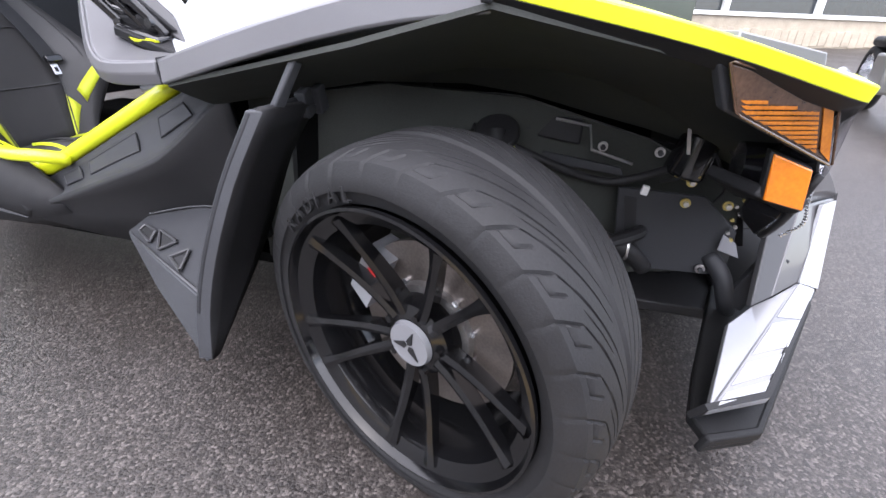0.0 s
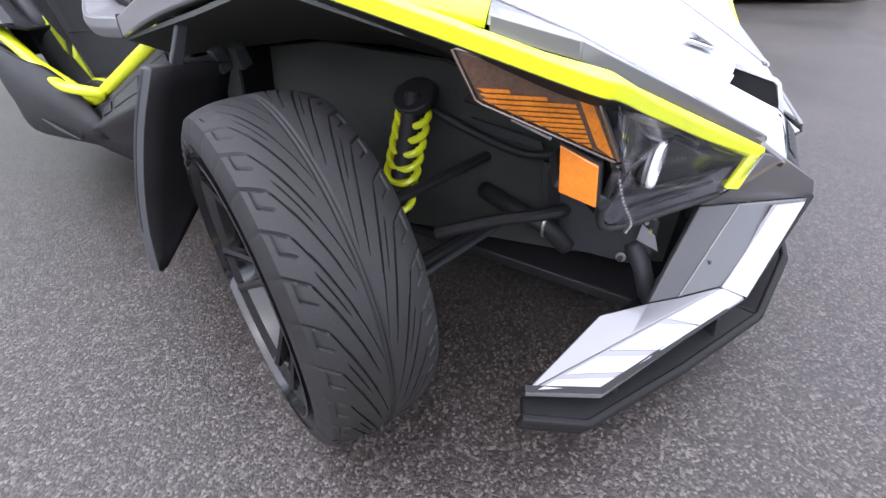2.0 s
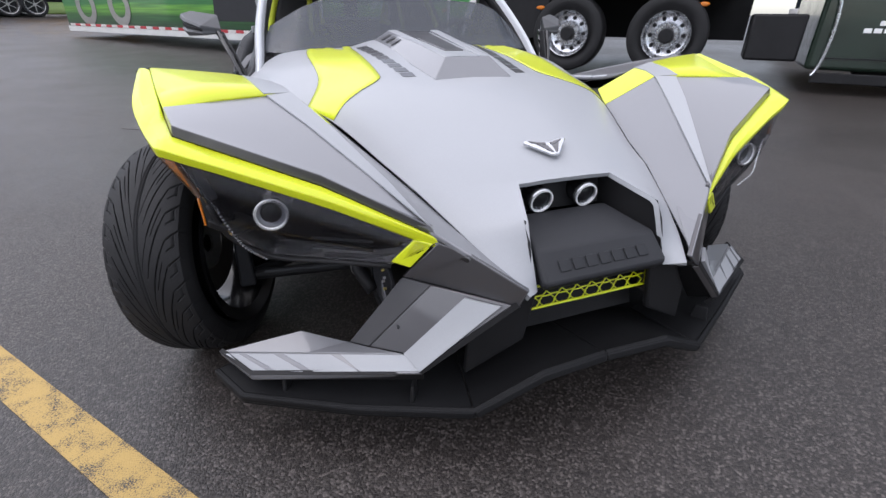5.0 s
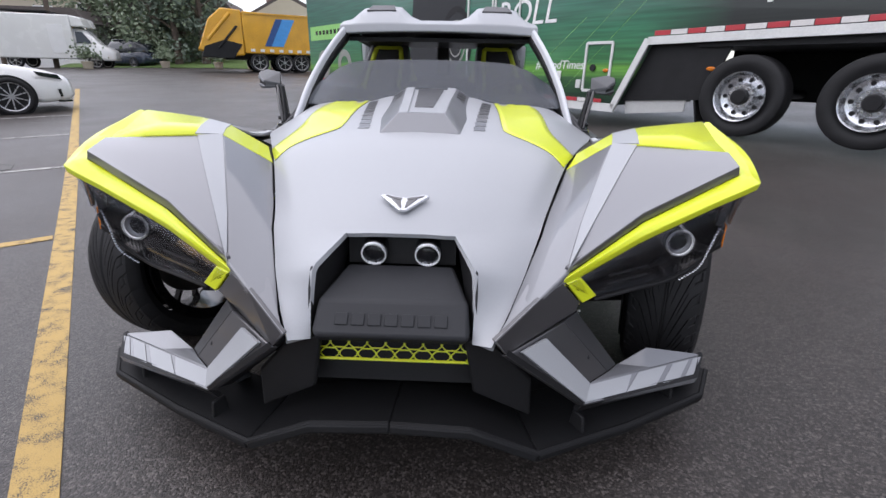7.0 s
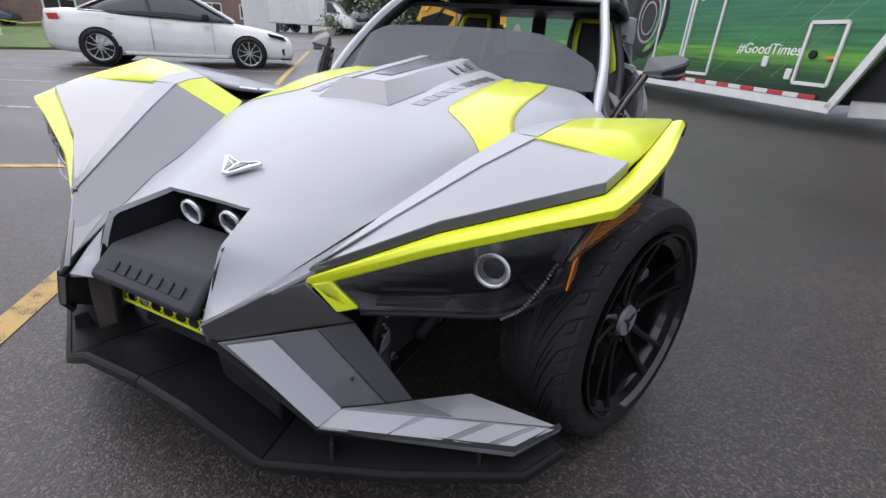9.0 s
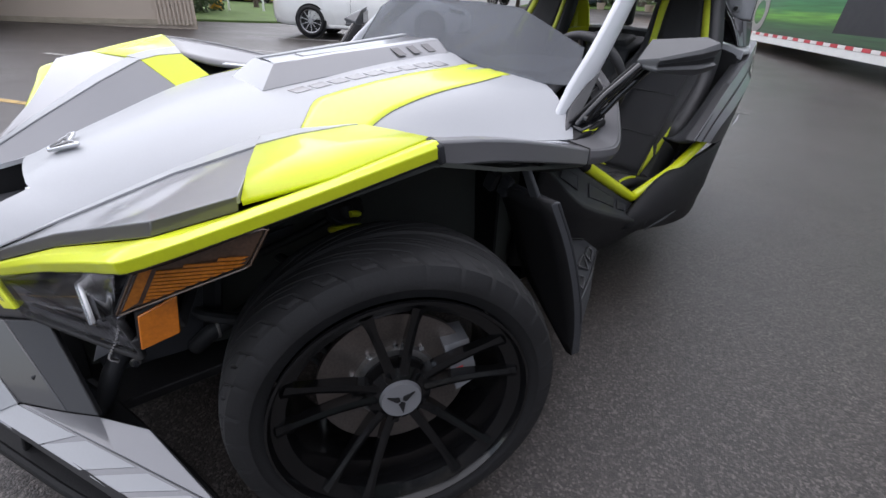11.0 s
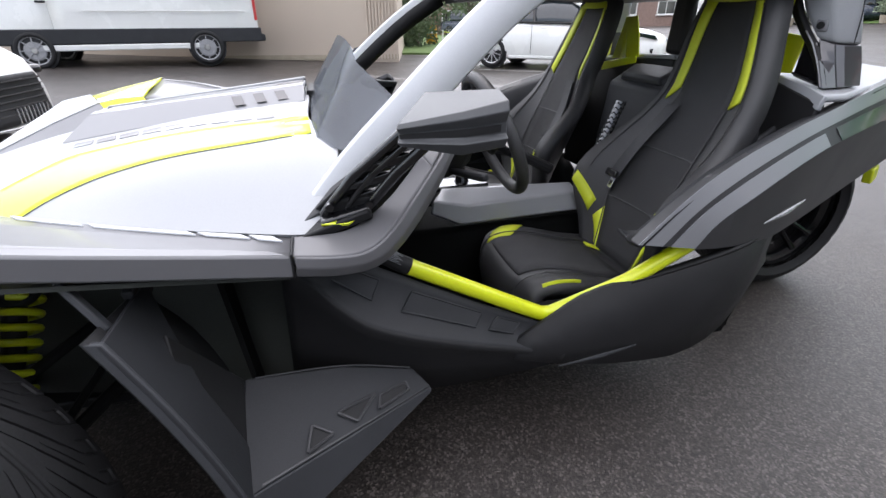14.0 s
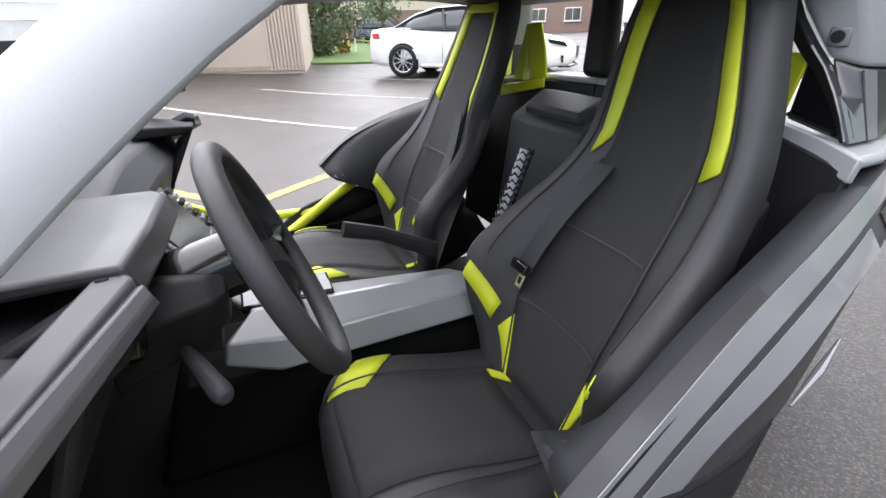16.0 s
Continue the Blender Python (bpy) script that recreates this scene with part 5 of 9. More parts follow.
# ---- tub, doors sills, rear body ----
TOPS = [(0.715, 0.60, 0.665), (0.728, 0.66, 0.612), (0.748, 0.70, 0.570), (0.768, 0.76, 0.520), (0.776, 0.83, 0.486), (0.776, 0.91, 0.454), (0.766, 1.02, 0.411), (0.752, 1.13, 0.369), (0.752, 1.26, 0.325)]
for sx in (1, -1):
    low = [(0.66, 0.58, 0.30), (0.68, 0.66, 0.28), (0.70, 0.78, 0.258), (0.712, 0.88, 0.25), (0.722, 1.02, 0.255), (0.738, 1.15, 0.275), (0.748, 1.26, 0.295)]
    lip = catmull(TOPS, 24)
    side1 = [p + np.array((0.004, 0.0, -0.012)) for p in lip]
    side2 = [p * 0.8 + q * 0.2 + np.array((0.004, 0, 0)) for p, q in zip(lip, catmull(low, 24))]
    side3 = [p * 0.4 + q * 0.6 + np.array((-0.012, 0, 0)) for p, q in zip(lip, catmull(low, 24))]
    tub = part("side_tub", loft([lip, side1, side2, side3, catmull(low, 24)], (1, 0, 0), 0.02, sx), BLACK, car, "black lower body side", smooth=True)
    sill_in = catmull([(0.67, 0.62, 0.705), (0.688, 0.72, 0.655), (0.694, 0.83, 0.598), (0.699, 0.95, 0.533), (0.70, 1.06, 0.473), (0.70, 1.16, 0.423), (0.705, 1.26, 0.375)], 24)
    lip_in = [p + np.array((-0.010, 0.0, 0.003)) for p in lip]
    def sill_point(y, g, lift=0.0):
        """A point of the sill's slope: g runs from the tube to the lip."""
        a, b = (np.array([np.interp(y, [p[1] for p in c], [p[k] for p in c]) for k in range(3)]) for c in (sill_in, lip_in))
        return a * (1 - g) + b * g + np.array((0.83, 0.0, 0.55)) * (lift - 0.010 * math.sin(math.pi * g))
    grid_y = np.linspace(0.63, 1.25, 25)
    sill = part("door_sill", loft([[sill_point(y, g) for y in grid_y] for g in np.linspace(0, 1, 7)] + [[np.array([np.interp(y, [p[1] for p in lip], [p[k] for p in lip]) for k in range(3)]) for y in grid_y]], (0.8, 0, 0.6), 0.010, sx), DARK, tub, "dark grey sill with recesses", smooth=True)
    for y0, y1, g0, g1 in ((0.70, 0.79, 0.22, 0.62), (0.845, 1.035, 0.24, 0.66), (1.06, 1.14, 0.24, 0.66)):
        rim = [sill_point(y0, g1, 0.003), sill_point(y0 + 0.03, g0, 0.003), sill_point(y1 + 0.012, g0, 0.003), sill_point(y1 - 0.01, g1, 0.003)]
        part("sill_recess", sheet([p + np.array((0.001, 0, 0.0007)) for p in rim], [(0, 1, 2, 3)], (0.8, 0, 0.6), 0.003, sx), DARK, sill)
        part("recess_rim", tube(mir([rim[0] * (1 - f) + rim[1] * f for f in (0, 0.5)] + [rim[1], (rim[1] + rim[2]) / 2, rim[2], rim[3], (rim[3] + rim[0]) / 2], sx), 0.0028, 6, closed=True), DARK, sill, "raised rim")
    # rear lower pod
    t = catmull([(0.737, 1.13, 0.372), (0.743, 1.23, 0.440), (0.752, 1.33, 0.500), (0.766, 1.52, 0.540), (0.772, 1.72, 0.588), (0.70, 1.90, 0.60)], 14)
    m1 = catmull([(0.752, 1.13, 0.345), (0.765, 1.28, 0.34), (0.77, 1.42, 0.345), (0.765, 1.60, 0.35), (0.74, 1.78, 0.38), (0.68, 1.92, 0.50)], 14)
    b = catmull([(0.75, 1.13, 0.33), (0.757, 1.26, 0.295), (0.765, 1.42, 0.27), (0.765, 1.62, 0.265), (0.72, 1.80, 0.31), (0.64, 1.98, 0.45)], 14)
    u = catmull([(0.60, 1.13, 0.19), (0.60, 1.26, 0.18), (0.60, 1.42, 0.18), (0.58, 1.62, 0.19), (0.52, 1.80, 0.23), (0.45, 1.98, 0.36)], 14)
    pod2 = part("rear_pod", loft([t, m1, b, u], (1, 0, 0), 0.02, sx), BLACK, car, "black rear lower pod", smooth=True)
    part("pod_crease", tube(mir([(0.772, 1.24, 0.302), (0.778, 1.36, 0.318), (0.776, 1.46, 0.332)], sx), [0.002, 0.006, 0.002], 8), DARK, pod2)
    t2 = [p + np.array((-0.014, 0.0, 0.0)) for p in t]
    t3 = [p + np.array((-0.030, 0.0, -0.10)) for p in t]
    part("pod_top", loft([t, t2, t3], (-0.3, 0, 1), 0.006, sx), BLACK, pod2, smooth=True)
    # lime frame tube along the sill
    path = linear([(0.665, 0.76, 0.665), (0.683, 0.86, 0.607), (0.690, 1.215, 0.418)], 8) + linear([(0.692, 1.245, 0.416), (0.738, 1.42, 0.51), (0.750, 1.61, 0.622)], 8)
    rail = part("frame_tube", tube(mir(path, sx), 0.0195, 16), LIME, car, "lime frame tube", smooth=True)
    if sx > 0:
        part("tube_sticker", tube(mir(linear([(0.6705, 0.790, 0.6476), (0.683, 0.86, 0.607), (0.6835, 0.875, 0.599)], 4), sx), 0.0207, 24), BLACK, rail, "black warning sticker")
        for k in range(9):
            a = 0.2 + 0.17 * k
            off = np.array((0.0211 * math.cos(a), 0.0211 * math.sin(a) * 0.47, 0.0211 * math.sin(a) * 0.88))
            part("print_line", tube([np.array((0.6712, 0.794, 0.6453)) + off, np.array((0.6815 - 0.001 * (k % 3), 0.852 - 0.005 * (k % 3), 0.6117 + 0.003 * (k % 3))) + off], 0.0006, 6), PALE, rail, "fine print line")
    if sx < 0:
        part("grab_loop", tube(mir(catmull([(0.70, 1.12, 0.455), (0.745, 1.16, 0.47), (0.755, 1.25, 0.47), (0.735, 1.36, 0.475)], 12), sx), 0.017, 12), LIME, rail, "lime grab loop", smooth=True)
    # foot of the screen pillar
    bar_pts = [(0.662, 0.915, 0.852), (0.70, 0.93, 0.838), (0.545, 1.030, 0.897), (0.518, 1.008, 0.908)]
    edge = catmull([(0.832, 0.64, 0.729), (0.839, 0.71, 0.724), (0.835, 0.765, 0.724), (0.812, 0.812, 0.742), (0.768, 0.862, 0.779), (0.702, 0.93, 0.837)], 15)
    lowe = catmull([(0.829, 0.64, 0.684), (0.834, 0.72, 0.678), (0.823, 0.79, 0.681), (0.795, 0.842, 0.704), (0.752, 0.895, 0.744), (0.690, 0.955, 0.800)], 15)
    inn = catmull([(0.755, 0.64, 0.735), (0.766, 0.70, 0.738), (0.766, 0.74, 0.742), (0.752, 0.78, 0.755), (0.722, 0.84, 0.792), (0.662, 0.915, 0.852)], 15)
    ft = part("pillar_foot", loft(between(inn, edge, 3), (0.6, -0.2, 0.8), 0.02, sx), FOOTGREY, car, "grey pillar foot with a bar to the dash", bevel=0.004)
    part("foot_bar", sheet(bar_pts, [(0, 1, 2, 3)], (0.6, -0.2, 0.8), 0.02, sx), FOOTGREY, ft, "grey bar", bevel=0.004)
    e2, l2 = edge + [np.array((0.548, 1.034, 0.894))], lowe + [np.array((0.540, 1.045, 0.862))]
    part("foot_edge", loft([[p + np.array((0.003, 0.004, -0.002)) for p in e2], [p * 0.5 + q * 0.5 + np.array((0.008, 0.004, 0)) for p, q in zip(e2, l2)], l2], (1, 0.3, 0), 0.02, sx), FOOTGREY, ft, "grey lower edge", bevel=0.003)
    part("foot_joint", tube(mir([edge[0] + np.array((-0.07, -0.001, 0.007)), edge[0] + np.array((0.004, -0.001, 0.003)), lowe[0] + np.array((0.006, -0.001, 0.002))], sx), 0.0022, 6), BLACK, ft, "dark joint")
    part("hinge_bed", box((0.08, 0.15, 0.02), (0.73 * sx, 0.72, 0.755), (20, 12 * sx, 0)), BLACK, ft, bevel=0.004)
    part("hinge_tab", sheet([(0.765, 0.695, 0.757), (0.775, 0.745, 0.757), (0.766, 0.79, 0.775), (0.757, 0.785, 0.779), (0.764, 0.745, 0.763)], [(0, 1, 2, 3, 4)], (0.6, 0, 0.8), 0.005, sx), LIME, ft, "lime tab")
    # white screen pillar, strong light on it put into the paint
    pil = catmull([(0.672, 0.70, 0.762), (0.655, 0.775, 0.832), (0.64, 0.87, 0.918), (0.605, 1.0, 1.033), (0.565, 1.12, 1.128), (0.53, 1.24, 1.205)], 10)
    rows = [[] for _ in range(8)]
    for i, p in enumerate(pil):
        d = pil[min(i + 1, 10)] - pil[max(i - 1, 0)]
        d /= np.linalg.norm(d)
        side = np.cross(d, (1, 0, 0))
        side /= np.linalg.norm(side)
        slim = min(1.0, 0.75 + 0.10 * i)
        for k in range(8):
            a = 2 * math.pi * k / 8 + math.pi / 8
            rows[k].append(p + np.array((1, 0, 0)) * 0.021 * slim * math.cos(a) + side * 0.047 * slim * math.sin(a))
    bm = bmesh.new()
    vs = [[bm.verts.new((q[0] * sx, q[1], q[2])) for q in r] for r in rows]
    for k in range(8):
        for i in range(10):
            bm.faces.new((vs[k][i], vs[k][i + 1], vs[(k + 1) % 8][i + 1], vs[(k + 1) % 8][i]))
    bmesh.ops.recalc_face_normals(bm, faces=bm.faces)
    part("screen_pillar", bm, LITWHITE, car, "white screen pillar", bevel=0.008)
    inner_face = [[q - np.array((0.004, 0, 0)) for q in r] for r in (rows[2], rows[3], rows[4])]
    part("pillar_lining", loft(inner_face, (-1, 0, 0), 0.004, sx), BLACK, ft, "black inner lining of the pillar", smooth=True)
    gus = [(0.735, 0.655, 0.750), (0.722, 0.72, 0.775), (0.685, 0.83, 0.845), (0.662, 0.89, 0.895), (0.668, 0.82, 0.868), (0.688, 0.72, 0.805)]
    part("pillar_gusset", sheet(gus, [(0, 1, 4, 5), (1, 2, 3, 4)], (1, 0, 0.3), 0.02, sx), SATIN, ft, "grey gusset", bevel=0.004)
    # mirror on an open arm
    heads = []
    for swell, z in ((0.0, (0.944, 0.958, 0.984, 1.000, 1.012, 0.998)), (0.007, (0.940, 0.950, 0.972, 0.985, 0.992, 0.980)), (-0.003, (0.936, 0.942, 0.958, 0.968, 0.972, 0.964)),
                     (-0.003, (0.932, 0.932, 0.942, 0.950, 0.952, 0.947)), (0.006, (0.930, 0.928, 0.934, 0.944, 0.940, 0.936)), (-0.006, (0.926, 0.920, 0.914, 0.928, 0.922, 0.920))):
        plan = ((0.790, 0.856), (0.863 + swell, 0.837 - swell * 0.5), (0.926 + swell, 0.928), (0.943 + swell, 0.995), (0.903, 0.993), (0.797, 0.897))
        heads.append([(x, y, h) for (x, y), h in zip(plan, z)])
    mirror = part("door_mirror", stack(heads, sx), MIRRORGREY, car, "dark grey door mirror on an open arm", bevel=0.004, segs=3)
    gl = [(0.893, 0.9875, 0.996), (0.806, 0.9085, 0.985), (0.806, 0.9085, 0.940), (0.893, 0.9875, 0.943)]
    part("mirror_glass", sheet([(x - 0.004, y + 0.0045, z) for x, y, z in gl], [(0, 1, 2, 3)], (-0.7, 0.7, 0), 0.003, sx), MIRROR, mirror, "mirror glass")
    inset = [(0.862, 0.8395, 0.9405), (0.9245, 0.930, 0.9565), (0.9410, 0.985, 0.9645), (0.9412, 0.985, 0.9535), (0.9245, 0.931, 0.9445), (0.862, 0.8400, 0.9335)]
    part("mirror_inset", sheet([(x + 0.001, y - 0.0005, z) for x, y, z in inset], [(0, 1, 4, 5), (1, 2, 3, 4)], (1, -0.5, 0), 0.003, sx), BLACK, mirror, "black recess")
    for d, w in ((-0.035, 0.010), (0.0, 0.008), (0.045, 0.012)):
        part("mirror_arm", tube(mir([(0.735, 0.735 + d, 0.765), (0.768, 0.80 + d, 0.85), (0.805, 0.885 + d * 0.9, 0.932)], sx), w, 8), GLOSS, mirror, "black arm", bevel=0.003)
    for k in range(4):
        f = 0.05 + 0.23 * k
        a0, a1 = np.array((0.736, 0.70, 0.768)), np.array((0.803, 0.853, 0.932))
        c0, c1 = np.array((0.736, 0.78, 0.765)), np.array((0.803, 0.925, 0.930))
        q = [a0 + (a1 - a0) * f, a0 + (a1 - a0) * (f + 0.10), c0 + (c1 - c0) * (f + 0.28), c0 + (c1 - c0) * (f + 0.12)]
        part("arm_web", sheet(q, [(0, 1, 2, 3)], (1, 0, 0.2), 0.012, sx), GLOSS, mirror, bevel=0.003)
    part("arm_cover", sheet([(0.745, 0.70, 0.770), (0.752, 0.72, 0.80), (0.752, 0.80, 0.80), (0.745, 0.81, 0.768)], [(0, 1, 2, 3)], (1, 0, 0.3), 0.02, sx), BLACK, mirror, "black arm base", bevel=0.006)
    part("arm_plate", sheet([(0.726, 0.685, 0.772), (0.728, 0.748, 0.770), (0.760, 0.815, 0.850), (0.793, 0.895, 0.930), (0.793, 0.850, 0.932), (0.752, 0.755, 0.842)], [(0, 1, 2, 5), (5, 2, 3, 4)], (1, -0.3, 0.2), 0.010, sx), BLACK, mirror, "solid black arm plate", bevel=0.004)
    for by, bz in ((0.715, 0.787), (0.79, 0.785)):
        part("arm_bolt", disc(0.009, 0.010, (0.757 * sx, by, bz), (0, 90, 0), 0.008, 12), GLOSS, mirror, "black bolt head")
    part("arm_foot", box((0.045, 0.10, 0.03), (0.742 * sx, 0.745, 0.762), (15, 10 * sx, 0)), GLOSS, mirror, bevel=0.006)

    # rear quarter: a blade that starts at the door and runs to the tail
    top = catmull([(0.789, 1.395, 0.640), (0.780, 1.505, 0.735), (0.755, 1.64, 0.805), (0.715, 1.83, 0.865), (0.672, 1.98, 0.893), (0.56, 2.35, 0.955), (0.36, 2.85, 0.935)], 24)
    mid = catmull([(0.789, 1.56, 0.610), (0.792, 1.605, 0.672), (0.785, 1.70, 0.728), (0.752, 1.85, 0.787), (0.70, 2.02, 0.822), (0.56, 2.40, 0.845), (0.37, 2.88, 0.84)], 24)
    bot = catmull([(0.786, 1.562, 0.606), (0.780, 1.63, 0.598), (0.765, 1.72, 0.590), (0.735, 1.84, 0.583), (0.68, 2.0, 0.60), (0.53, 2.40, 0.65), (0.36, 2.86, 0.70)], 24)
    quarter = part("rear_quarter", loft([top, mid, bot], (1, 0, 0), 0.03, sx), SATIN, car, "gunmetal rear quarter with two silver stripes", bevel=0.004)
    def strip(f0, f1, a0, a1):
        i0, i1 = int(a0 * 24), int(a1 * 24)
        lines = []
        for f in (f0, (f0 + f1) / 2, f1):
            lines.append([np.array(p) * (1 - f) + np.array(q) * f + np.array((0.0025, 0.0, 0.0008)) for p, q in zip(top[i0 : i1 + 1], mid[i0 : i1 + 1])])
        return lines
    part("upper_stripe", loft(strip(0.0, 0.40, 0.0, 1.0), (1, 0, 0.4), 0.0015, sx), PALE, quarter, "pale silver upper stripe")
    part("grey_stripe", loft(strip(0.54, 0.97, 0.02, 0.64), (1, 0, 0.4), 0.0015, sx), PALE, quarter, "silver stripe")
    part("gloss_stripe", loft(strip(0.54, 0.97, 0.68, 0.92), (1, 0, 0.4), 0.0015, sx), GREY, quarter, "dark glossy end of the stripe")
    part("quarter_crease", tube(mir([(0.775, 1.76, 0.648), (0.758, 1.84, 0.664), (0.735, 1.92, 0.682)], sx), [0.002, 0.007, 0.002], 8), SILVER, quarter)
    ti = [p + np.array((-0.065, 0.02, -0.02)) for p in top]
    tl = [p + np.array((-0.075, 0.02, -0.22 * min(1, i / 6))) for i, p in enumerate(ti)]
    part("quarter_lining", loft([top, ti, tl], (-0.3, 0, 1), 0.012, sx), DARK, quarter, "dark inner lining", smooth=True)
    for k in range(2):
        q = [(0.595 - 0.03 * k, 1.80 + 0.10 * k, 0.80), (0.58 - 0.03 * k, 1.885 + 0.10 * k, 0.84), (0.575 - 0.03 * k, 1.90 + 0.10 * k, 0.66), (0.59 - 0.03 * k, 1.82 + 0.10 * k, 0.64)]
        part("lining_rib", sheet(q, [(0, 1, 2, 3)], (1, -0.6, 0), 0.02, sx), DARK, quarter, bevel=0.012)
    part("rear_marker", box((0.03, 0.045, 0.06), (0.42 * sx, 2.609, 0.607), (20, 0, 20 * sx)), LIME, quarter, "lime tail marker", bevel=0.006)
    # deck behind the seats
    dk = [(0.0, 2.03, 0.99), (0.20, 2.03, 0.985), (0.476, 2.018, 0.960), (0.58, 1.998, 0.946), (0.652, 1.976, 0.930), (0.645, 2.06, 0.928), (0.53, 2.38, 0.950), (0.36, 2.85, 0.925), (0.0, 2.95, 0.94)]
    part("rear_deck", sheet(dk, [tuple(range(9))], (0, 0, 1), 0.02, sx), WHITE, car, "white rear deck", bevel=0.008)
    lip_t, lip_b = dk[2:5], [(0.47, 2.012, 0.925), (0.575, 1.99, 0.910), (0.648, 1.968, 0.893)]
    part("deck_lip", loft([[(x, y - 0.003, z) for x, y, z in lip_t], lip_b], (0.2, -1, 0), 0.012, sx), WHITE, car, "white front lip of the deck", bevel=0.003)
    dkf = [(0.0, 2.03, 0.975), (0.20, 2.026, 0.970), (0.47, 2.014, 0.945), (0.648, 1.973, 0.910), (0.58, 1.93, 0.45), (0.0, 1.95, 0.45)]
    part("rear_bulkhead", sheet(dkf, [(0, 1, 2, 3, 4, 5)], (0, -1, 0), 0.02, sx), BLACK, car, "black rear bulkhead", bevel=0.006)
    # roll hoop: white tower over a gunmetal column, black flange and lime bracket
    tower = [[(0.546, 2.020, 1.061), (0.585, 2.040, 1.047), (0.603, 2.105, 1.045), (0.54, 2.16, 1.05), (0.46, 2.12, 1.06)],
             [(0.522, 2.012, 1.095), (0.582, 2.028, 1.088), (0.604, 2.085, 1.09), (0.54, 2.15, 1.09), (0.45, 2.11, 1.09)],
             [(0.492, 2.008, 1.135), (0.572, 2.012, 1.130), (0.604, 2.068, 1.130), (0.53, 2.14, 1.13), (0.43, 2.10, 1.13)],
             [(0.458, 2.004, 1.205), (0.565, 2.000, 1.200), (0.600, 2.045, 1.196), (0.52, 2.12, 1.19), (0.41, 2.09, 1.19)]]
    tow = part("hoop_tower", stack(tower, sx), WHITE, car, "white roof tower", bevel=0.010, segs=3)
    part("tower_plate", box((0.030, 0.008, 0.030), (0.548 * sx, 2.019, 1.092), (0, 0, 14 * sx)), SILVER, tow, "recessed screw plate", bevel=0.004)
    part("tower_screw", disc(0.009, 0.006, (0.548 * sx, 2.014, 1.092), (90, 0, 14 * sx)), BLACK, tow, "black screw")
    part("tower_seam", tube(mir([(0.603, 2.075, 1.05), (0.606, 2.066, 1.11), (0.604, 2.05, 1.19)], sx), 0.0015, 6), DARK, tow, "dark joint")
    col = [[(0.546, 2.022, 1.061), (0.583, 2.043, 1.047), (0.600, 2.110, 1.045), (0.48, 2.14, 1.06)], [(0.580, 2.010, 1.01), (0.597, 2.048, 1.0), (0.603, 2.13, 1.0), (0.50, 2.14, 1.0)], [(0.615, 2.004, 0.943), (0.614, 2.055, 0.942), (0.604, 2.15, 0.942), (0.51, 2.12, 0.95)]]
    colm = part("hoop_column", stack(col, sx), GREY, tow, "gunmetal column under the tower", bevel=0.004)
    part("column_edge", loft([[(0.585, 2.040, 1.046), (0.599, 2.045, 1.0), (0.617, 2.052, 0.944)], [(0.592, 2.060, 1.045), (0.604, 2.066, 1.0), (0.618, 2.075, 0.944)]], (1, 0, 0), 0.003, sx), SILVER, colm, "pale edge")
    part("column_foot", sheet([(0.583, 2.004, 1.01), (0.600, 2.030, 0.978), (0.598, 2.040, 1.0), (0.617, 2.047, 0.944), (0.620, 1.999, 0.944), (0.604, 1.999, 0.975)], [(0, 1, 2, 3, 4, 5)], (1, -0.7, 0), 0.004, sx), SILVER, colm, "pale grey foot")
    hl = [(0.448, 2.004, 1.205), (0.466, 2.004, 1.155), (0.489, 2.004, 1.117), (0.520, 2.004, 1.079), (0.548, 2.006, 1.048), (0.574, 2.004, 1.012), (0.594, 2.002, 0.98), (0.612, 2.000, 0.945)]
    part("hoop_leg", loft([[(x - w, y + 0.008, z - w * 0.5) for (x, y, z), w in zip(hl, (0.03, 0.027, 0.024, 0.022, 0.02, 0.016, 0.014, 0.012))], hl], (0.2, -1, 0), 0.016, sx), BLACK, tow, "black hoop leg", bevel=0.004)
    part("hoop_line", tube(mir(hl[3:], sx), 0.0022, 6), SILVER, tow, "pale edge line")
    part("hoop_panel", sheet([(0.516, 2.014, 1.078), (0.503, 2.022, 0.962), (0.600, 2.006, 0.944), (0.590, 2.010, 0.985), (0.552, 2.012, 1.05)], [(0, 1, 2, 3, 4)], (0.1, -1, 0), 0.012, sx), GLOSS, tow, "gloss black panel beside the hoop", bevel=0.004)
    part("panel_rib", tube(mir([(0.508, 2.016, 0.972), (0.592, 2.000, 0.954)], sx), 0.004, 6), GLOSS, tow)
    part("lime_brace", sheet([(0.385, 1.985, 1.078), (0.440, 2.032, 1.073), (0.506, 2.018, 1.066), (0.512, 2.016, 1.05), (0.497, 2.018, 0.970), (0.455, 2.036, 0.966), (0.400, 1.985, 0.962)], [(0, 1, 5, 6), (1, 2, 3, 4, 5)], (0.1, -1, 0.05), 0.006, sx), LIME, tow, "folded lime brace plate", bevel=0.002)
    part("brace_arm", sheet([(0.390, 1.985, 1.078), (0.432, 2.020, 1.075), (0.468, 2.000, 1.165), (0.440, 1.985, 1.18)], [(0, 1, 2, 3)], (0, -1, 0), 0.008, sx), LIME, tow, "lime brace arm")
    part("brace_foot", sheet([(0.400, 1.975, 0.962), (0.478, 2.006, 0.966), (0.466, 2.000, 0.930), (0.395, 1.972, 0.935)], [(0, 1, 2, 3)], (0.2, -1, 0), 0.006, sx), LIME, tow, "lime brace foot", bevel=0.002)
    part("brace_bolt", disc(0.008, 0.008, (0.448 * sx, 1.985, 0.950), (90, 0, 10)), BLACK, tow)
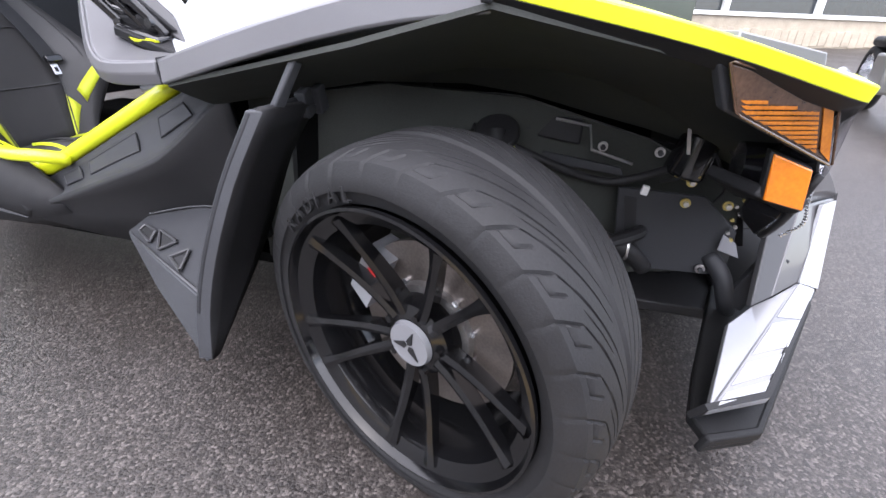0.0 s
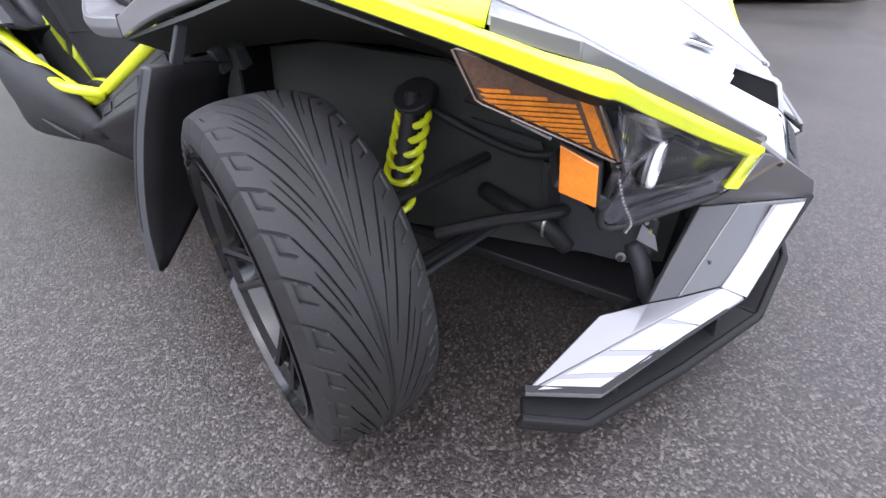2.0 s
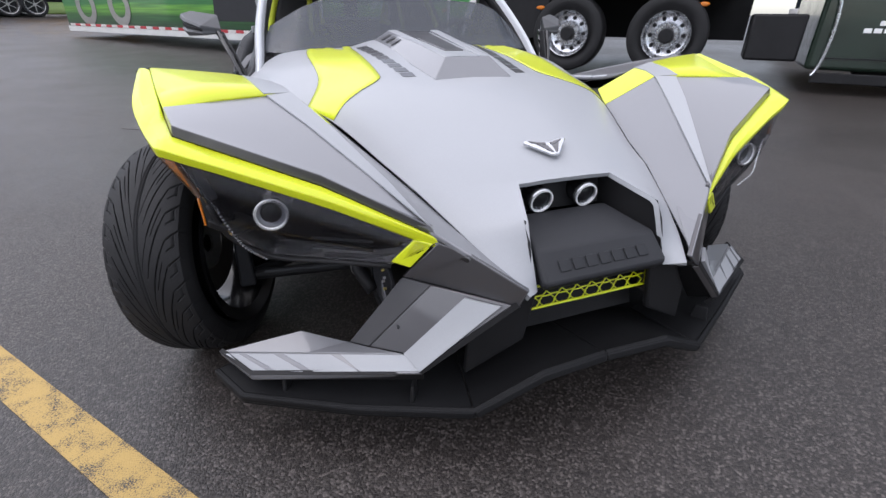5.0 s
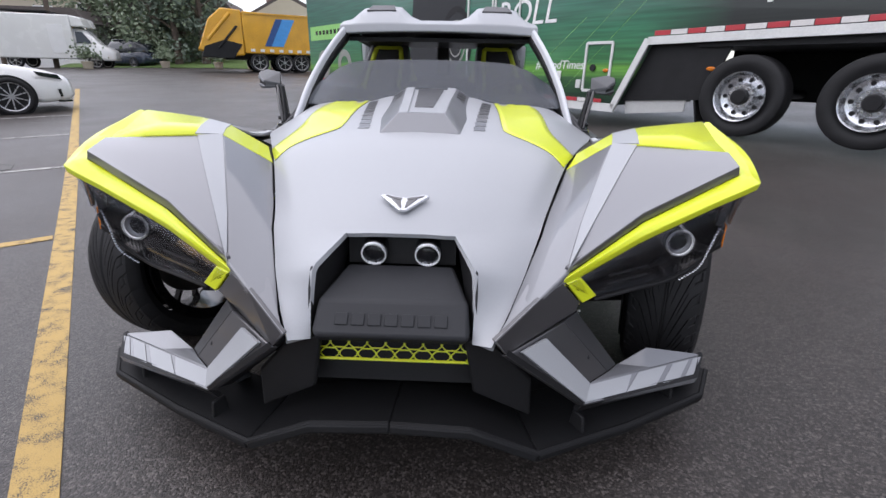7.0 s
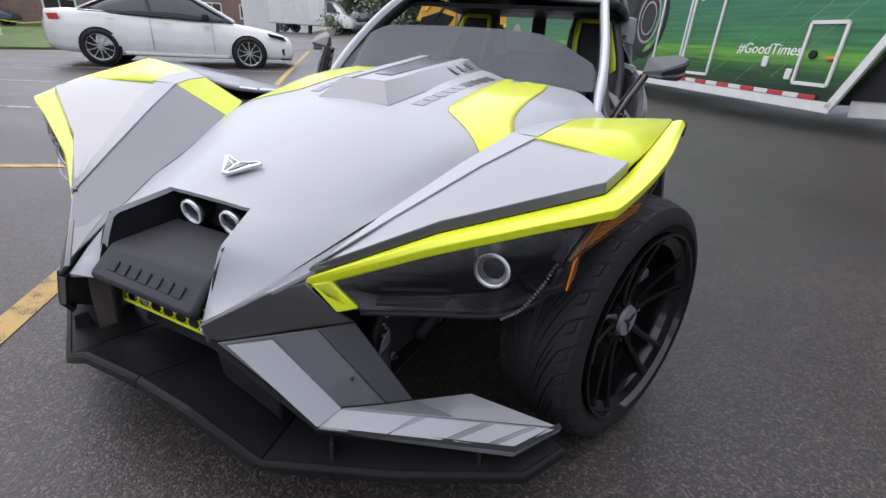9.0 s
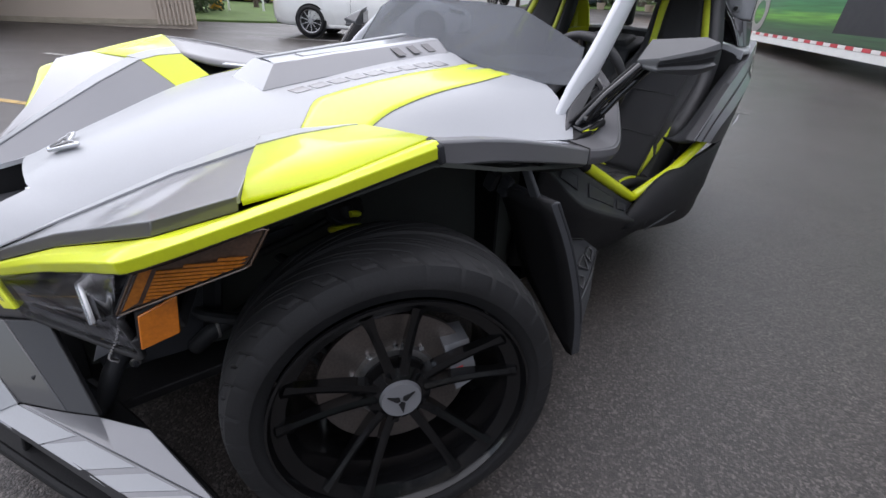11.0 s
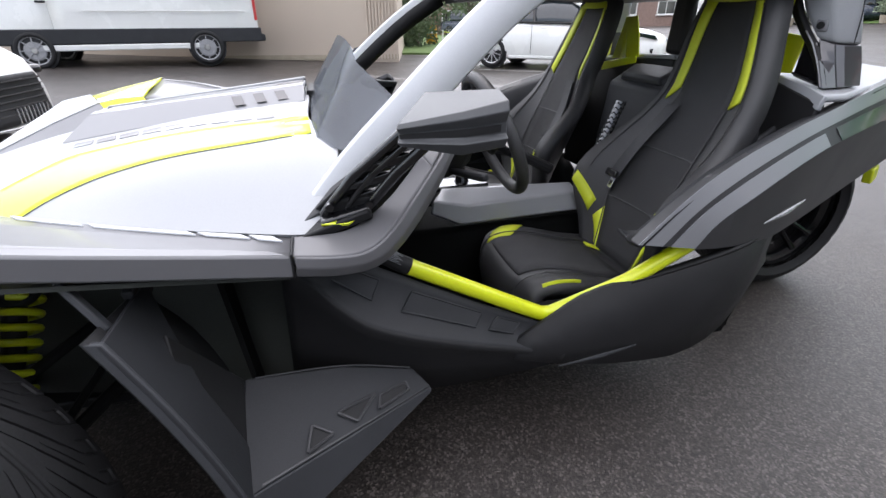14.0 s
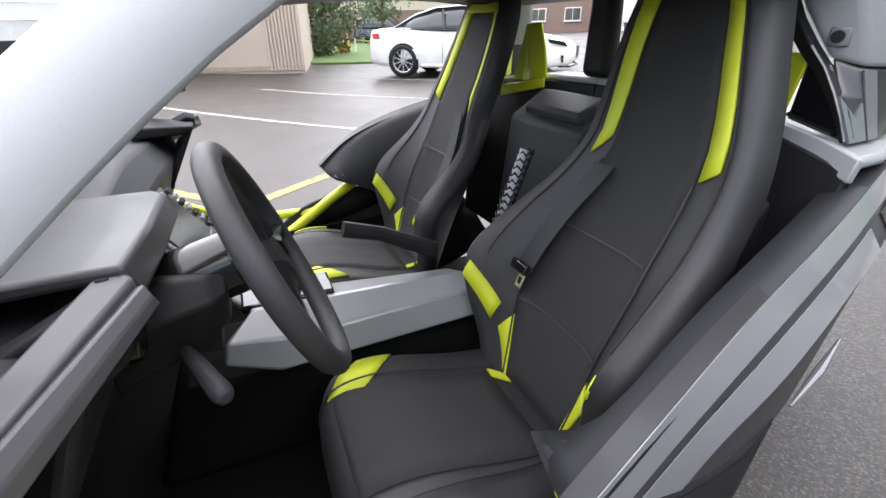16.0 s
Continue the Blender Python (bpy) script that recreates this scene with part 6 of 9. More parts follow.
    inner = [(0.195, 2.008, 0.972), (0.215, 2.008, 1.055), (0.245, 2.008, 1.125), (0.320, 2.008, 1.120), (0.345, 2.008, 1.050), (0.372, 2.0, 0.955)]
    part("inner_brace", sheet(inner, [(0, 1, 2, 3, 4, 5)], (0, -1, 0), 0.008, sx), LIME, tow, "lime inner brace plate", bevel=0.003)
    part("brace_rib", loft([[(0.268, 2.0, 0.965), (0.285, 2.0, 1.06)], [(0.285, 1.985, 0.96), (0.292, 1.996, 1.06)]], (1, -0.5, 0), 0.006, sx), LIME, tow, "folded lime rib")
    part("brace_flange", sheet([(0.19, 1.995, 0.975), (0.402, 1.975, 0.940), (0.400, 1.972, 0.905), (0.185, 1.992, 0.950)], [(0, 1, 2, 3)], (0, -1, 0.2), 0.006, sx), LIME, tow, "lime flange", bevel=0.002)
part("roof_post", box((0.10, 0.05, 0.22), (0, 2.035, 1.10), (0, 0, 0), 0.85), BLACK, car, "black post under the roof", bevel=0.02, segs=3)
part("centre_hump", sheet([(-0.16, 1.87, 0.885), (0.16, 1.87, 0.885), (0.20, 2.005, 0.95), (-0.20, 2.005, 0.95), (-0.15, 1.83, 0.62), (0.15, 1.83, 0.62)], [(0, 1, 2, 3), (4, 5, 1, 0)], (0, -0.5, 0.8), 0.03), DARK, car, "dark grey hump between the seats", bevel=0.012, segs=3)
part("hump_pad", box((0.26, 0.10, 0.03), (0, 1.935, 0.925), (24, 0, 0), 0.9), DARK, car, "dark pad on the hump", bevel=0.01)

# smoked windscreen
wsb = linear([(0.0, 0.69, 0.908), (0.20, 0.69, 0.897), (0.36, 0.69, 0.870), (0.50, 0.695, 0.856)], 12) + linear([(0.50, 0.695, 0.856), (0.648, 0.79, 0.855)], 6)[1:]
wst = linear([(0.0, 0.800, 1.068), (0.20, 0.800, 1.066), (0.38, 0.802, 1.056), (0.466, 0.806, 1.025)], 12) + linear([(0.466, 0.806, 1.025), (0.592, 0.880, 0.955)], 6)[1:]
half = between(wsb, wst, 6)
whole = [[(-p[0], p[1], p[2]) for p in reversed(c[1:])] + [tuple(p) for p in c] for c in half]
ws = part("windscreen", loft(whole, (0, -1, 0.6), 0.004), TINT, car, "low smoked windscreen")
ws.visible_shadow = False
# roof
rf = [[(x, 1.205, 1.222 - 0.015 * (x / 0.53) ** 2) for x in np.linspace(-0.555, 0.555, 21)]]
for y, zc, hill in ((1.215, 1.262, 0.004), (1.30, 1.285, 0.045), (1.40, 1.295, 0.075), (1.60, 1.298, 0.075), (1.82, 1.272, 0.055), (2.06, 1.205, 0.02)):
    rf.append([(x, y, zc + hill * max(0.0, min(1.0, 2.2 - abs(abs(x) - 0.33) / 0.085)) - 0.012 * (x / 0.55) ** 2) for x in np.linspace(-0.555, 0.555, 21)])
roof = part("roof_panel", loft(rf, (0, 0, 1), 0.03), WHITE, car, "white roof with two humps", bevel=0.006)
part("roof_lining", loft([[(x, y, 1.172 + 0.02 * math.sin(math.pi * (y - 1.27) / 0.75)) for x in (-0.52, -0.3, 0, 0.3, 0.52)] for y in (1.27, 1.45, 1.65, 1.85, 2.02)], (0, 0, -1), 0.02), BLACK, roof, "black roof lining")
for sx in (1, -1):
    part("roof_hatch", sheet([(0.245, 1.31, 1.339), (0.415, 1.31, 1.336), (0.395, 1.395, 1.371), (0.265, 1.395, 1.373)], [(0, 1, 2, 3)], (0, -0.4, 1), 0.01, sx), SATIN, roof, "grey inset panel", bevel=0.003)
    part("roof_rail", tube(mir([(0.548, 1.24, 1.20), (0.548, 1.5, 1.222), (0.545, 1.8, 1.21), (0.53, 2.06, 1.185)], sx), 0.022, 10), BLACK, roof, "black roof rail", smooth=True)

# ---- cabin ----
part("cabin_floor", box((1.2, 1.35, 0.03), (0, 1.28, 0.20)), CARPETSHADE, car, "black cabin floor")
# low pan, unseen, added to keep light off the ground beneath
part("belly_pan", box((0.86, 2.35, 0.03), (0, 0.60, 0.150)), BLACK, car, "black belly pan", bevel=0.005)
part("firewall", sheet([(-0.66, 0.66, 0.74), (0.66, 0.66, 0.74), (0.62, 0.72, 0.2), (-0.62, 0.72, 0.2)], [(0, 1, 2, 3)], (0, 1, 0), 0.02), CARPETSHADE, car, "black firewall")
part("tunnel", box((0.30, 1.1, 0.22), (0.02, 1.40, 0.33), (0, 0, 0), 0.85), CARPETSHADE, car, "black centre tunnel", bevel=0.02)
for sx in (1, -1):
    part("footwell_side", sheet([(0.64, 0.68, 0.62), (0.66, 1.0, 0.43), (0.67, 1.9, 0.44), (0.62, 1.9, 0.2), (0.62, 0.68, 0.2)], [(0, 1, 2, 3, 4)], (-1, 0, 0), 0.015, sx), CARPETSHADE, car, "black footwell side")
dash_rows = [[(x, 0.70 - 0.02 * abs(x), 0.80) for x in (-0.6, -0.35, 0, 0.35, 0.6)], [(x, 0.80, 0.90 - 0.06 * abs(x)) for x in (-0.6, -0.35, 0, 0.35, 0.6)],
             [(x, 0.93, 0.89 - 0.07 * abs(x)) for x in (-0.6, -0.35, 0, 0.35, 0.6)], [(x, 0.97, 0.83 - 0.06 * abs(x)) for x in (-0.6, -0.35, 0, 0.35, 0.6)], [(x, 0.92, 0.66) for x in (-0.6, -0.35, 0, 0.35, 0.6)]]
dash = part("dashboard", loft(dash_rows, (0, 0.4, 0.9), 0.02), DARK, car, "dark grey dashboard", bevel=0.012)
stack_top, stack_low = ((0.215, 0.965, 0.835), (-0.095, 0.965, 0.815)), ((0.215, 1.062, 0.700), (-0.095, 1.055, 0.698))
def on_stack(u, v, lift=0.0):
    """The centre stack's face: u runs to the passenger, v downwards."""
    a, b = (np.array(q[0]) * (1 - u) + np.array(q[1]) * u for q in (stack_top, stack_low))
    return a * (1 - v) + b * v + np.array((0.0, 0.82, 0.57)) * lift
stack_ob = part("centre_stack", sheet([on_stack(0, 0), on_stack(1, 0), on_stack(1, 1), on_stack(0, 1), np.array((0.20, 1.045, 0.56)), np.array((-0.09, 1.045, 0.56))], [(0, 1, 2, 3), (3, 2, 5, 4)], (0, 0.8, 0.6), 0.05), SATIN, dash, "grey centre stack", bevel=0.005)
part("screen_bezel", sheet([on_stack(u, v, 0.006) for u, v in ((0.06, 0.06), (0.86, 0.06), (0.86, 0.90), (0.06, 0.90))], [(0, 1, 2, 3)], (0, 0.8, 0.6), 0.008), PALE, stack_ob, "silver screen surround", bevel=0.003)
part("dash_screen", sheet([on_stack(u, v, 0.009) for u, v in ((0.10, 0.13), (0.82, 0.13), (0.82, 0.84), (0.10, 0.84))], [(0, 1, 2, 3)], (0, 0.8, 0.6), 0.004), GLOSS, stack_ob, "black screen", bevel=0.001)
for k in range(7):
    for u in (0.885, 0.94):
        q = on_stack(u, 0.12 + 0.115 * k, 0.008)
        part("dash_key", box((0.012, 0.012, 0.010), q, (35, 0, 0)), PALE if k % 2 else DARK, stack_ob, "small key", bevel=0.002)
hood_line = [(0.235, 0.62), (0.262, 1.0), (0.40, 1.05), (0.54, 0.86)]
brow = [[(x, y - 0.05 * (1 - min(f, 1)), z + 0.012 * (x - 0.25) / 0.29) for x, f in hood_line] for y, z in ((0.78, 0.868), (0.90, 0.897), (1.030, 0.897), (1.040, 0.858), (0.97, 0.828))]
part("dash_brow", loft(brow, (0, 0.4, 0.9), 0.02), SATIN, dash, "grey faceted instrument hood", bevel=0.006)
part("passenger_dash", sheet([(-0.30, 0.90, 0.905), (-0.56, 0.90, 0.89), (-0.60, 1.02, 0.87), (-0.385, 1.035, 0.885), (-0.40, 0.945, 0.715), (-0.59, 0.93, 0.71)], [(0, 1, 2, 3), (3, 2, 5, 4)], (0.1, 0.6, 0.7), 0.03), DARK, dash, "dark passenger-side dash end", bevel=0.006)
part("dash_side", sheet([(0.605, 0.80, 0.80), (0.545, 1.015, 0.893), (0.50, 1.0, 0.78), (0.60, 0.80, 0.66)], [(0, 1, 2, 3)], (0.8, 0.2, 0.2), 0.02), DARK, dash, "dark grey side panel", bevel=0.006)
part("dash_side", sheet([(0.455, 0.99, 0.905), (0.545, 1.015, 0.900), (0.50, 1.0, 0.78), (0.43, 1.0, 0.80)], [(0, 1, 2, 3)], (0, 1, 0.1), 0.02), BLACK, dash, bevel=0.006)
part("gauge_pod", box((0.22, 0.06, 0.08), (0.40, 0.985, 0.815), (-15, 0, 0), 0.85), GLOSS, dash, "black gauge pod", bevel=0.012)
part("steering_column", tube([(0.40, 0.92, 0.78), (0.405, 1.12, 0.835)], 0.045, 14), GLOSS, dash, "black steering column", bevel=0.006)
shroud = [[(0.31, 0.96, 0.80), (0.37, 0.96, 0.845), (0.45, 0.96, 0.845), (0.50, 0.96, 0.80), (0.48, 0.96, 0.72), (0.33, 0.96, 0.72)], [(0.325, 1.07, 0.805), (0.365, 1.075, 0.842), (0.455, 1.075, 0.842), (0.478, 1.085, 0.815), (0.45, 1.06, 0.738), (0.35, 1.06, 0.738)],
          [(0.345, 1.10, 0.815), (0.372, 1.10, 0.838), (0.445, 1.10, 0.838), (0.46, 1.10, 0.815), (0.435, 1.095, 0.765), (0.36, 1.095, 0.765)]]
part("column_shroud", stack([list(r) for r in shroud], 1), BLACK, dash, "angular black column shroud", bevel=0.005)
part("column_lever", tube([(0.425, 1.022, 0.745), (0.52, 1.058, 0.757), (0.585, 1.082, 0.766), (0.597, 1.087, 0.767)], [0.008, 0.012, 0.0135, 0.010], 6), DARK, dash, "dark grey column lever", bevel=0.004)
part("pedal", box((0.05, 0.015, 0.11), (0.40, 0.86, 0.36), (-25, 0, 0)), BLACK, car, "black pedal", bevel=0.004)
part("ignition_key", tube([(0.491 + 0.014 * math.cos(a), 0.955, 0.79 + 0.024 * math.sin(a)) for a in np.linspace(0, 2 * math.pi, 17)[:-1]], 0.0015, 6, closed=True), STEEL, dash, "steel key ring")
wheel_m = Matrix.Translation((0.415, 1.165, 0.832)) @ pose(0, 0, 0, -68, 0, 0)
rimp = [wheel_m @ Vector((0.165 * math.cos(a), 0.165 * math.sin(a) * (0.94 if math.sin(a) < 0 else 1), 0)) for a in np.linspace(0, 2 * math.pi, 49)[:-1]]
steer = part("steering_wheel", tube(rimp, 0.0165, 12, closed=True), SEAT, car, "black leather steering wheel", smooth=True)
for a in (0.15, math.pi - 0.15, -math.pi / 2):
    p = [wheel_m @ Vector((r * math.cos(a), r * math.sin(a), 0.012 * (r / 0.16 - 1))) for r in (0.035, 0.09, 0.155)]
    part("wheel_spoke", tube(p, [0.024, 0.016, 0.014], 8), GLOSS, steer, "black spoke")
part("wheel_boss", disc(0.055, 0.04, wheel_m @ Vector((0, 0, -0.012)), (-66, 0, 0), 0.042), BLACK, steer, "black boss", bevel=0.01)
# centre console
cons = [(0.205, 1.04, 0.525), (0.190, 1.14, 0.47), (0.180, 1.62, 0.48), (0.158, 1.60, 0.542), (0.165, 1.18, 0.53), (0.185, 1.05, 0.565), (0.0, 1.05, 0.57), (0.0, 1.60, 0.52), (0.095, 1.60, 0.558), (0.085, 1.10, 0.570)]
console = part("centre_console", sheet(cons, [(0, 1, 4, 5), (1, 2, 3, 4), (4, 3, 8, 9), (9, 8, 7, 6), (5, 4, 9)], (0.6, 0, 0.8), 0.02), PALE, car, "silver centre console", bevel=0.006)
part("gear_gate", box((0.10, 0.20, 0.02), (0.03, 1.18, 0.565)), GLOSS, console, "black gear gate", bevel=0.006)
part("gear_lever", tube([(0.03, 1.19, 0.57), (0.032, 1.18, 0.615)], 0.012, 10), ALLOY, console, "bright gear lever")
part("gear_knob", disc(0.022, 0.04, (0.032, 1.178, 0.635), (0, 0, 0), 0.022), GLOSS, console, "black knob", bevel=0.008)
part("lever_boot", disc(0.036, 0.05, (0.03, 1.19, 0.575), (0, 0, 0), 0.018), GLOSS, console, "black lever boot", bevel=0.004)
part("brake_lever", tube([(0.0, 1.56, 0.585), (-0.005, 1.42, 0.655), (-0.01, 1.33, 0.68)], [0.022, 0.018, 0.020], 10), BLACK, console, "black hand brake lever")
pad = part("strap_roll", tube([(0.085, 1.68, 0.60), (0.075, 1.74, 0.74), (0.07, 1.78, 0.84)], 0.016, 12), SILVER, console, "grey patterned strap roll")
for k in range(15):
    f = k / 14
    c = np.array((0.085, 1.68, 0.605)) * (1 - f) + np.array((0.07, 1.78, 0.835)) * f
    zig = [c + np.array((0.0175 * math.cos(a), 0.0175 * math.sin(a), 0.005 * (-1) ** i)) for i, a in enumerate(np.linspace(0, 2 * math.pi, 13)[:-1])]
    part("wave_line", tube(zig, 0.003, 5, closed=True), BLACK, pad, "black zigzag line")


def seat(cx, sign):
    """A bucket seat with wings, a tall head and lime piping panels."""
    rowsb = [(0.36, 1.610, 0.405, 0.165), (0.45, 1.648, 0.396, 0.190), (0.55, 1.690, 0.390, 0.215), (0.65, 1.730, 0.390, 0.225), (0.75, 1.765, 0.397, 0.211), (0.83, 1.795, 0.413, 0.186),
             (0.90, 1.822, 0.423, 0.166), (0.97, 1.848, 0.412, 0.155), (1.07, 1.878, 0.390, 0.136), (1.15, 1.900, 0.378, 0.114), (1.185, 1.906, 0.375, 0.088)]
    prof = catmull([np.array(r) for r in rowsb], 40)
    def pz(z, w, lift=0.0):
        """The point of the back at height z, w running from the inner edge (-1) to the outer (1)."""
        y, c, h = (np.interp(z, [r[0] for r in prof], [r[k] for r in prof]) for k in (1, 2, 3))
        wing = (0.022 + 0.115 * math.exp(-(((z - 0.60) / 0.15) ** 2))) * abs(w) ** 3
        return np.array((sign * (c + w * h) + (cx - sign * 0.405), y - wing - lift * 0.85, z + wing * 0.25 + lift * 0.45))
    def patch(name, corners, mat, label, lift=0.006):
        """A panel on the back between two side lines, each a pair of (z, w)."""
        (a0, a1), (b0, b1) = corners
        rows_ = [[pz(*(np.array(a0) * (1 - f) * (1 - g) + np.array(a1) * f * (1 - g) + np.array(b0) * (1 - f) * g + np.array(b1) * f * g), lift) for f in np.linspace(0, 1, 7)] for g in (0, 0.5, 1)]
        return part(name, loft(rows_, (0, -1, 0.3), 0.006), mat, s, label, smooth=True)
    zs = [r[0] for r in prof]
    s = part("seat_back", loft([[pz(z, w) for z in zs] for w in np.linspace(-1, 1, 21)], (0, -1, 0.3), 0.062), SEAT, None, "black vinyl bucket seat back", smooth=True)
    s.name = "bucket_seat"
    part("back_insert", loft([[pz(z, w, 0.004) for z in np.linspace(0.38, 1.16, 27)] for w in np.linspace(-0.60, 0.60, 9)], (0, -1, 0.3), 0.006), SEATCLOTH, s, "charcoal cloth insert", smooth=True)
    for sg, tip in ((-1, ((0.915, 0.66), (0.875, 0.80))), (1, ((0.880, 0.64), (0.902, 0.84)))):
        patch("lime_panel", (((tip[0][0], sg * tip[0][1]), (1.16, sg * 0.62)), ((tip[1][0], sg * tip[1][1]), (1.16, sg * 0.88))), SEATLIME, "lime panel beside the head")
        part("seam", tube([pz(z, sg * 0.61, 0.007) for z in np.linspace(0.38, 0.87, 20)], 0.0022, 6), SEAT, s, "stitched seam")
        part("seam", tube([pz(z, sg * 0.90, 0.003) for z in np.linspace(0.62, 1.14, 20)], 0.0018, 6), SEATCLOTH, s, "stitched seam")
        patch("wing_panel", (((0.478, sg * 0.84), (0.562, sg * 1.0)), ((0.522, sg * 0.74), (0.597, sg * 0.97))), SEATLIME, "lime wing panel")
        patch("wing_panel", (((0.372, sg * 0.61), (0.470, sg * 0.76)), ((0.380, sg * 0.57), (0.512, sg * 0.60))), SEATLIME, "lime wing panel")
    patch("lime_panel", (((1.150, -0.90), (1.172, -0.80)), ((1.150, 0.90), (1.172, 0.80))), SEATLIME, "lime band over the head")
    for z, w1 in ((0.55, 0.58), (0.73, 0.58)):
        part("seam", tube([pz(z, w, 0.007) for w in np.linspace(-w1, w1, 12)], 0.0022, 6), SEAT, s, "stitched seam")
    cu = catmull([np.array(q) for q in ((1.66, 0.362), (1.50, 0.395), (1.36, 0.436), (1.265, 0.446), (1.205, 0.425), (1.182, 0.36), (1.19, 0.28))], 24)
    def cp(i, w, lift=0.0):
        y, z = cu[int(i)] * (1 - i % 1) + cu[min(24, int(i) + 1)] * (i % 1)
        f = i / 24
        return np.array((cx + sign * w * (0.228 - 0.015 * f), y + 0.055 * abs(w) ** 4 * f, z + 0.045 * abs(w) ** 3 * (1 - 0.6 * f) + lift - 0.045 * abs(w) ** 9))
    def at_y(y, w, lift=0.006):
        """The cushion's point at a distance y along the car."""
        i = np.interp(-y, [-q[0] for q in cu[:18]], list(range(18)))
        return cp(i, w, lift)
    part("cushion", loft([[cp(i, w) for i in range(25)] for w in np.linspace(-1, 1, 21)], (0, -0.4, 1), 0.09), SEAT, s, "black seat cushion", smooth=True)
    part("cushion_insert", loft([[cp(i, w, 0.005) for i in range(2, 16)] for w in np.linspace(-0.55, 0.55, 7)], (0, -0.4, 1), 0.006), SEATCLOTH, s, "charcoal cushion insert", smooth=True)
    part("cushion_lime", loft([[at_y(y0 * (1 - f) + y1 * f, w0 * (1 - f) + w1 * f) for f in np.linspace(0, 1, 5)] for y0, y1, w0, w1 in ((1.205, 1.285, -0.58, -0.52), (1.230, 1.320, -0.76, -0.70), (1.268, 1.355, -0.93, -0.90))], (0, -0.4, 1), 0.006), SEATLIME, s, "lime cushion corner", smooth=True)
    part("cushion_line", loft([[at_y(y, 0.93 + 0.006 * g * (1.36 - y) / 0.13, 0.005) + np.array((0, 0, -0.004 * g)) for y in np.linspace(1.235, 1.36, 6)] for g in (-1, 1)], (sign, 0, 1), 0.004), SEATLIME, s, "thin lime line")
    part("piping", loft([[at_y(1.575 + 0.085 * f, -0.56 + 0.24 * f + 0.10 * g, 0.010) for f in np.linspace(0, 1, 5)] for g in (0, 1)], (0, -0.4, 1), 0.005), SEATLIME, s, "lime piping")
    part("piping", tube([at_y(y, 0.93, 0.004) for y in (1.52, 1.55, 1.58)], 0.006, 6), SEATLIME, s, "lime piping")
    for w in (0.60, -0.62):
        part("seam", tube([cp(i, w + (0.12 if w > 0 else -0.02) * math.sin(math.pi * i / 23), 0.006) for i in range(1, 23)], 0.0022, 6), SEAT, s, "stitched seam")
    part("seat_shell", box((0.40, 0.34, 0.12), (cx, 1.42, 0.29), (0, 0, 0)), BLACK, s, bevel=0.02)
    # belt with its buckle
    strap = [pz(z, -0.66 + 0.04 * (z - 0.62) / 0.20, 0.016) for z in np.linspace(0.618, 0.86, 10)]
    strap2 = [p + np.array((0.052 * sign, 0, 0)) for p in strap]
    part("belt", loft([strap, strap2], (0, -1, 0.3), 0.003), DARK, s, "black belt webbing")
    b = strap[0]
    part("buckle", box((0.056, 0.014, 0.024), (b[0] + 0.022 * sign, b[1] - 0.008, b[2] + 0.004), (-20, 0, 0)), GLOSS, s, "black buckle", bevel=0.004)
    part("buckle_tongue", box((0.024, 0.004, 0.042), (b[0] + 0.022 * sign, b[1] - 0.004, b[2] - 0.028), (-20, 0, 0)), ALLOY, s, "steel buckle tongue", bevel=0.001)
    part("tongue_slot", box((0.012, 0.005, 0.016), (b[0] + 0.022 * sign, b[1] - 0.005, b[2] - 0.032), (-20, 0, 0)), BLACK, s)
    return tagged(s, "black bucket seat with lime panels in the open cabin", "car seat", "seats of the roadster")


seat(0.405, 1)
seat(-0.405, -1)
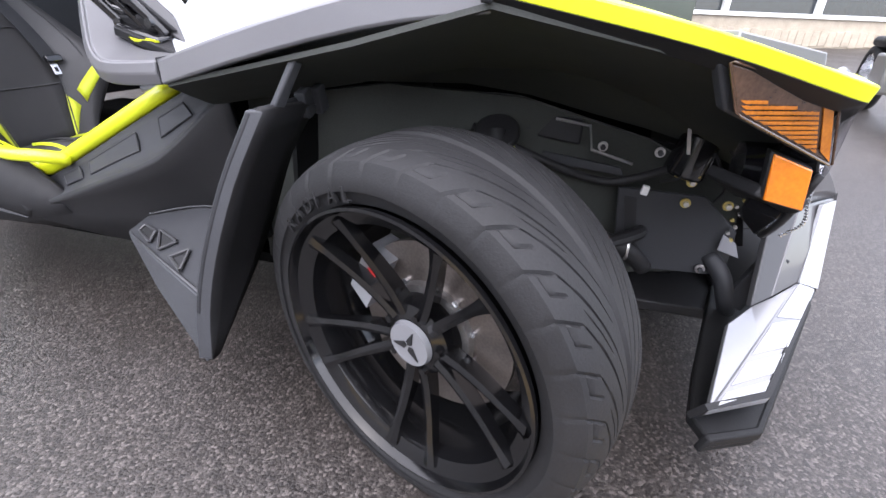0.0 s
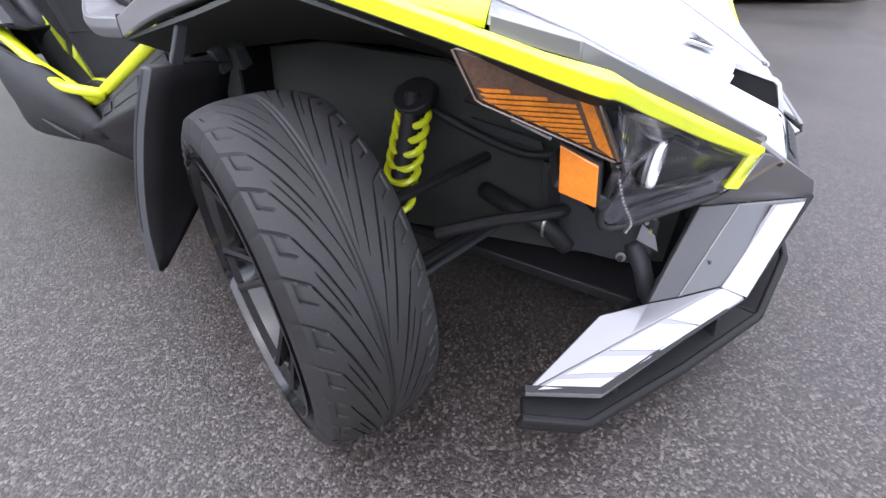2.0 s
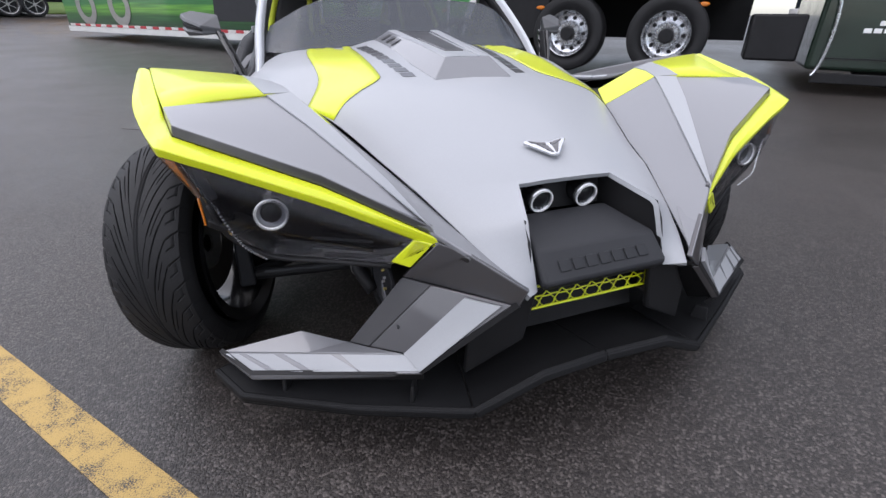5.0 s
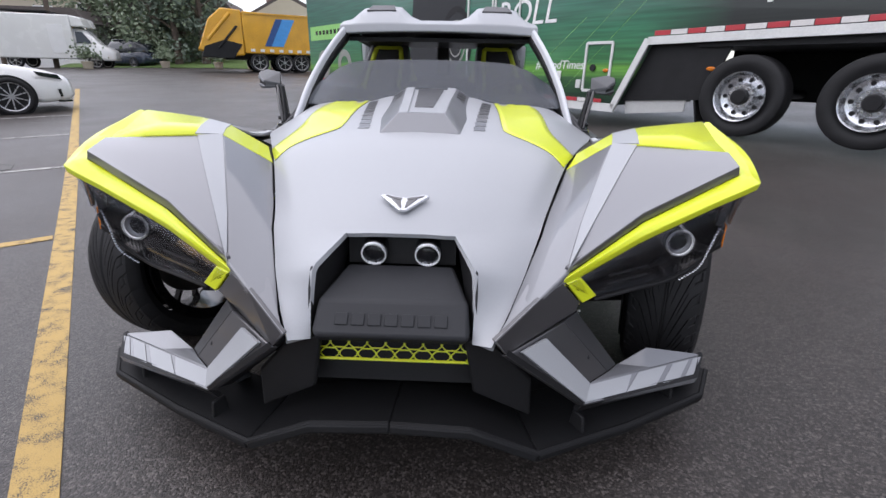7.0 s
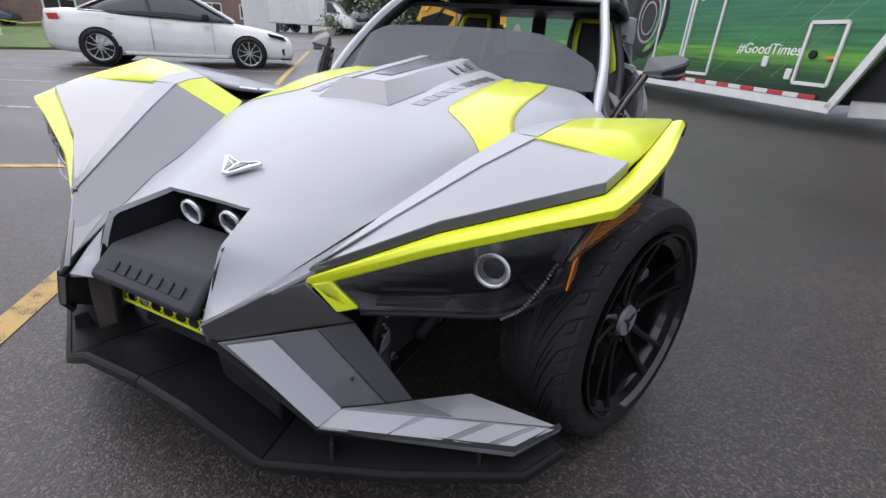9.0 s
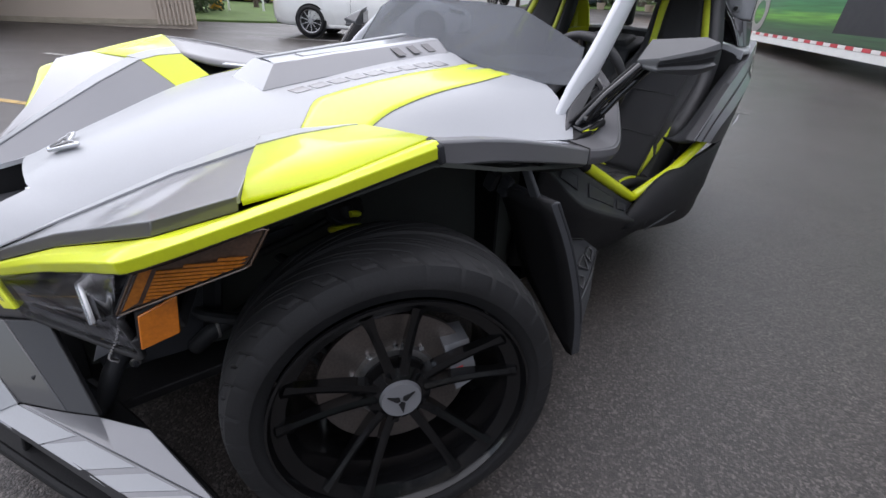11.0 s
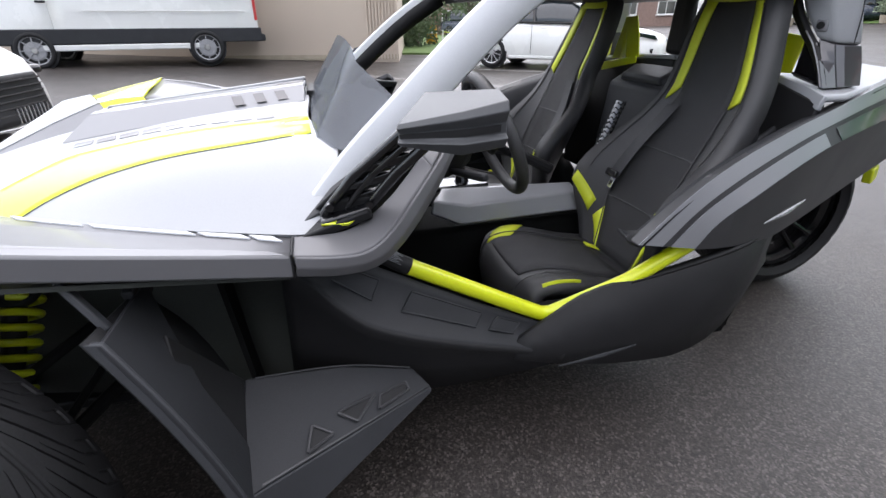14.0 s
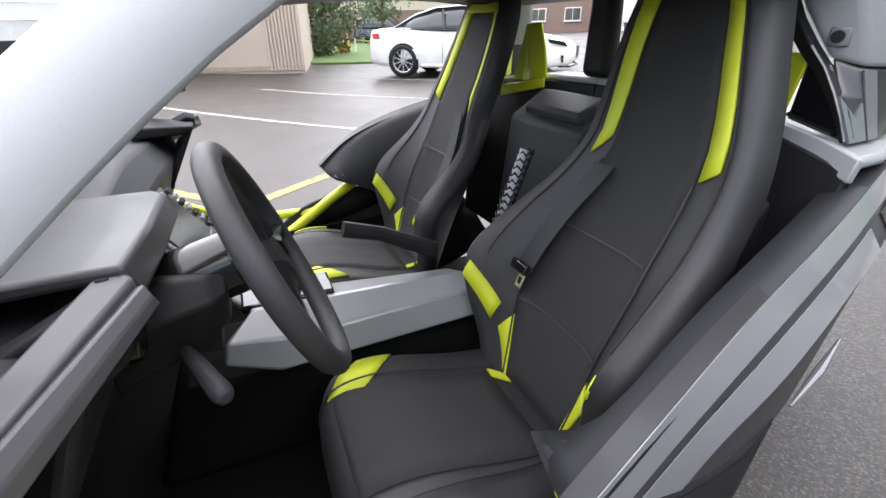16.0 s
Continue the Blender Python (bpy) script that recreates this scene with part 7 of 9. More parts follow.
# ---- the big show trailer and its tractor ----
def wrap_material():
    """Printed green side: teal streaks above, a bright band, dark below, black towards the front."""
    m = bpy.data.materials.new("green_printed_wrap")
    m.use_nodes = True
    n, l = m.node_tree.nodes, m.node_tree.links
    p = n["Principled BSDF"]
    co = n.new("ShaderNodeTexCoord")
    sep = n.new("ShaderNodeSeparateXYZ")
    l.new(co.outputs["Object"], sep.inputs[0])
    stretch = n.new("ShaderNodeMapping")
    stretch.inputs["Scale"].default_value = (0.35, 1, 9)
    l.new(co.outputs["Object"], stretch.inputs["Vector"])
    streak = n.new("ShaderNodeTexNoise")
    streak.inputs["Scale"].default_value, streak.inputs["Detail"].default_value = 1.6, 6
    l.new(stretch.outputs[0], streak.inputs["Vector"])
    hgt = n.new("ShaderNodeMath")
    hgt.operation = "MULTIPLY_ADD"
    hgt.inputs[1].default_value = 0.28
    l.new(streak.outputs[0], hgt.inputs[0])
    l.new(sep.outputs["Z"], hgt.inputs[2])
    band = n.new("ShaderNodeValToRGB")
    l_in = n.new("ShaderNodeMapRange")
    l_in.inputs["From Min"].default_value, l_in.inputs["From Max"].default_value = 0.4, 3.4
    l.new(hgt.outputs[0], l_in.inputs["Value"])
    l.new(l_in.outputs[0], band.inputs[0])
    el = band.color_ramp.elements
    el[0].position, el[0].color = 0.12, (0.010, 0.035, 0.018, 1)
    el[1].position, el[1].color = 0.95, (0.03, 0.14, 0.10, 1)
    for pos, c in ((0.22, (0.03, 0.12, 0.035, 1)), (0.285, (0.16, 0.42, 0.06, 1)), (0.32, (0.05, 0.22, 0.07, 1)), (0.45, (0.035, 0.19, 0.09, 1)), (0.62, (0.03, 0.16, 0.10, 1))):
        e = el.new(pos)
        e.color = c
    dark = n.new("ShaderNodeMapRange")
    dark.inputs["From Min"].default_value, dark.inputs["From Max"].default_value = -1.6, -0.3
    l.new(sep.outputs["X"], dark.inputs["Value"])
    mix = n.new("ShaderNodeMix")
    mix.data_type = "RGBA"
    mix.inputs["B"].default_value = (0.012, 0.016, 0.014, 1)
    l.new(dark.outputs[0], mix.inputs["Factor"])
    l.new(band.outputs[0], mix.inputs["A"])
    ink = n.new("ShaderNodeTexNoise")
    ink.inputs["Scale"].default_value, ink.inputs["Detail"].default_value = 2.2, 8
    l.new(stretch.outputs[0], ink.inputs["Vector"])
    tone = n.new("ShaderNodeMapRange")
    tone.inputs["From Min"].default_value, tone.inputs["From Max"].default_value = 0.3, 0.7
    tone.inputs["To Min"].default_value, tone.inputs["To Max"].default_value = 0.5, 1.05
    l.new(ink.outputs[0], tone.inputs["Value"])
    print_tone = n.new("ShaderNodeVectorMath")
    print_tone.operation = "SCALE"
    l.new(mix.outputs["Result"], print_tone.inputs[0])
    l.new(tone.outputs[0], print_tone.inputs["Scale"])
    l.new(print_tone.outputs[0], p.inputs["Base Color"])
    p.inputs["Roughness"].default_value = 0.3
    p.inputs["Coat Weight"].default_value = 0.3
    return m


WRAP = wrap_material()
TRIM = material("white_trim_paint", (0.62, 0.62, 0.60), 0.4, 0, 0.2, 3, 0.1, 60)
DARKGREEN = material("dark_green_paint", (0.010, 0.022, 0.014), 0.22, 0, 0.5, 2, 0.3, 30)
TAPERED = material("red_reflective_tape", (0.42, 0.03, 0.04), 0.4, 0, 0.2)
TAPEWHITE = material("white_reflective_tape", (0.62, 0.60, 0.58), 0.4, 0, 0.2)
LIMEPRINT = material("lime_print", (0.25, 0.55, 0.15), 0.35, 0, 0.2)
SIGNWHITE = material("white_print", (0.75, 0.75, 0.74), 0.4)
E_, N_ = Vector((0.645, -0.764, 0)), Vector((0.764, 0.645, 0))
TM = Matrix(((E_.x, N_.x, 0, 3.858), (E_.y, N_.y, 0, 4.995), (0, 0, 1, 0), (0, 0, 0, 1)))
trailer = empty("show_trailer", (0, 0, 0), "long green printed show trailer with red and white tape", "trailer")
trailer.matrix_world = TM
side = [(-14.0, 0.66), (-1.86, 0.55), (-1.42, 1.53), (2.1, 1.60), (2.1, 4.2), (-14.0, 4.2)]
bm = bmesh.new()
nr, fr = [bm.verts.new((s, 0.0, z)) for s, z in side], [bm.verts.new((s, 2.6, z)) for s, z in side]
bm.faces.new(nr)
bm.faces.new(list(reversed(fr)))
for k in range(6):
    bm.faces.new((nr[k], fr[k], fr[(k + 1) % 6], nr[(k + 1) % 6]))
bmesh.ops.recalc_face_normals(bm, faces=bm.faces)
part("trailer_body", bm, WRAP, trailer, "green printed body")


def bar(a, b, w, d, mat, name, parent, label="", y=-0.012):
    """A flat bar on the trailer's side from a to b in (along, up)."""
    a, b = Vector((a[0], y, a[1])), Vector((b[0], y, b[1]))
    bm = box(((b - a).length, d, w))
    ang = math.degrees(math.atan2(b.z - a.z, b.x - a.x))
    ob = part(name, bm, mat, parent, label, bevel=0.004)
    ob.matrix_basis = Matrix.Translation((a + b) / 2) @ pose(0, 0, 0, 0, -ang, 0)
    return ob


bar((-14, 0.61), (-1.86, 0.505), 0.13, 0.05, TRIM, "lower_rail", trailer, "white lower rail")
bar((-1.90, 0.50), (-1.44, 1.52), 0.10, 0.05, TRIM, "rail_riser", trailer, "white rising rail")
bar((-1.44, 1.50), (2.1, 1.56), 0.11, 0.05, TRIM, "upper_rail", trailer, "white upper rail")
bar((2.1, 1.5), (2.1, 4.2), 0.12, 0.05, TRIM, "end_post", trailer, "white end post")
for k in range(14):
    s0 = -1.35 + 0.245 * k
    z0 = 1.60 + 0.017 * (s0 + 1.4)
    bar((s0, z0), (s0 + 0.235, z0 + 0.004), 0.065, 0.01, TAPERED if k % 2 == 0 else TAPEWHITE, "tape_piece", trailer, y=-0.018)
for k in range(48):
    s0 = -2.10 - 0.245 * k
    z0 = 0.605 - 0.0087 * (s0 + 1.86)
    bar((s0 - 0.235, z0 + 0.002), (s0, z0), 0.06, 0.01, TAPERED if k % 2 == 0 else TAPEWHITE, "tape_piece", trailer, y=-0.040)
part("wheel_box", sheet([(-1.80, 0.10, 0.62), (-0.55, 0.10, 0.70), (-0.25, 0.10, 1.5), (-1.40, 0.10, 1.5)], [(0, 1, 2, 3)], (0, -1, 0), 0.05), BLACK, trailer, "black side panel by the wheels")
part("side_skirt", sheet([(-1.75, 0.12, 0.62), (-0.78, 0.12, 0.70), (-0.80, 0.16, 0.52), (-1.75, 0.16, 0.42)], [(0, 1, 2, 3)], (0, -1, 0), 0.03), TRIM, trailer, "white skirt")
part("mud_flap", box((0.03, 0.55, 0.55), (-0.64, 0.4, 0.63), (0, -14, 0)), RUBBER, trailer, "black mud flap", bevel=0.006)
# black boards close the space under the body behind the wheels
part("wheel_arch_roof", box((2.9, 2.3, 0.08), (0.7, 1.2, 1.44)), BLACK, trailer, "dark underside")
part("far_board", box((3.6, 0.05, 0.9), (0.6, 2.5, 1.1)), BLACK, trailer, "black board below the far side")
for s0 in (0.0, 1.37, ):
    hubc = ring([(0.0, 0.30), (0.06, 0.50), (0.03, 0.515), (-0.02, 0.52), (-0.24, 0.52), (-0.29, 0.50), (-0.26, 0.30)], 56)
    tw = part("trailer_wheel", hubc, RUBBER, trailer, "black truck tyre on a bright alloy rim", smooth=True)
    tw.matrix_basis = Matrix.Translation((s0, -0.02, 0.775)) @ pose(0, 0, 0, 0, 0, -90)
    part("truck_rim", ring([(0.045, 0.30), (0.06, 0.315), (0.03, 0.30), (-0.06, 0.265), (-0.10, 0.17), (0.0, 0.15), (0.0, 0.10), (-0.14, 0.10), (-0.16, 0.28)], 56), ALLOY, tw, "bright alloy rim", smooth=False)
    part("axle_hub", disc(0.115, 0.14, (0.02, 0, 0), (0, 90, 0), 0.09), BLACK, tw, "black axle hub", bevel=0.01)
    for k in range(10):
        a = 2 * math.pi * k / 10
        part("rim_hole", disc(0.026, 0.02, (-0.068, 0.215 * math.cos(a), 0.215 * math.sin(a)), (0, 90 - 0, 0), None, 14), BLACK, tw)
        part("wheel_nut", disc(0.015, 0.035, (0.012, 0.13 * math.cos(a + 0.3), 0.13 * math.sin(a + 0.3)), (0, 90, 0), 0.012, 8), STEEL, tw)
part("axle", tube([(0, 0.1, 0.775), (0, 2.4, 0.775)], 0.07, 10), BLACK, trailer, "axle")
part("axle", tube([(1.37, 0.1, 0.775), (1.37, 2.4, 0.775)], 0.07, 10), BLACK, trailer, "axle")
# doors, lamps, print
for (s0, z0, s1, z1) in ((-2.52, 0.76, -2.03, 1.50), (-4.78, 0.74, -4.12, 2.9), (-5.6, 0.76, -4.86, 2.9)):
    bar((s0, z0), (s1, z0), 0.045, 0.03, TRIM, "door_frame", trailer, "white door frame")
    bar((s0, z1), (s1, z1), 0.045, 0.03, TRIM, "door_frame", trailer)
    bar((s0, z0), (s0, z1), 0.04, 0.03, TRIM, "door_frame", trailer)
    bar((s1, z0), (s1, z1), 0.04, 0.03, TRIM, "door_frame", trailer)
part("door_lock", disc(0.055, 0.03, (-2.36, -0.015, 1.12), (90, 0, 0)), BLACK, trailer, "round black lock", bevel=0.006)
for s0, z0 in ((-3.05, 1.00), (-2.62, 0.86)):
    part("socket_cover", box((0.09, 0.03, 0.14), (s0, -0.015, z0)), TRIM, trailer, "white socket cover", bevel=0.01)
for s0, z0 in ((-1.62, 1.80), (-0.35, 1.86), (1.35, 1.93), (-3.0, 0.80), (-3.95, 0.86), (-5.9, 0.95)):
    part("marker_lamp", disc(0.055, 0.03, (s0, -0.015, z0), (90, 0, 0), 0.035, 20), AMBER, trailer, "amber marker lamp", bevel=0.008).scale = (1.3, 1, 0.6)
part("marker_plate", box((0.06, 0.01, 0.12), (0.08, -0.008, 1.95)), TRIM, trailer, "white plate")
lettering("hashtag_lettering", "#GoodTimes", 0.20, Matrix.Translation((-3.62, -0.006, 1.10)) @ pose(0, 0, 0, 90, 0, 0), SIGNWHITE, trailer)["label"] = "white slogan lettering"
lettering("roll_lettering", "ROLL", 0.62, Matrix.Translation((-4.72, -0.008, 1.86)) @ pose(0, 0, 0, 90, 0, 0), SIGNWHITE, trailer)["label"] = "silver headline lettering"
part("lime_panel", box((3.2, 0.01, 0.42), (-12.2, -0.006, 2.12)), LIMEPRINT, trailer, "lime printed panel")
for k in range(9):
    part("print_bar", box((0.16, 0.01, 0.12), (-13.3 + 0.27 * k, -0.012, 2.13)), DARKGREEN, trailer, "plain print bar")
part("dark_print", prism([(-5.62, 2.95), (-7.6, 2.95), (-7.9, 0.85), (-6.15, 0.85), (-5.85, 1.25)], 0.004, Matrix.Translation((0, -0.003, 0)) @ pose(0, 0, 0, 90, 0, 0)), DARK, trailer, "dark printed picture")
for s0, z0, s1, z1 in ((-3.5, 0.7, -1.4, 2.6), (-2.9, 0.8, -1.1, 2.5), (-4.0, 0.8, -2.6, 1.9)):
    part("print_line", tube([(s0, -0.002, z0), (s1, -0.001, z1)], 0.0025, 6), LIMEPRINT, trailer, "thin printed line")
for k, (r1, r2) in enumerate(((0.72, 0.60), (0.45, 0.40), (0.30, 0.27))):
    w = part("printed_wheel", ring([(0, r1), (0.006, r1), (0.006, r2), (0, r2)], 48), BLACK if k == 0 else STEEL, trailer, "printed wheel picture")
    w.matrix_basis = Matrix.Translation((-6.0, -0.004 - 0.004 * k, 1.62)) @ pose(0, 0, 0, 0, 0, -90) @ Matrix.Diagonal((1, 0.75, 1, 1))
for s0 in (-12.9, -11.4):
    w = part("printed_wheel", ring([(0, 0.45), (0.006, 0.45), (0.006, 0.26), (0, 0.26)], 40), STEEL, trailer, "printed wheel picture")
    w.matrix_basis = Matrix.Translation((s0, -0.006, 1.15)) @ pose(0, 0, 0, 0, 0, -90)
# tractor parked in front of the trailer
tractor = empty("truck_tractor", (0, 0, 0), "dark green truck tractor coupled to the trailer", "truck")
tractor.matrix_world = TM
part("tractor_body", prism([(3.05, 0.42), (9.5, 0.36), (9.5, 2.9), (3.05, 2.9)], 2.4, Matrix.Translation((0, 1.25, 0)) @ pose(0, 0, 0, 90, 0, 0)), DARKGREEN, tractor, "dark green body", bevel=0.05)
part("fuel_tank", prism([(2.35, 0.50), (2.95, 0.50), (2.95, 1.05), (2.35, 1.05)], 0.7, Matrix.Translation((0, 0.45, 0)) @ pose(0, 0, 0, 90, 0, 0)), BLACK, tractor, "black side box", bevel=0.03)
part("side_skirt", box((6.3, 0.05, 0.12), (6.3, 0.06, 0.33)), BLACK, tractor, "black lower skirt", bevel=0.01)
part("chrome_trim", tube([(3.12 + 0.10 * math.cos(a), -0.0, 0.85 + 0.5 * math.sin(a)) for a in np.linspace(-1.4, 1.4, 12)], 0.02, 8), ALLOY, tractor, "curved chrome trim")
part("grab_strip", box((0.82, 0.02, 0.05), (5.53, 0.035, 0.645)), TAPEWHITE, tractor, "white strip", bevel=0.006)
part("body_crease", box((6.0, 0.02, 0.015), (6.2, 0.045, 0.56)), BLACK, tractor)
part("small_lamp", box((0.08, 0.03, 0.05), (4.75, 0.03, 0.42)), ALLOY, tractor, bevel=0.01)
for k in range(8):
    part("name_bar", box((0.075, 0.006, 0.05), (3.55 + 0.095 * k, 0.046, 0.875)), SIGNWHITE, tractor, "plain white bar")
for k in range(5):
    part("name_bar", box((0.075, 0.006, 0.05), (3.68 + 0.095 * k, 0.046, 0.955)), SIGNWHITE, tractor, "plain white bar")
for s0 in (4.0, 8.3):
    part("tractor_wheel", disc(0.5, 0.3, (s0, 0.5, 0.72), (90, 0, 0), None, 36), RUBBER, tractor, "black tyre", bevel=0.04)


# ---- parked road vehicles ----
def car_wheel(parent, x, y, r, w=0.22, rim_mat=STEEL, spokes=10):
    t = part("wheel", ring([(-w / 2, r * 0.76), (-w / 2, r * 0.94), (-w * 0.36, r), (w * 0.36, r), (w / 2, r * 0.94), (w / 2, r * 0.76)], 40), RUBBER, parent, "black tyre on an alloy rim", smooth=True)
    t.matrix_basis = Matrix.Translation((x, y, r)) @ pose(0, 0, 0, 0, 0, 90 if y > 0 else -90)
    part("rim", ring([(w * 0.42, r * 0.76), (w * 0.47, r * 0.785), (w * 0.42, r * 0.72), (0.0, r * 0.66), (-w * 0.3, r * 0.66), (-w * 0.3, r * 0.77)], 40), rim_mat, t, "alloy rim")
    part("rim_back", disc(r * 0.66, 0.02, (-0.01, 0, 0), (0, 90, 0)), BLACK, t)
    for k in range(spokes):
        part("spoke", box((0.03, r * 0.065, r * 0.62), (w * 0.36, 0, r * 0.41), (0, 0, 0), 0.8), rim_mat, t).matrix_basis = pose(0, 0, 0, 360 / spokes * k, 0, 0)
    part("hub", disc(r * 0.13, 0.03, (w * 0.40, 0, 0), (0, 90, 0)), rim_mat, t)
    return t


def body_loft(stations, n=7, round_=0.75):
    """A car's shell: stations of (x, z low, z high, half width low, half width high), closed by end faces."""
    bm = bmesh.new()
    rows = []
    for x, z0, z1, w0, w1 in stations:
        pts = []
        for k in range(n + 1):
            f = k / n
            w = w0 + (w1 - w0) * f
            bulge = 1 + 0.05 * math.sin(math.pi * min(1, f * 1.15))
            z = z0 + (z1 - z0) * f
            edge = 1 - 0.10 * max(0, f - 0.8) / 0.2
            pts.append((x, w * bulge * edge, z))
        rows.append([bm.verts.new(p) for p in pts] + [bm.verts.new((x, 0, z1 + 0.015))] + [bm.verts.new((px, -py, pz)) for px, py, pz in reversed(pts)] + [bm.verts.new((x, 0, z0))])
    m = len(rows[0])
    for a, b in zip(rows, rows[1:]):
        for k in range(m):
            bm.faces.new((a[k], a[(k + 1) % m], b[(k + 1) % m], b[k]))
    bm.faces.new(rows[0])
    bm.faces.new(list(reversed(rows[-1])))
    bmesh.ops.recalc_face_normals(bm, faces=bm.faces)
    return bm


def arch(parent, x, r, half):
    for s in (1, -1):
        part("wheel_arch", disc(r * 1.12, 0.10, (x, s * (half - 0.03), r), (90, 0, 0), None, 40), BLACK, parent, "black wheel arch")


def ground_pose(x, y, heading):
    """Stands at x, y on the lot, nose along the heading in degrees from +x."""
    return pose(x, y, rise(x, y), 0, 0, heading)


CARWHITE = material("white_car_paint", (0.68, 0.68, 0.66), 0.25, 0, 0.8, 2, 0.03, 40)
RIMSTEEL = material("painted_steel_rim", (0.30, 0.30, 0.31), 0.5, 0, 0, 10, 0.1, 60)
RIMGREY = material("dark_alloy", (0.46, 0.46, 0.47), 0.3, 0.8, 0, 10, 0.1, 60)


def sedan(m, label):
    c = empty("parked_sedan", (0, 0, 0), label, "car")
    c.matrix_world = m
    low = [(-2.38, 0.42, 0.86, 0.70, 0.66), (-2.30, 0.28, 0.98, 0.80, 0.76), (-2.0, 0.22, 1.02, 0.89, 0.82), (-1.4, 0.20, 1.02, 0.91, 0.86), (-0.6, 0.19, 0.98, 0.91, 0.87),
           (0.3, 0.19, 0.96, 0.91, 0.87), (0.9, 0.20, 0.95, 0.91, 0.84), (1.5, 0.21, 0.88, 0.90, 0.80), (2.0, 0.22, 0.80, 0.86, 0.74), (2.3, 0.26, 0.70, 0.78, 0.64), (2.42, 0.34, 0.60, 0.62, 0.50)]
    part("body", body_loft(low), CARWHITE, c, "white painted body", smooth=True)
    green = [(-1.75, 0.98, 1.02, 0.70, 0.62), (-1.2, 0.97, 1.30, 0.80, 0.60), (-0.7, 0.96, 1.43, 0.82, 0.60), (-0.1, 0.95, 1.46, 0.83, 0.61), (0.35, 0.94, 1.42, 0.83, 0.60), (0.8, 0.94, 1.20, 0.80, 0.62), (1.15, 0.93, 0.97, 0.76, 0.66)]
    part("side_glass", body_loft(green), CARGLASS, c, "dark tinted windows", smooth=True)
    roofl = [(-1.80, 0.99, 1.035, 0.66, 0.62), (-1.2, 1.27, 1.325, 0.63, 0.58), (-0.7, 1.41, 1.45, 0.64, 0.58), (-0.1, 1.44, 1.48, 0.64, 0.58), (0.33, 1.40, 1.44, 0.63, 0.57)]
    part("roof", body_loft(roofl), CARWHITE, c, "white roof", smooth=True)
    for s in (1, -1):
        part("pillar", tube([(0.33, s * 0.60, 1.42), (0.75, s * 0.70, 1.20), (1.15, s * 0.74, 0.97)], 0.035, 8), CARWHITE, c, "white pillar")
        part("pillar", tube([(-0.5, s * 0.72, 1.38), (-0.42, s * 0.87, 0.98)], 0.025, 8), GLOSS, c)
        part("window_trim", tube([(-1.7, s * 0.84, 1.0), (-0.6, s * 0.90, 0.985), (0.9, s * 0.88, 0.955)], 0.012, 6), GLOSS, c)
        part("wing_mirror", box((0.16, 0.20, 0.13), (0.62, s * 1.0, 1.02), (0, 0, 0), 0.8), BLACK, c, "black wing mirror", bevel=0.03)
        part("headlamp", sheet([(2.20, s * 0.76, 0.72), (1.85, s * 0.87, 0.78), (1.90, s * 0.88, 0.70), (2.27, s * 0.72, 0.62)], [(0, 1, 2, 3)], (0.6, s, 0), 0.03), GLOSS, c, "dark headlamp", bevel=0.006)
        part("tail_lamp", sheet([(-2.34, s * 0.70, 0.90), (-2.05, s * 0.88, 0.92), (-2.05, s * 0.90, 0.82), (-2.34, s * 0.74, 0.78)], [(0, 1, 2, 3)], (-0.6, s, 0), 0.03), RED, c, "red tail lamp", bevel=0.006)
        part("air_intake", sheet([(2.34, s * 0.62, 0.46), (2.16, s * 0.84, 0.46), (2.18, s * 0.84, 0.32), (2.34, s * 0.66, 0.32)], [(0, 1, 2, 3)], (0.7, s, 0), 0.02), BLACK, c, "black air intake")
        part("door_handle", box((0.16, 0.03, 0.025), (-0.15, s * 0.945, 0.86)), CARWHITE, c, bevel=0.008)
        part("door_handle", box((0.16, 0.03, 0.025), (-1.15, s * 0.945, 0.88)), CARWHITE, c, bevel=0.008)
        part("door_gap", box((0.006, 0.01, 0.62), (0.72, s * 0.942, 0.62)), BLACK, c)
        part("door_gap", box((0.006, 0.01, 0.62), (-0.45, s * 0.946, 0.62)), BLACK, c)
        part("sill", box((2.0, 0.04, 0.06), (0.0, s * 0.92, 0.24)), CARWHITE, c, bevel=0.01)
    part("grille", box((0.06, 0.8, 0.26), (2.39, 0, 0.50)), BLACK, c, "black grille", bevel=0.02)
    part("front_lip", tube([(2.12, -0.86, 0.24), (2.34, -0.66, 0.23), (2.44, 0, 0.23), (2.34, 0.66, 0.23), (2.12, 0.86, 0.24)], 0.02, 8), GLOSS, c, "black lower lip")
    for x in (-1.42, 1.43):
        arch(c, x, 0.335, 0.91)
        for s in (1, -1):
            car_wheel(c, x, s * 0.86, 0.335, 0.24, RIMGREY)
    return c


sedan(ground_pose(-9.75, 6.55, math.degrees(math.atan2(0.74, 0.67))), "white sedan with dark tinted windows in a parking bay")


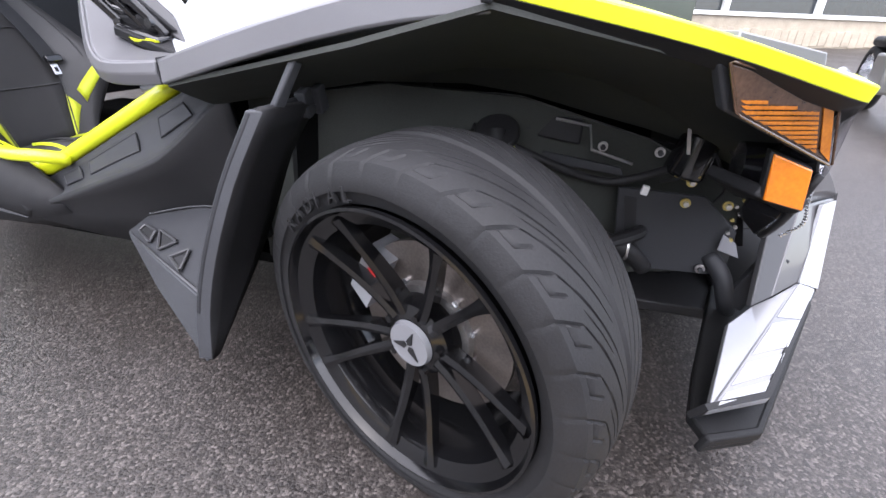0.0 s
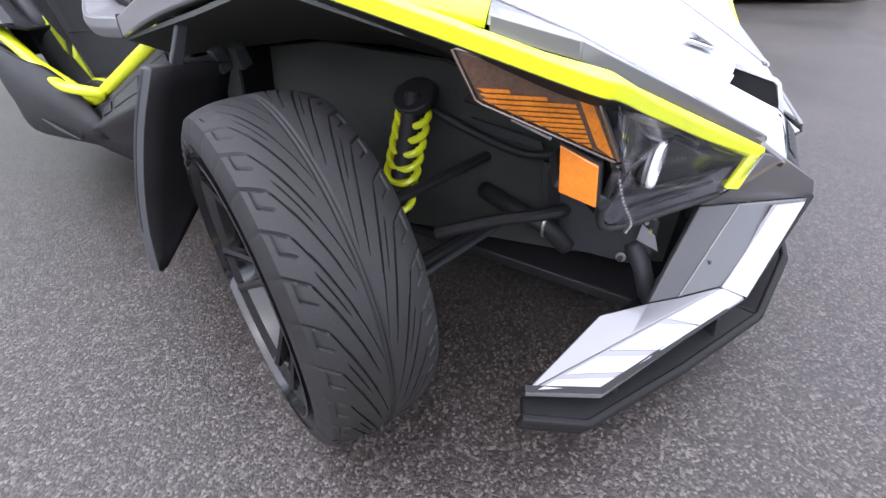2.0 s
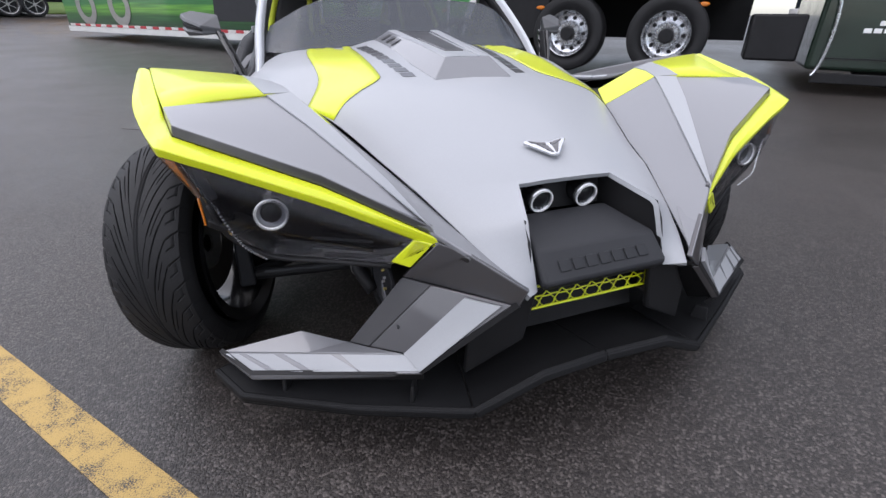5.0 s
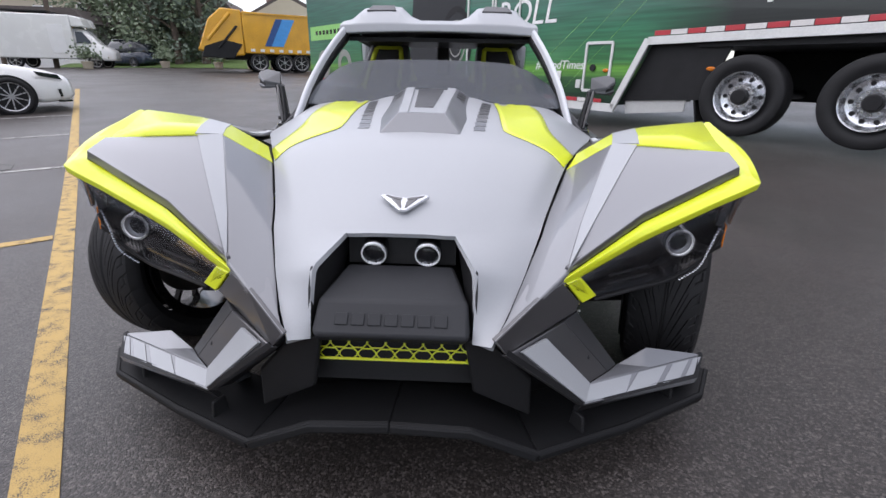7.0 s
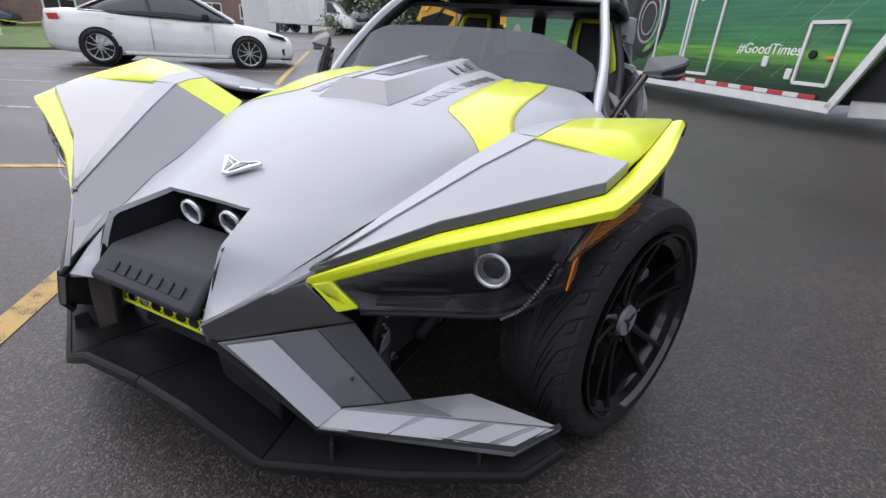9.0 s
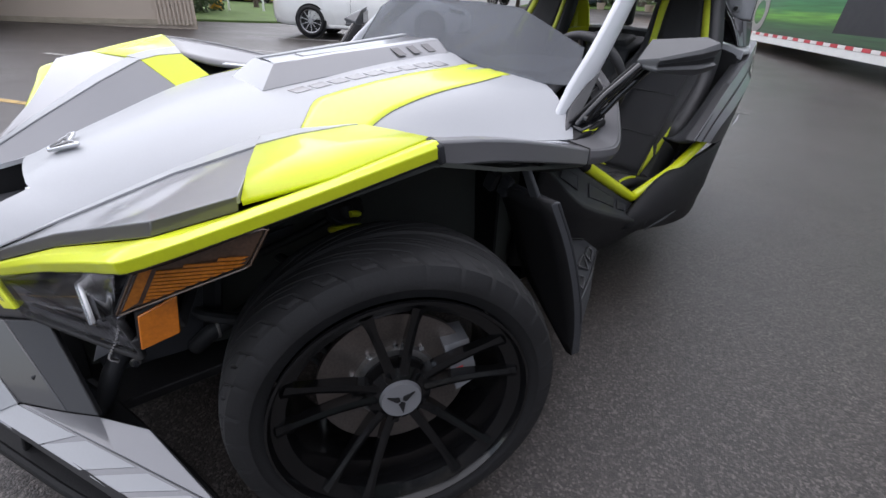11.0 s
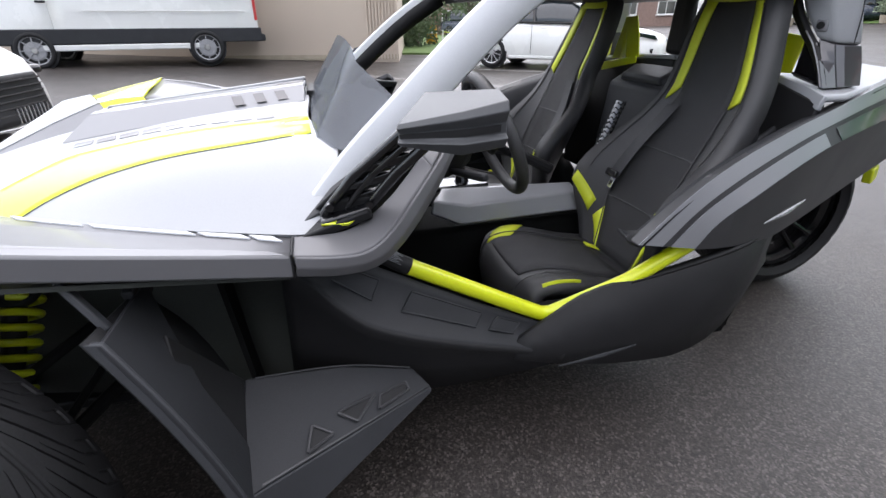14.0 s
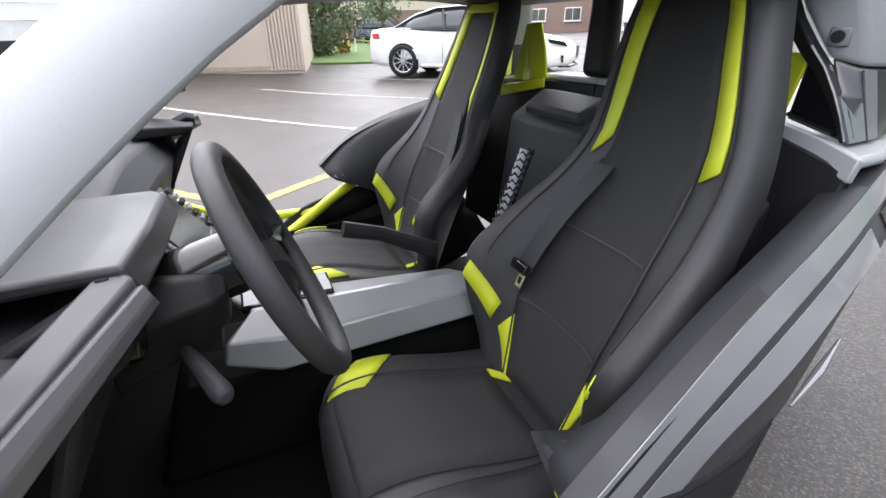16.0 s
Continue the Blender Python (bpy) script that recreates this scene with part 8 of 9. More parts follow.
def cargo_van(m, label, name="cargo_van"):
    c = empty(name, (0, 0, 0), label, "van")
    c.matrix_world = m
    st = [(-2.75, 0.62, 2.50, 0.92, 0.84), (-2.70, 0.50, 2.56, 0.98, 0.86), (-1.0, 0.48, 2.60, 1.0, 0.88), (1.0, 0.48, 2.58, 1.0, 0.88), (1.30, 0.48, 2.50, 1.0, 0.86)]
    part("cargo_body", body_loft(st), CARWHITE, c, "white cargo body", smooth=True)
    cab = [(1.28, 0.48, 2.48, 1.0, 0.85), (1.6, 0.46, 2.36, 1.0, 0.82), (2.1, 0.45, 1.80, 0.98, 0.80), (2.45, 0.45, 1.35, 0.96, 0.84), (2.9, 0.44, 1.15, 0.92, 0.78), (3.15, 0.46, 0.95, 0.80, 0.70)]
    part("cab", body_loft(cab), CARWHITE, c, "white cab", smooth=True)
    for s in (1, -1):
        part("lower_cladding", box((5.7, 0.05, 0.30), (0.05, s * 1.01, 0.62)), DARK, c, "dark grey cladding", bevel=0.02)
        part("sill_step", box((3.0, 0.06, 0.12), (0.1, s * 1.01, 0.40)), CARWHITE, c, "white sill", bevel=0.02)
        part("cab_window", sheet([(1.32, s * 0.965, 1.45), (2.28, s * 0.945, 1.42), (1.85, s * 0.90, 2.02), (1.36, s * 0.915, 2.08)], [(0, 1, 2, 3)], (0, s, 0.2), 0.02), CARGLASS, c, "dark cab window", bevel=0.01)
        part("door_handle", box((0.18, 0.03, 0.04), (1.38, s * 1.045, 1.28)), BLACK, c, bevel=0.008)
        part("body_crease", box((3.2, 0.02, 0.02), (-0.9, s * 1.04, 1.42)), CARWHITE, c, bevel=0.008)
        part("body_crease", box((3.2, 0.02, 0.02), (-0.9, s * 1.045, 1.12)), CARWHITE, c, bevel=0.008)
        part("tail_lamp", box((0.06, 0.06, 0.75), (-2.72, s * 0.97, 1.30)), RED, c, "red tail lamp", bevel=0.01)
        part("headlamp", box((0.30, 0.06, 0.22), (2.85, s * 0.90, 1.02), (0, 0, -14 * s)), STEEL, c, "headlamp", bevel=0.02)
    part("screen", sheet([(1.62, -0.78, 2.28), (1.62, 0.78, 2.28), (2.42, 0.80, 1.42), (2.42, -0.80, 1.42)], [(0, 1, 2, 3)], (1, 0, 0.6), 0.05), CARGLASS, c, "dark windscreen", bevel=0.01)
    part("rear_bumper", box((0.16, 1.9, 0.16), (-2.80, 0, 0.55)), DARK, c, "dark rear bumper", bevel=0.03)
    for x in (-1.55, 1.75):
        arch(c, x, 0.36, 1.0)
        for s in (1, -1):
            w_ = car_wheel(c, x, s * 0.955, 0.36, 0.24, RIMSTEEL, 8)
            part("rim_disc", disc(0.20, 0.02, (0.075, 0, 0), (0, 90, 0), 0.17), RIMSTEEL, w_, "grey steel rim disc", bevel=0.006)
            part("hub_cap", disc(0.07, 0.04, (0.10, 0, 0), (0, 90, 0), 0.05), STEEL, w_)
    return c


cargo_van(ground_pose(-12.0, -3.45, math.degrees(math.atan2(-3.25, 0.5))), "white high-roof cargo van with dark grey cladding")
cargo_van(ground_pose(-38.5, 18.5, 60), "white cargo van far across the lot")

# crossover, only its front seen
sx_ = empty("parked_crossover", (0, 0, 0), "white crossover with a black mesh grille", "car")
sx_.matrix_world = ground_pose(-3.62, -4.10, 85)
part("body", body_loft([(-2.2, 0.4, 1.0, 0.85, 0.8), (-1.0, 0.25, 1.05, 0.92, 0.86), (0.6, 0.25, 1.02, 0.93, 0.86), (1.2, 0.24, 0.96, 0.92, 0.84), (1.8, 0.20, 0.84, 0.88, 0.78), (2.0, 0.17, 0.74, 0.78, 0.70), (2.08, 0.18, 0.66, 0.68, 0.62)]), CARWHITE, sx_, "white body", smooth=True)
part("cabin", body_loft([(-1.9, 1.0, 1.1, 0.7, 0.66), (-1.3, 1.0, 1.5, 0.78, 0.62), (-0.2, 1.0, 1.55, 0.8, 0.62), (0.8, 1.0, 1.1, 0.76, 0.66)]), CARGLASS, sx_, "dark cabin glass", smooth=True)
part("grille", box((0.10, 1.22, 0.44), (2.07, 0, 0.42), (0, -8, 0)), BLACK, sx_, "black grille", bevel=0.06, segs=4)
part("hood_mesh", sheet([(1.45, -0.35, 0.925), (1.80, -0.45, 0.862), (1.80, 0.45, 0.862), (1.45, 0.35, 0.925)], [(0, 1, 2, 3)], (0.2, 0, 1), 0.012), BLACK, sx_, "black mesh in the hood")
for k in range(7):
    part("grille_slat", box((0.03, 1.08, 0.012), (2.125, 0, 0.25 + 0.055 * k)), GLOSS, sx_)
for k in range(9):
    part("grille_fin", box((0.03, 0.012, 0.14), (2.13, 0.06 + 0.055 * k, 0.28)), RIMGREY, sx_)
part("chin_trim", tube([(2.06, -0.6, 0.20), (2.13, 0, 0.185), (2.06, 0.6, 0.20)], 0.014, 8), STEEL, sx_, "bright chin trim")
for s in (1, -1):
    part("headlamp", box((0.20, 0.24, 0.08), (1.95, s * 0.66, 0.64), (0, 0, -30 * s)), GLOSS, sx_, "headlamp", bevel=0.03)
    for x in (-1.3, 1.35):
        car_wheel(sx_, x, s * 0.85, 0.34, 0.22, RIMGREY, 8)


# yellow refuse truck
ORANGE = material("orange_yellow_paint", (0.62, 0.32, 0.02), 0.4, 0, 0.2, 1.5, 0.18, 30)
BLUE = material("blue_print", (0.06, 0.28, 0.62), 0.4)
NAVY = material("navy_print", (0.02, 0.07, 0.22), 0.4)
rt = empty("refuse_truck", (0, 0, 0), "orange refuse truck with a blue slanted mark", "truck")
rt.matrix_world = pose(-10.1, 27.9, rise(-10.1, 27.9) - 0.02, 0, 0, 29)
part("hopper_body", prism([(-2.6, 0.95), (2.35, 0.95), (2.30, 2.95), (-2.6, 3.05)], 2.4, pose(0, 0, 0, 90, 0, 0)), ORANGE, rt, "orange body", bevel=0.06)
part("tail_hopper", prism([(-4.9, 1.1), (-3.9, 0.75), (-2.62, 0.85), (-2.62, 3.1), (-3.6, 3.15), (-4.25, 2.6)], 2.4, pose(0, 0, 0, 90, 0, 0)), ORANGE, rt, "orange tail hopper", bevel=0.06)
part("hopper_mouth", prism([(-4.75, 0.75), (-3.2, 0.7), (-2.7, 1.4), (-3.6, 1.6), (-4.6, 1.25)], 2.46, pose(0, 0, 0, 90, 0, 0)), BLACK, rt, "dark hopper mouth")
part("ram_arm", tube([(-4.4, -1.24, 1.6), (-3.2, -1.24, 2.9)], 0.09, 8), ORANGE, rt, "orange ram arm")
part("ram_arm", tube([(-3.9, -1.26, 1.2), (-2.9, -1.26, 2.3)], 0.06, 8), BLACK, rt)
part("blue_mark", prism([(-1.25, 1.35), (-0.55, 1.35), (0.15, 2.75), (-0.55, 2.75)], 0.02, Matrix.Translation((0, -1.215, 0)) @ pose(0, 0, 0, 90, 0, 0)), BLUE, rt, "blue slanted mark")
part("navy_mark", prism([(-1.55, 1.35), (-1.2, 1.35), (-0.5, 2.75), (-0.85, 2.75)], 0.02, Matrix.Translation((0, -1.218, 0)) @ pose(0, 0, 0, 90, 0, 0)), NAVY, rt, "navy slanted mark")
for k in range(9):
    part("side_rib", box((0.22, 0.05, 0.14), (-2.2 + 0.5 * k, -1.22, 1.12)), CREAM, rt)
part("body_rim", box((4.9, 0.06, 0.09), (-0.1, -1.22, 2.96)), ORANGE, rt)
part("chassis", box((7.6, 0.9, 0.3), (0.2, 0, 0.78)), BLACK, rt, "black chassis")
part("gear_box", box((0.5, 1.9, 1.7), (2.75, 0, 1.65)), BLACK, rt, "dark gear behind the cab", bevel=0.05)
part("cab", prism([(3.15, 0.55), (4.75, 0.55), (4.72, 1.35), (4.45, 2.05), (3.15, 2.08)], 2.3, pose(0, 0, 0, 90, 0, 0)), ORANGE, rt, "orange cab", bevel=0.06)
part("cab_window", prism([(3.45, 1.35), (4.0, 1.35), (3.98, 1.92), (3.45, 1.95)], 2.34, pose(0, 0, 0, 90, 0, 0)), CARGLASS, rt, "dark cab window")
part("cab_window", prism([(4.1, 1.35), (4.6, 1.35), (4.42, 1.92), (4.1, 1.92)], 2.34, pose(0, 0, 0, 90, 0, 0)), CARGLASS, rt, "dark cab window")
part("cab_rails", tube([(3.2, -0.9, 2.1), (3.4, -0.9, 2.45), (4.0, -0.9, 2.45), (4.2, -0.9, 2.1)], 0.04, 6), CREAM, rt, "roof rails")
part("beacon", disc(0.12, 0.2, (3.7, 0, 2.2)), AMBER, rt, "amber beacon")
for x in (-1.9, -0.55, 0.4, 3.0):
    for s in (1, -1):
        car_wheel(rt, x, s * 1.0, 0.50, 0.30, STEEL, 6)

# white box van across the lot
bv = empty("box_van", (0, 0, 0), "white box van parked by the kerb", "van")
bv.matrix_world = ground_pose(-23.4, 27.0, 20)
part("box_body", box((4.0, 2.2, 2.3), (-0.9, 0, 1.65)), CARWHITE, bv, "white box", bevel=0.06)
part("box_nose", prism([(1.1, 2.2), (1.75, 2.2), (1.6, 2.7), (1.1, 2.8)], 2.1, pose(0, 0, 0, 90, 0, 0)), CARWHITE, bv, bevel=0.06)
part("cab", body_loft([(1.05, 0.45, 2.15, 0.98, 0.85), (1.5, 0.45, 2.1, 0.98, 0.8), (2.1, 0.45, 1.35, 0.96, 0.8), (2.75, 0.45, 1.05, 0.9, 0.74)]), CARWHITE, bv, "white cab", smooth=True)
part("cab_window", sheet([(1.2, -0.98, 1.35), (1.95, -0.95, 1.35), (1.55, -0.88, 1.95), (1.2, -0.90, 1.98)], [(0, 1, 2, 3)], (0, -1, 0), 0.03), CARGLASS, bv, "dark window")
part("side_door", box((0.75, 0.02, 1.5), (0.35, -1.11, 1.55)), CREAM, bv, bevel=0.01)
part("rack", box((2.4, 1.8, 0.06), (-1.1, 0, 2.95)), BLACK, bv, "roof rack")
for x in (-1.9, 1.95):
    for s in (1, -1):
        car_wheel(bv, x, s * 0.95, 0.38, 0.24, STEEL, 6)


def small_car(m, paint, label, tall=1.0):
    c = empty("distant_car", (0, 0, 0), label, "car")
    c.matrix_world = m
    part("body", body_loft([(-2.2, 0.4, 0.9, 0.75, 0.7), (-1.9, 0.25, 1.0, 0.86, 0.8), (0.6, 0.22, 0.98, 0.9, 0.84), (1.6, 0.24, 0.85, 0.86, 0.76), (2.1, 0.35, 0.65, 0.7, 0.6)]), paint, c, "painted body", smooth=True)
    part("cabin", body_loft([(-2.0, 0.95, 1.3 * tall, 0.7, 0.6), (-1.2, 0.95, 1.55 * tall, 0.78, 0.62), (0.2, 0.95, 1.55 * tall, 0.8, 0.62), (1.2, 0.93, 1.0, 0.76, 0.66)]), CARGLASS, c, "dark glass", smooth=True)
    part("roof", box((1.6, 1.25, 0.05), (-0.6, 0, 1.56 * tall)), paint, c, "roof", bevel=0.02)
    for x in (-1.35, 1.35):
        for s in (1, -1):
            car_wheel(c, x, s * 0.82, 0.33, 0.22, STEEL, 6)
    return c


DARKBLUE = material("dark_blue_paint", (0.02, 0.03, 0.05), 0.25, 0, 0.6)
small_car(ground_pose(-23.0, 31.8, 175), DARKBLUE, "dark pickup-sized car by the trees", 1.1)
small_car(ground_pose(-33.0, 11.5, 40), DARKBLUE, "black minivan at the lot's edge", 1.1)

# motorcycle near the roadster's far side
mb = empty("motorcycle", (0, 0, 0), "grey motorcycle with bright alloy wheels", "motorcycle")
mb.matrix_world = ground_pose(3.9, -2.95, 168)
for x, r in ((-0.72, 0.33), (0.76, 0.33)):
    t = part("wheel", ring([(-0.08, r * 0.72), (-0.075, r * 0.93), (-0.03, r), (0.03, r), (0.075, r * 0.93), (0.08, r * 0.72)], 48), RUBBER, mb, "black tyre on an alloy rim", smooth=True)
    t.matrix_basis = Matrix.Translation((x, 0, r)) @ pose(0, 0, 0, 0, 0, 90)
    part("rim", ring([(-0.07, r * 0.74), (0.07, r * 0.74), (0.07, r * 0.64), (-0.07, r * 0.64)], 48), ALLOY, t, "bright rim")
    for k in range(5):
        part("spoke", box((0.05, 0.03, r * 0.62), (0, 0, r * 0.34)), ALLOY, t).matrix_basis = pose(0, 0, 0, 72 * k, 0, 0)
part("tank", body_loft([(-0.1, 0.62, 0.78, 0.10, 0.08), (0.1, 0.60, 0.86, 0.16, 0.12), (0.4, 0.62, 0.88, 0.14, 0.10), (0.5, 0.66, 0.8, 0.08, 0.06)]), RIMGREY, mb, "grey tank", smooth=True)
part("engine", box((0.42, 0.34, 0.34), (0.05, 0, 0.42)), STEEL, mb, "bare engine", bevel=0.03)
part("saddle", box((0.6, 0.24, 0.10), (-0.4, 0, 0.68)), BLACK, mb, "black saddle", bevel=0.04)
part("fork", tube([(0.76, 0.11, 0.33), (0.55, 0.11, 0.95)], 0.022, 8), ALLOY, mb)
part("fork", tube([(0.76, -0.11, 0.33), (0.55, -0.11, 0.95)], 0.022, 8), ALLOY, mb)
part("handlebar", tube([(0.42, -0.38, 1.0), (0.54, 0, 0.98), (0.42, 0.38, 1.0)], 0.014, 8), BLACK, mb)
part("exhaust", tube([(0.1, -0.2, 0.3), (-0.4, -0.22, 0.3), (-0.95, -0.22, 0.36)], 0.05, 10), ALLOY, mb, "bright exhaust")
# ---- buildings and greenery round the lot ----
def leaf_material(name, c):
    return material(name, c, 0.6, 0, 0, 3, 0.35, 40)


LEAF = leaf_material("dark_leaves", (0.11, 0.145, 0.085))
LEAF2 = leaf_material("grey_green_leaves", (0.14, 0.18, 0.11))
PINE = leaf_material("conifer_needles", (0.085, 0.115, 0.082))
BARK = material("bark", (0.09, 0.07, 0.055), 0.9, 0, 0, 8, 0.3, 60, 0.5)
GRASS = material("mown_grass", (0.10, 0.16, 0.045), 0.9, 0, 0, 2, 0.3, 60, 0.5)
BEIGE = material("beige_stucco", (0.50, 0.42, 0.345), 0.85, 0, 0, 0.6, 0.06, 60, 0.3)
SIDING = material("cream_siding", (0.52, 0.46, 0.36), 0.7, 0, 0, 1, 0.08, 40, 0.2)
BRICK = material("brown_brick", (0.22, 0.15, 0.125), 0.85, 0, 0, 5, 0.25, 30, 0.4)
ROOFM = material("dark_shingles", (0.10, 0.085, 0.08), 0.9, 0, 0, 4, 0.25, 30, 0.4)
STONE = material("sandstone", (0.36, 0.31, 0.24), 0.85, 0, 0, 4, 0.2, 40, 0.4)


def tree(x, y, h, r, mat, trunk=0.25, base=0.28, label="leafy green tree by the lot", seed=1, conifer=False):
    rnd = random.Random(seed)
    z0 = rise(x, y)
    t = empty("tree", (x, y, z0), label, "tree", "trees round the lot")
    bm = tube([(0, 0, -0.1), (0.04 * h / 5, 0, h * 0.3), (0, 0.03, h * 0.62), (0.02, 0, h * 0.9)], [trunk, trunk * 0.75, trunk * 0.45, trunk * 0.12], 9)
    for k in range(7):
        a, f = rnd.uniform(0, 6.28), rnd.uniform(0.3, 0.75)
        tube([(0, 0, h * f), (math.cos(a) * r * 0.35, math.sin(a) * r * 0.35, h * f + r * 0.25), (math.cos(a) * r * 0.7, math.sin(a) * r * 0.7, h * f + r * 0.35)], [trunk * 0.35, trunk * 0.2, trunk * 0.06], 6, bm)
    part("trunk", bm, BARK, t, "brown trunk with limbs")
    verts, faces = [], []
    clumps = []
    for k in range(34):
        f = rnd.uniform(base, 1.0)
        wide = (1.05 - f) * 1.15 if conifer else math.sin(math.pi * min(1, (f - base + 0.12) / (1.12 - base))) ** 0.7
        a, q = rnd.uniform(0, 6.28), rnd.uniform(0.2, 1) ** 0.6
        clumps.append((math.cos(a) * q * r * wide, math.sin(a) * q * r * wide, h * f, r * rnd.uniform(0.22, 0.42)))
    for cx, cy, cz, cr in clumps:
        for k in range(75):
            d = Vector((rnd.gauss(0, 1), rnd.gauss(0, 1), rnd.gauss(0, 0.8))).normalized() * cr * rnd.uniform(0.45, 1.08)
            p = Vector((cx, cy, cz)) + d
            s = rnd.uniform(0.05, 0.11) * max(1, h / 5)
            u = Vector((rnd.uniform(-1, 1), rnd.uniform(-1, 1), rnd.uniform(-1, 1))).normalized()
            v = u.orthogonal().normalized()
            i = len(verts)
            verts += [p - u * s, p + v * s * 0.6, p + u * s, p - v * s * 0.6]
            faces.append((i, i + 1, i + 2, i + 3))
    me = bpy.data.meshes.new("crown")
    me.from_pydata([tuple(v) for v in verts], [], faces)
    me.materials.append(mat)
    crown = new("crown", me)
    crown.parent = t
    crown["label"] = "leafy crown"
    return t


def window(parent, m, w, h, mat=None):
    """A window in local x and z of m: frame, pane and sill."""
    f = part("window", box((w, 0.06, h)), CREAM, parent, "white framed window", bevel=0.01)
    f.matrix_basis = m
    part("pane", box((w * 0.42, 0.03, h * 0.84), (-w * 0.23, -0.03, 0)), CARGLASS, f)
    part("pane", box((w * 0.42, 0.03, h * 0.84), (w * 0.23, -0.03, 0)), CARGLASS, f)
    part("sill", box((w * 1.08, 0.14, 0.06), (0, -0.05, -h / 2 - 0.03)), CREAM, f)
    return f


def house(name, x, y, rz, w, d, h, upper, lower, split, windows, label, roof_h=1.6, z0=None, gable=True):
    """A two-tone house whose front looks along -y before the turn."""
    z0 = rise(x, y) if z0 is None else z0
    b = empty(name, (x, y, z0), label, "building", rz=rz)
    part("lower_wall", box((w, d, split + 0.6), (0, d / 2, split / 2 - 0.3)), lower, b, "brick lower wall")
    part("upper_wall", box((w + 0.06, d + 0.06, h - split), (0, d / 2, split + (h - split) / 2)), upper, b, "upper wall")
    if gable:
        g = [(-w / 2 - 0.4, h), (w / 2 + 0.4, h), (0, h + roof_h)]
        part("roof", prism(g, d + 0.8, Matrix.Translation((0, d / 2, 0)) @ pose(0, 0, 0, 90, 0, 0)), ROOFM, b, "shingled gable roof")
        part("gable_wall", prism([(-w / 2, h - 0.02), (w / 2, h - 0.02), (0, h + roof_h - 0.25)], 0.1, Matrix.Translation((0, -0.38, 0)) @ pose(0, 0, 0, 90, 0, 0)), upper, b, "gable wall")
    else:
        part("roof", prism([(-w / 2 - 0.5, h), (w / 2 + 0.5, h), (w / 2 - 0.5, h + roof_h), (-w / 2 + 0.5, h + roof_h)], d + 0.8, Matrix.Translation((0, d / 2, 0)) @ pose(0, 0, 0, 90, 0, 0)), ROOFM, b, "low dark roof")
    for wx, wz, ww, wh in windows:
        window(b, Matrix.Translation((wx, -0.05, wz)), ww, wh)
    return b


# houses behind the refuse truck
hs = house("house", -13.6, 38.2, 3, 10.0, 7.0, 2.1, SIDING, BRICK, 1.6, [(0.65, 0.95, 1.1, 0.6), (-3.6, 0.95, 0.9, 0.6), (3.2, 0.95, 1.1, 0.6)], "cream two-storey house with a brick lower wall", 2.7, 1.62)
for wx in (-1.1, 1.2):
    window(hs, Matrix.Translation((wx, -0.46, 2.95)), 0.75, 0.6)
part("front_door", box((0.55, 0.08, 1.2), (-1.5, -0.05, 0.6)), CREAM, hs, "white front door", bevel=0.01)
part("chimney", box((0.45, 0.45, 1.3), (-2.1, 2.5, 4.0)), BRICK, hs, "brick chimney")
house("storage_building", -30.5, 32.0, 12, 9.0, 5.0, 3.0, CREAM, CREAM, 1.6, [(2.2, 3.6, 1.2, 0.8)], "white low building with a dark roof", 0.9, 0.7, False)
house("storage_house", -32.0, 37.0, 12, 9.0, 5.0, 5.2, SIDING, CREAM, 3.2, [(3.0, 4.3, 1.6, 1.0)], "pale house with a dark roof", 1.2, 0.7, False)
# brick apartments beyond the sedan
wins = [(x, z, 1.9, 1.3) for x in (-9.2, -5.6, -1.5, 2.2, 6.4, 9.8) for z in (1.7, 4.6)]
house("apartment_building", -42.5, 36.0, 26, 24.0, 9.0, 7.4, BRICK, BRICK, 3.0, wins, "brown brick apartment building with white windows", 1.4, 0.6, False)
house("town_house", -33.5, 13.5, 66, 13.0, 8.0, 4.6, SIDING, BRICK, 2.2, [(-4.5, 3.5, 1.3, 1.1), (-2.6, 3.5, 1.3, 1.1), (1.5, 3.5, 1.3, 1.1), (4.4, 3.5, 1.3, 1.1), (-3.2, 1.2, 1.6, 1.1), (2.4, 1.2, 1.6, 1.1)], "two-tone house with a brick ground floor", 1.5, 0.1, False)
house("far_house", -24.5, 38.5, 25, 7.0, 6.0, 4.6, CREAM, BRICK, 1.8, [(0, 3.4, 1.4, 1.0)], "pale gabled house among trees", 1.8, 1.0)
house("corner_house", -21.5, 37.5, 12, 7.0, 6.0, 3.8, SIDING, BRICK, 1.8, [(2.0, 1.4, 1.4, 1.0), (-1.5, 1.4, 1.4, 1.0)], "low cream house with a brick base", 1.2, 1.0, False)

# beige windowless building behind the van
wall = empty("beige_building", (-12.7, 3.0, rise(-12.7, 3.0)), "long windowless beige building with a dark fascia", "building", rz=0)
wdir = math.degrees(math.atan2(4.6, 0.9))
wall.matrix_world = pose(-12.75, 3.0, 0.05, 0, 0, wdir)
part("wall", box((24, 9, 3.6), (-12.0, 4.5, 1.5)), BEIGE, wall, "beige stucco wall")
part("fascia", box((24.4, 9.4, 0.7), (-12.0, 4.5, 3.4)), ROOFM, wall, "dark roof fascia", bevel=0.03)
for k in range(10):
    part("corrugation", box((0.045, 0.06, 2.9), (-0.85 + 0.09 * k, -0.02, 1.55)), BEIGE, wall, "corrugated strip")
part("wall_base", box((24.0, 0.03, 0.12), (-12.0, -0.012, 0.16)), STONE, wall)

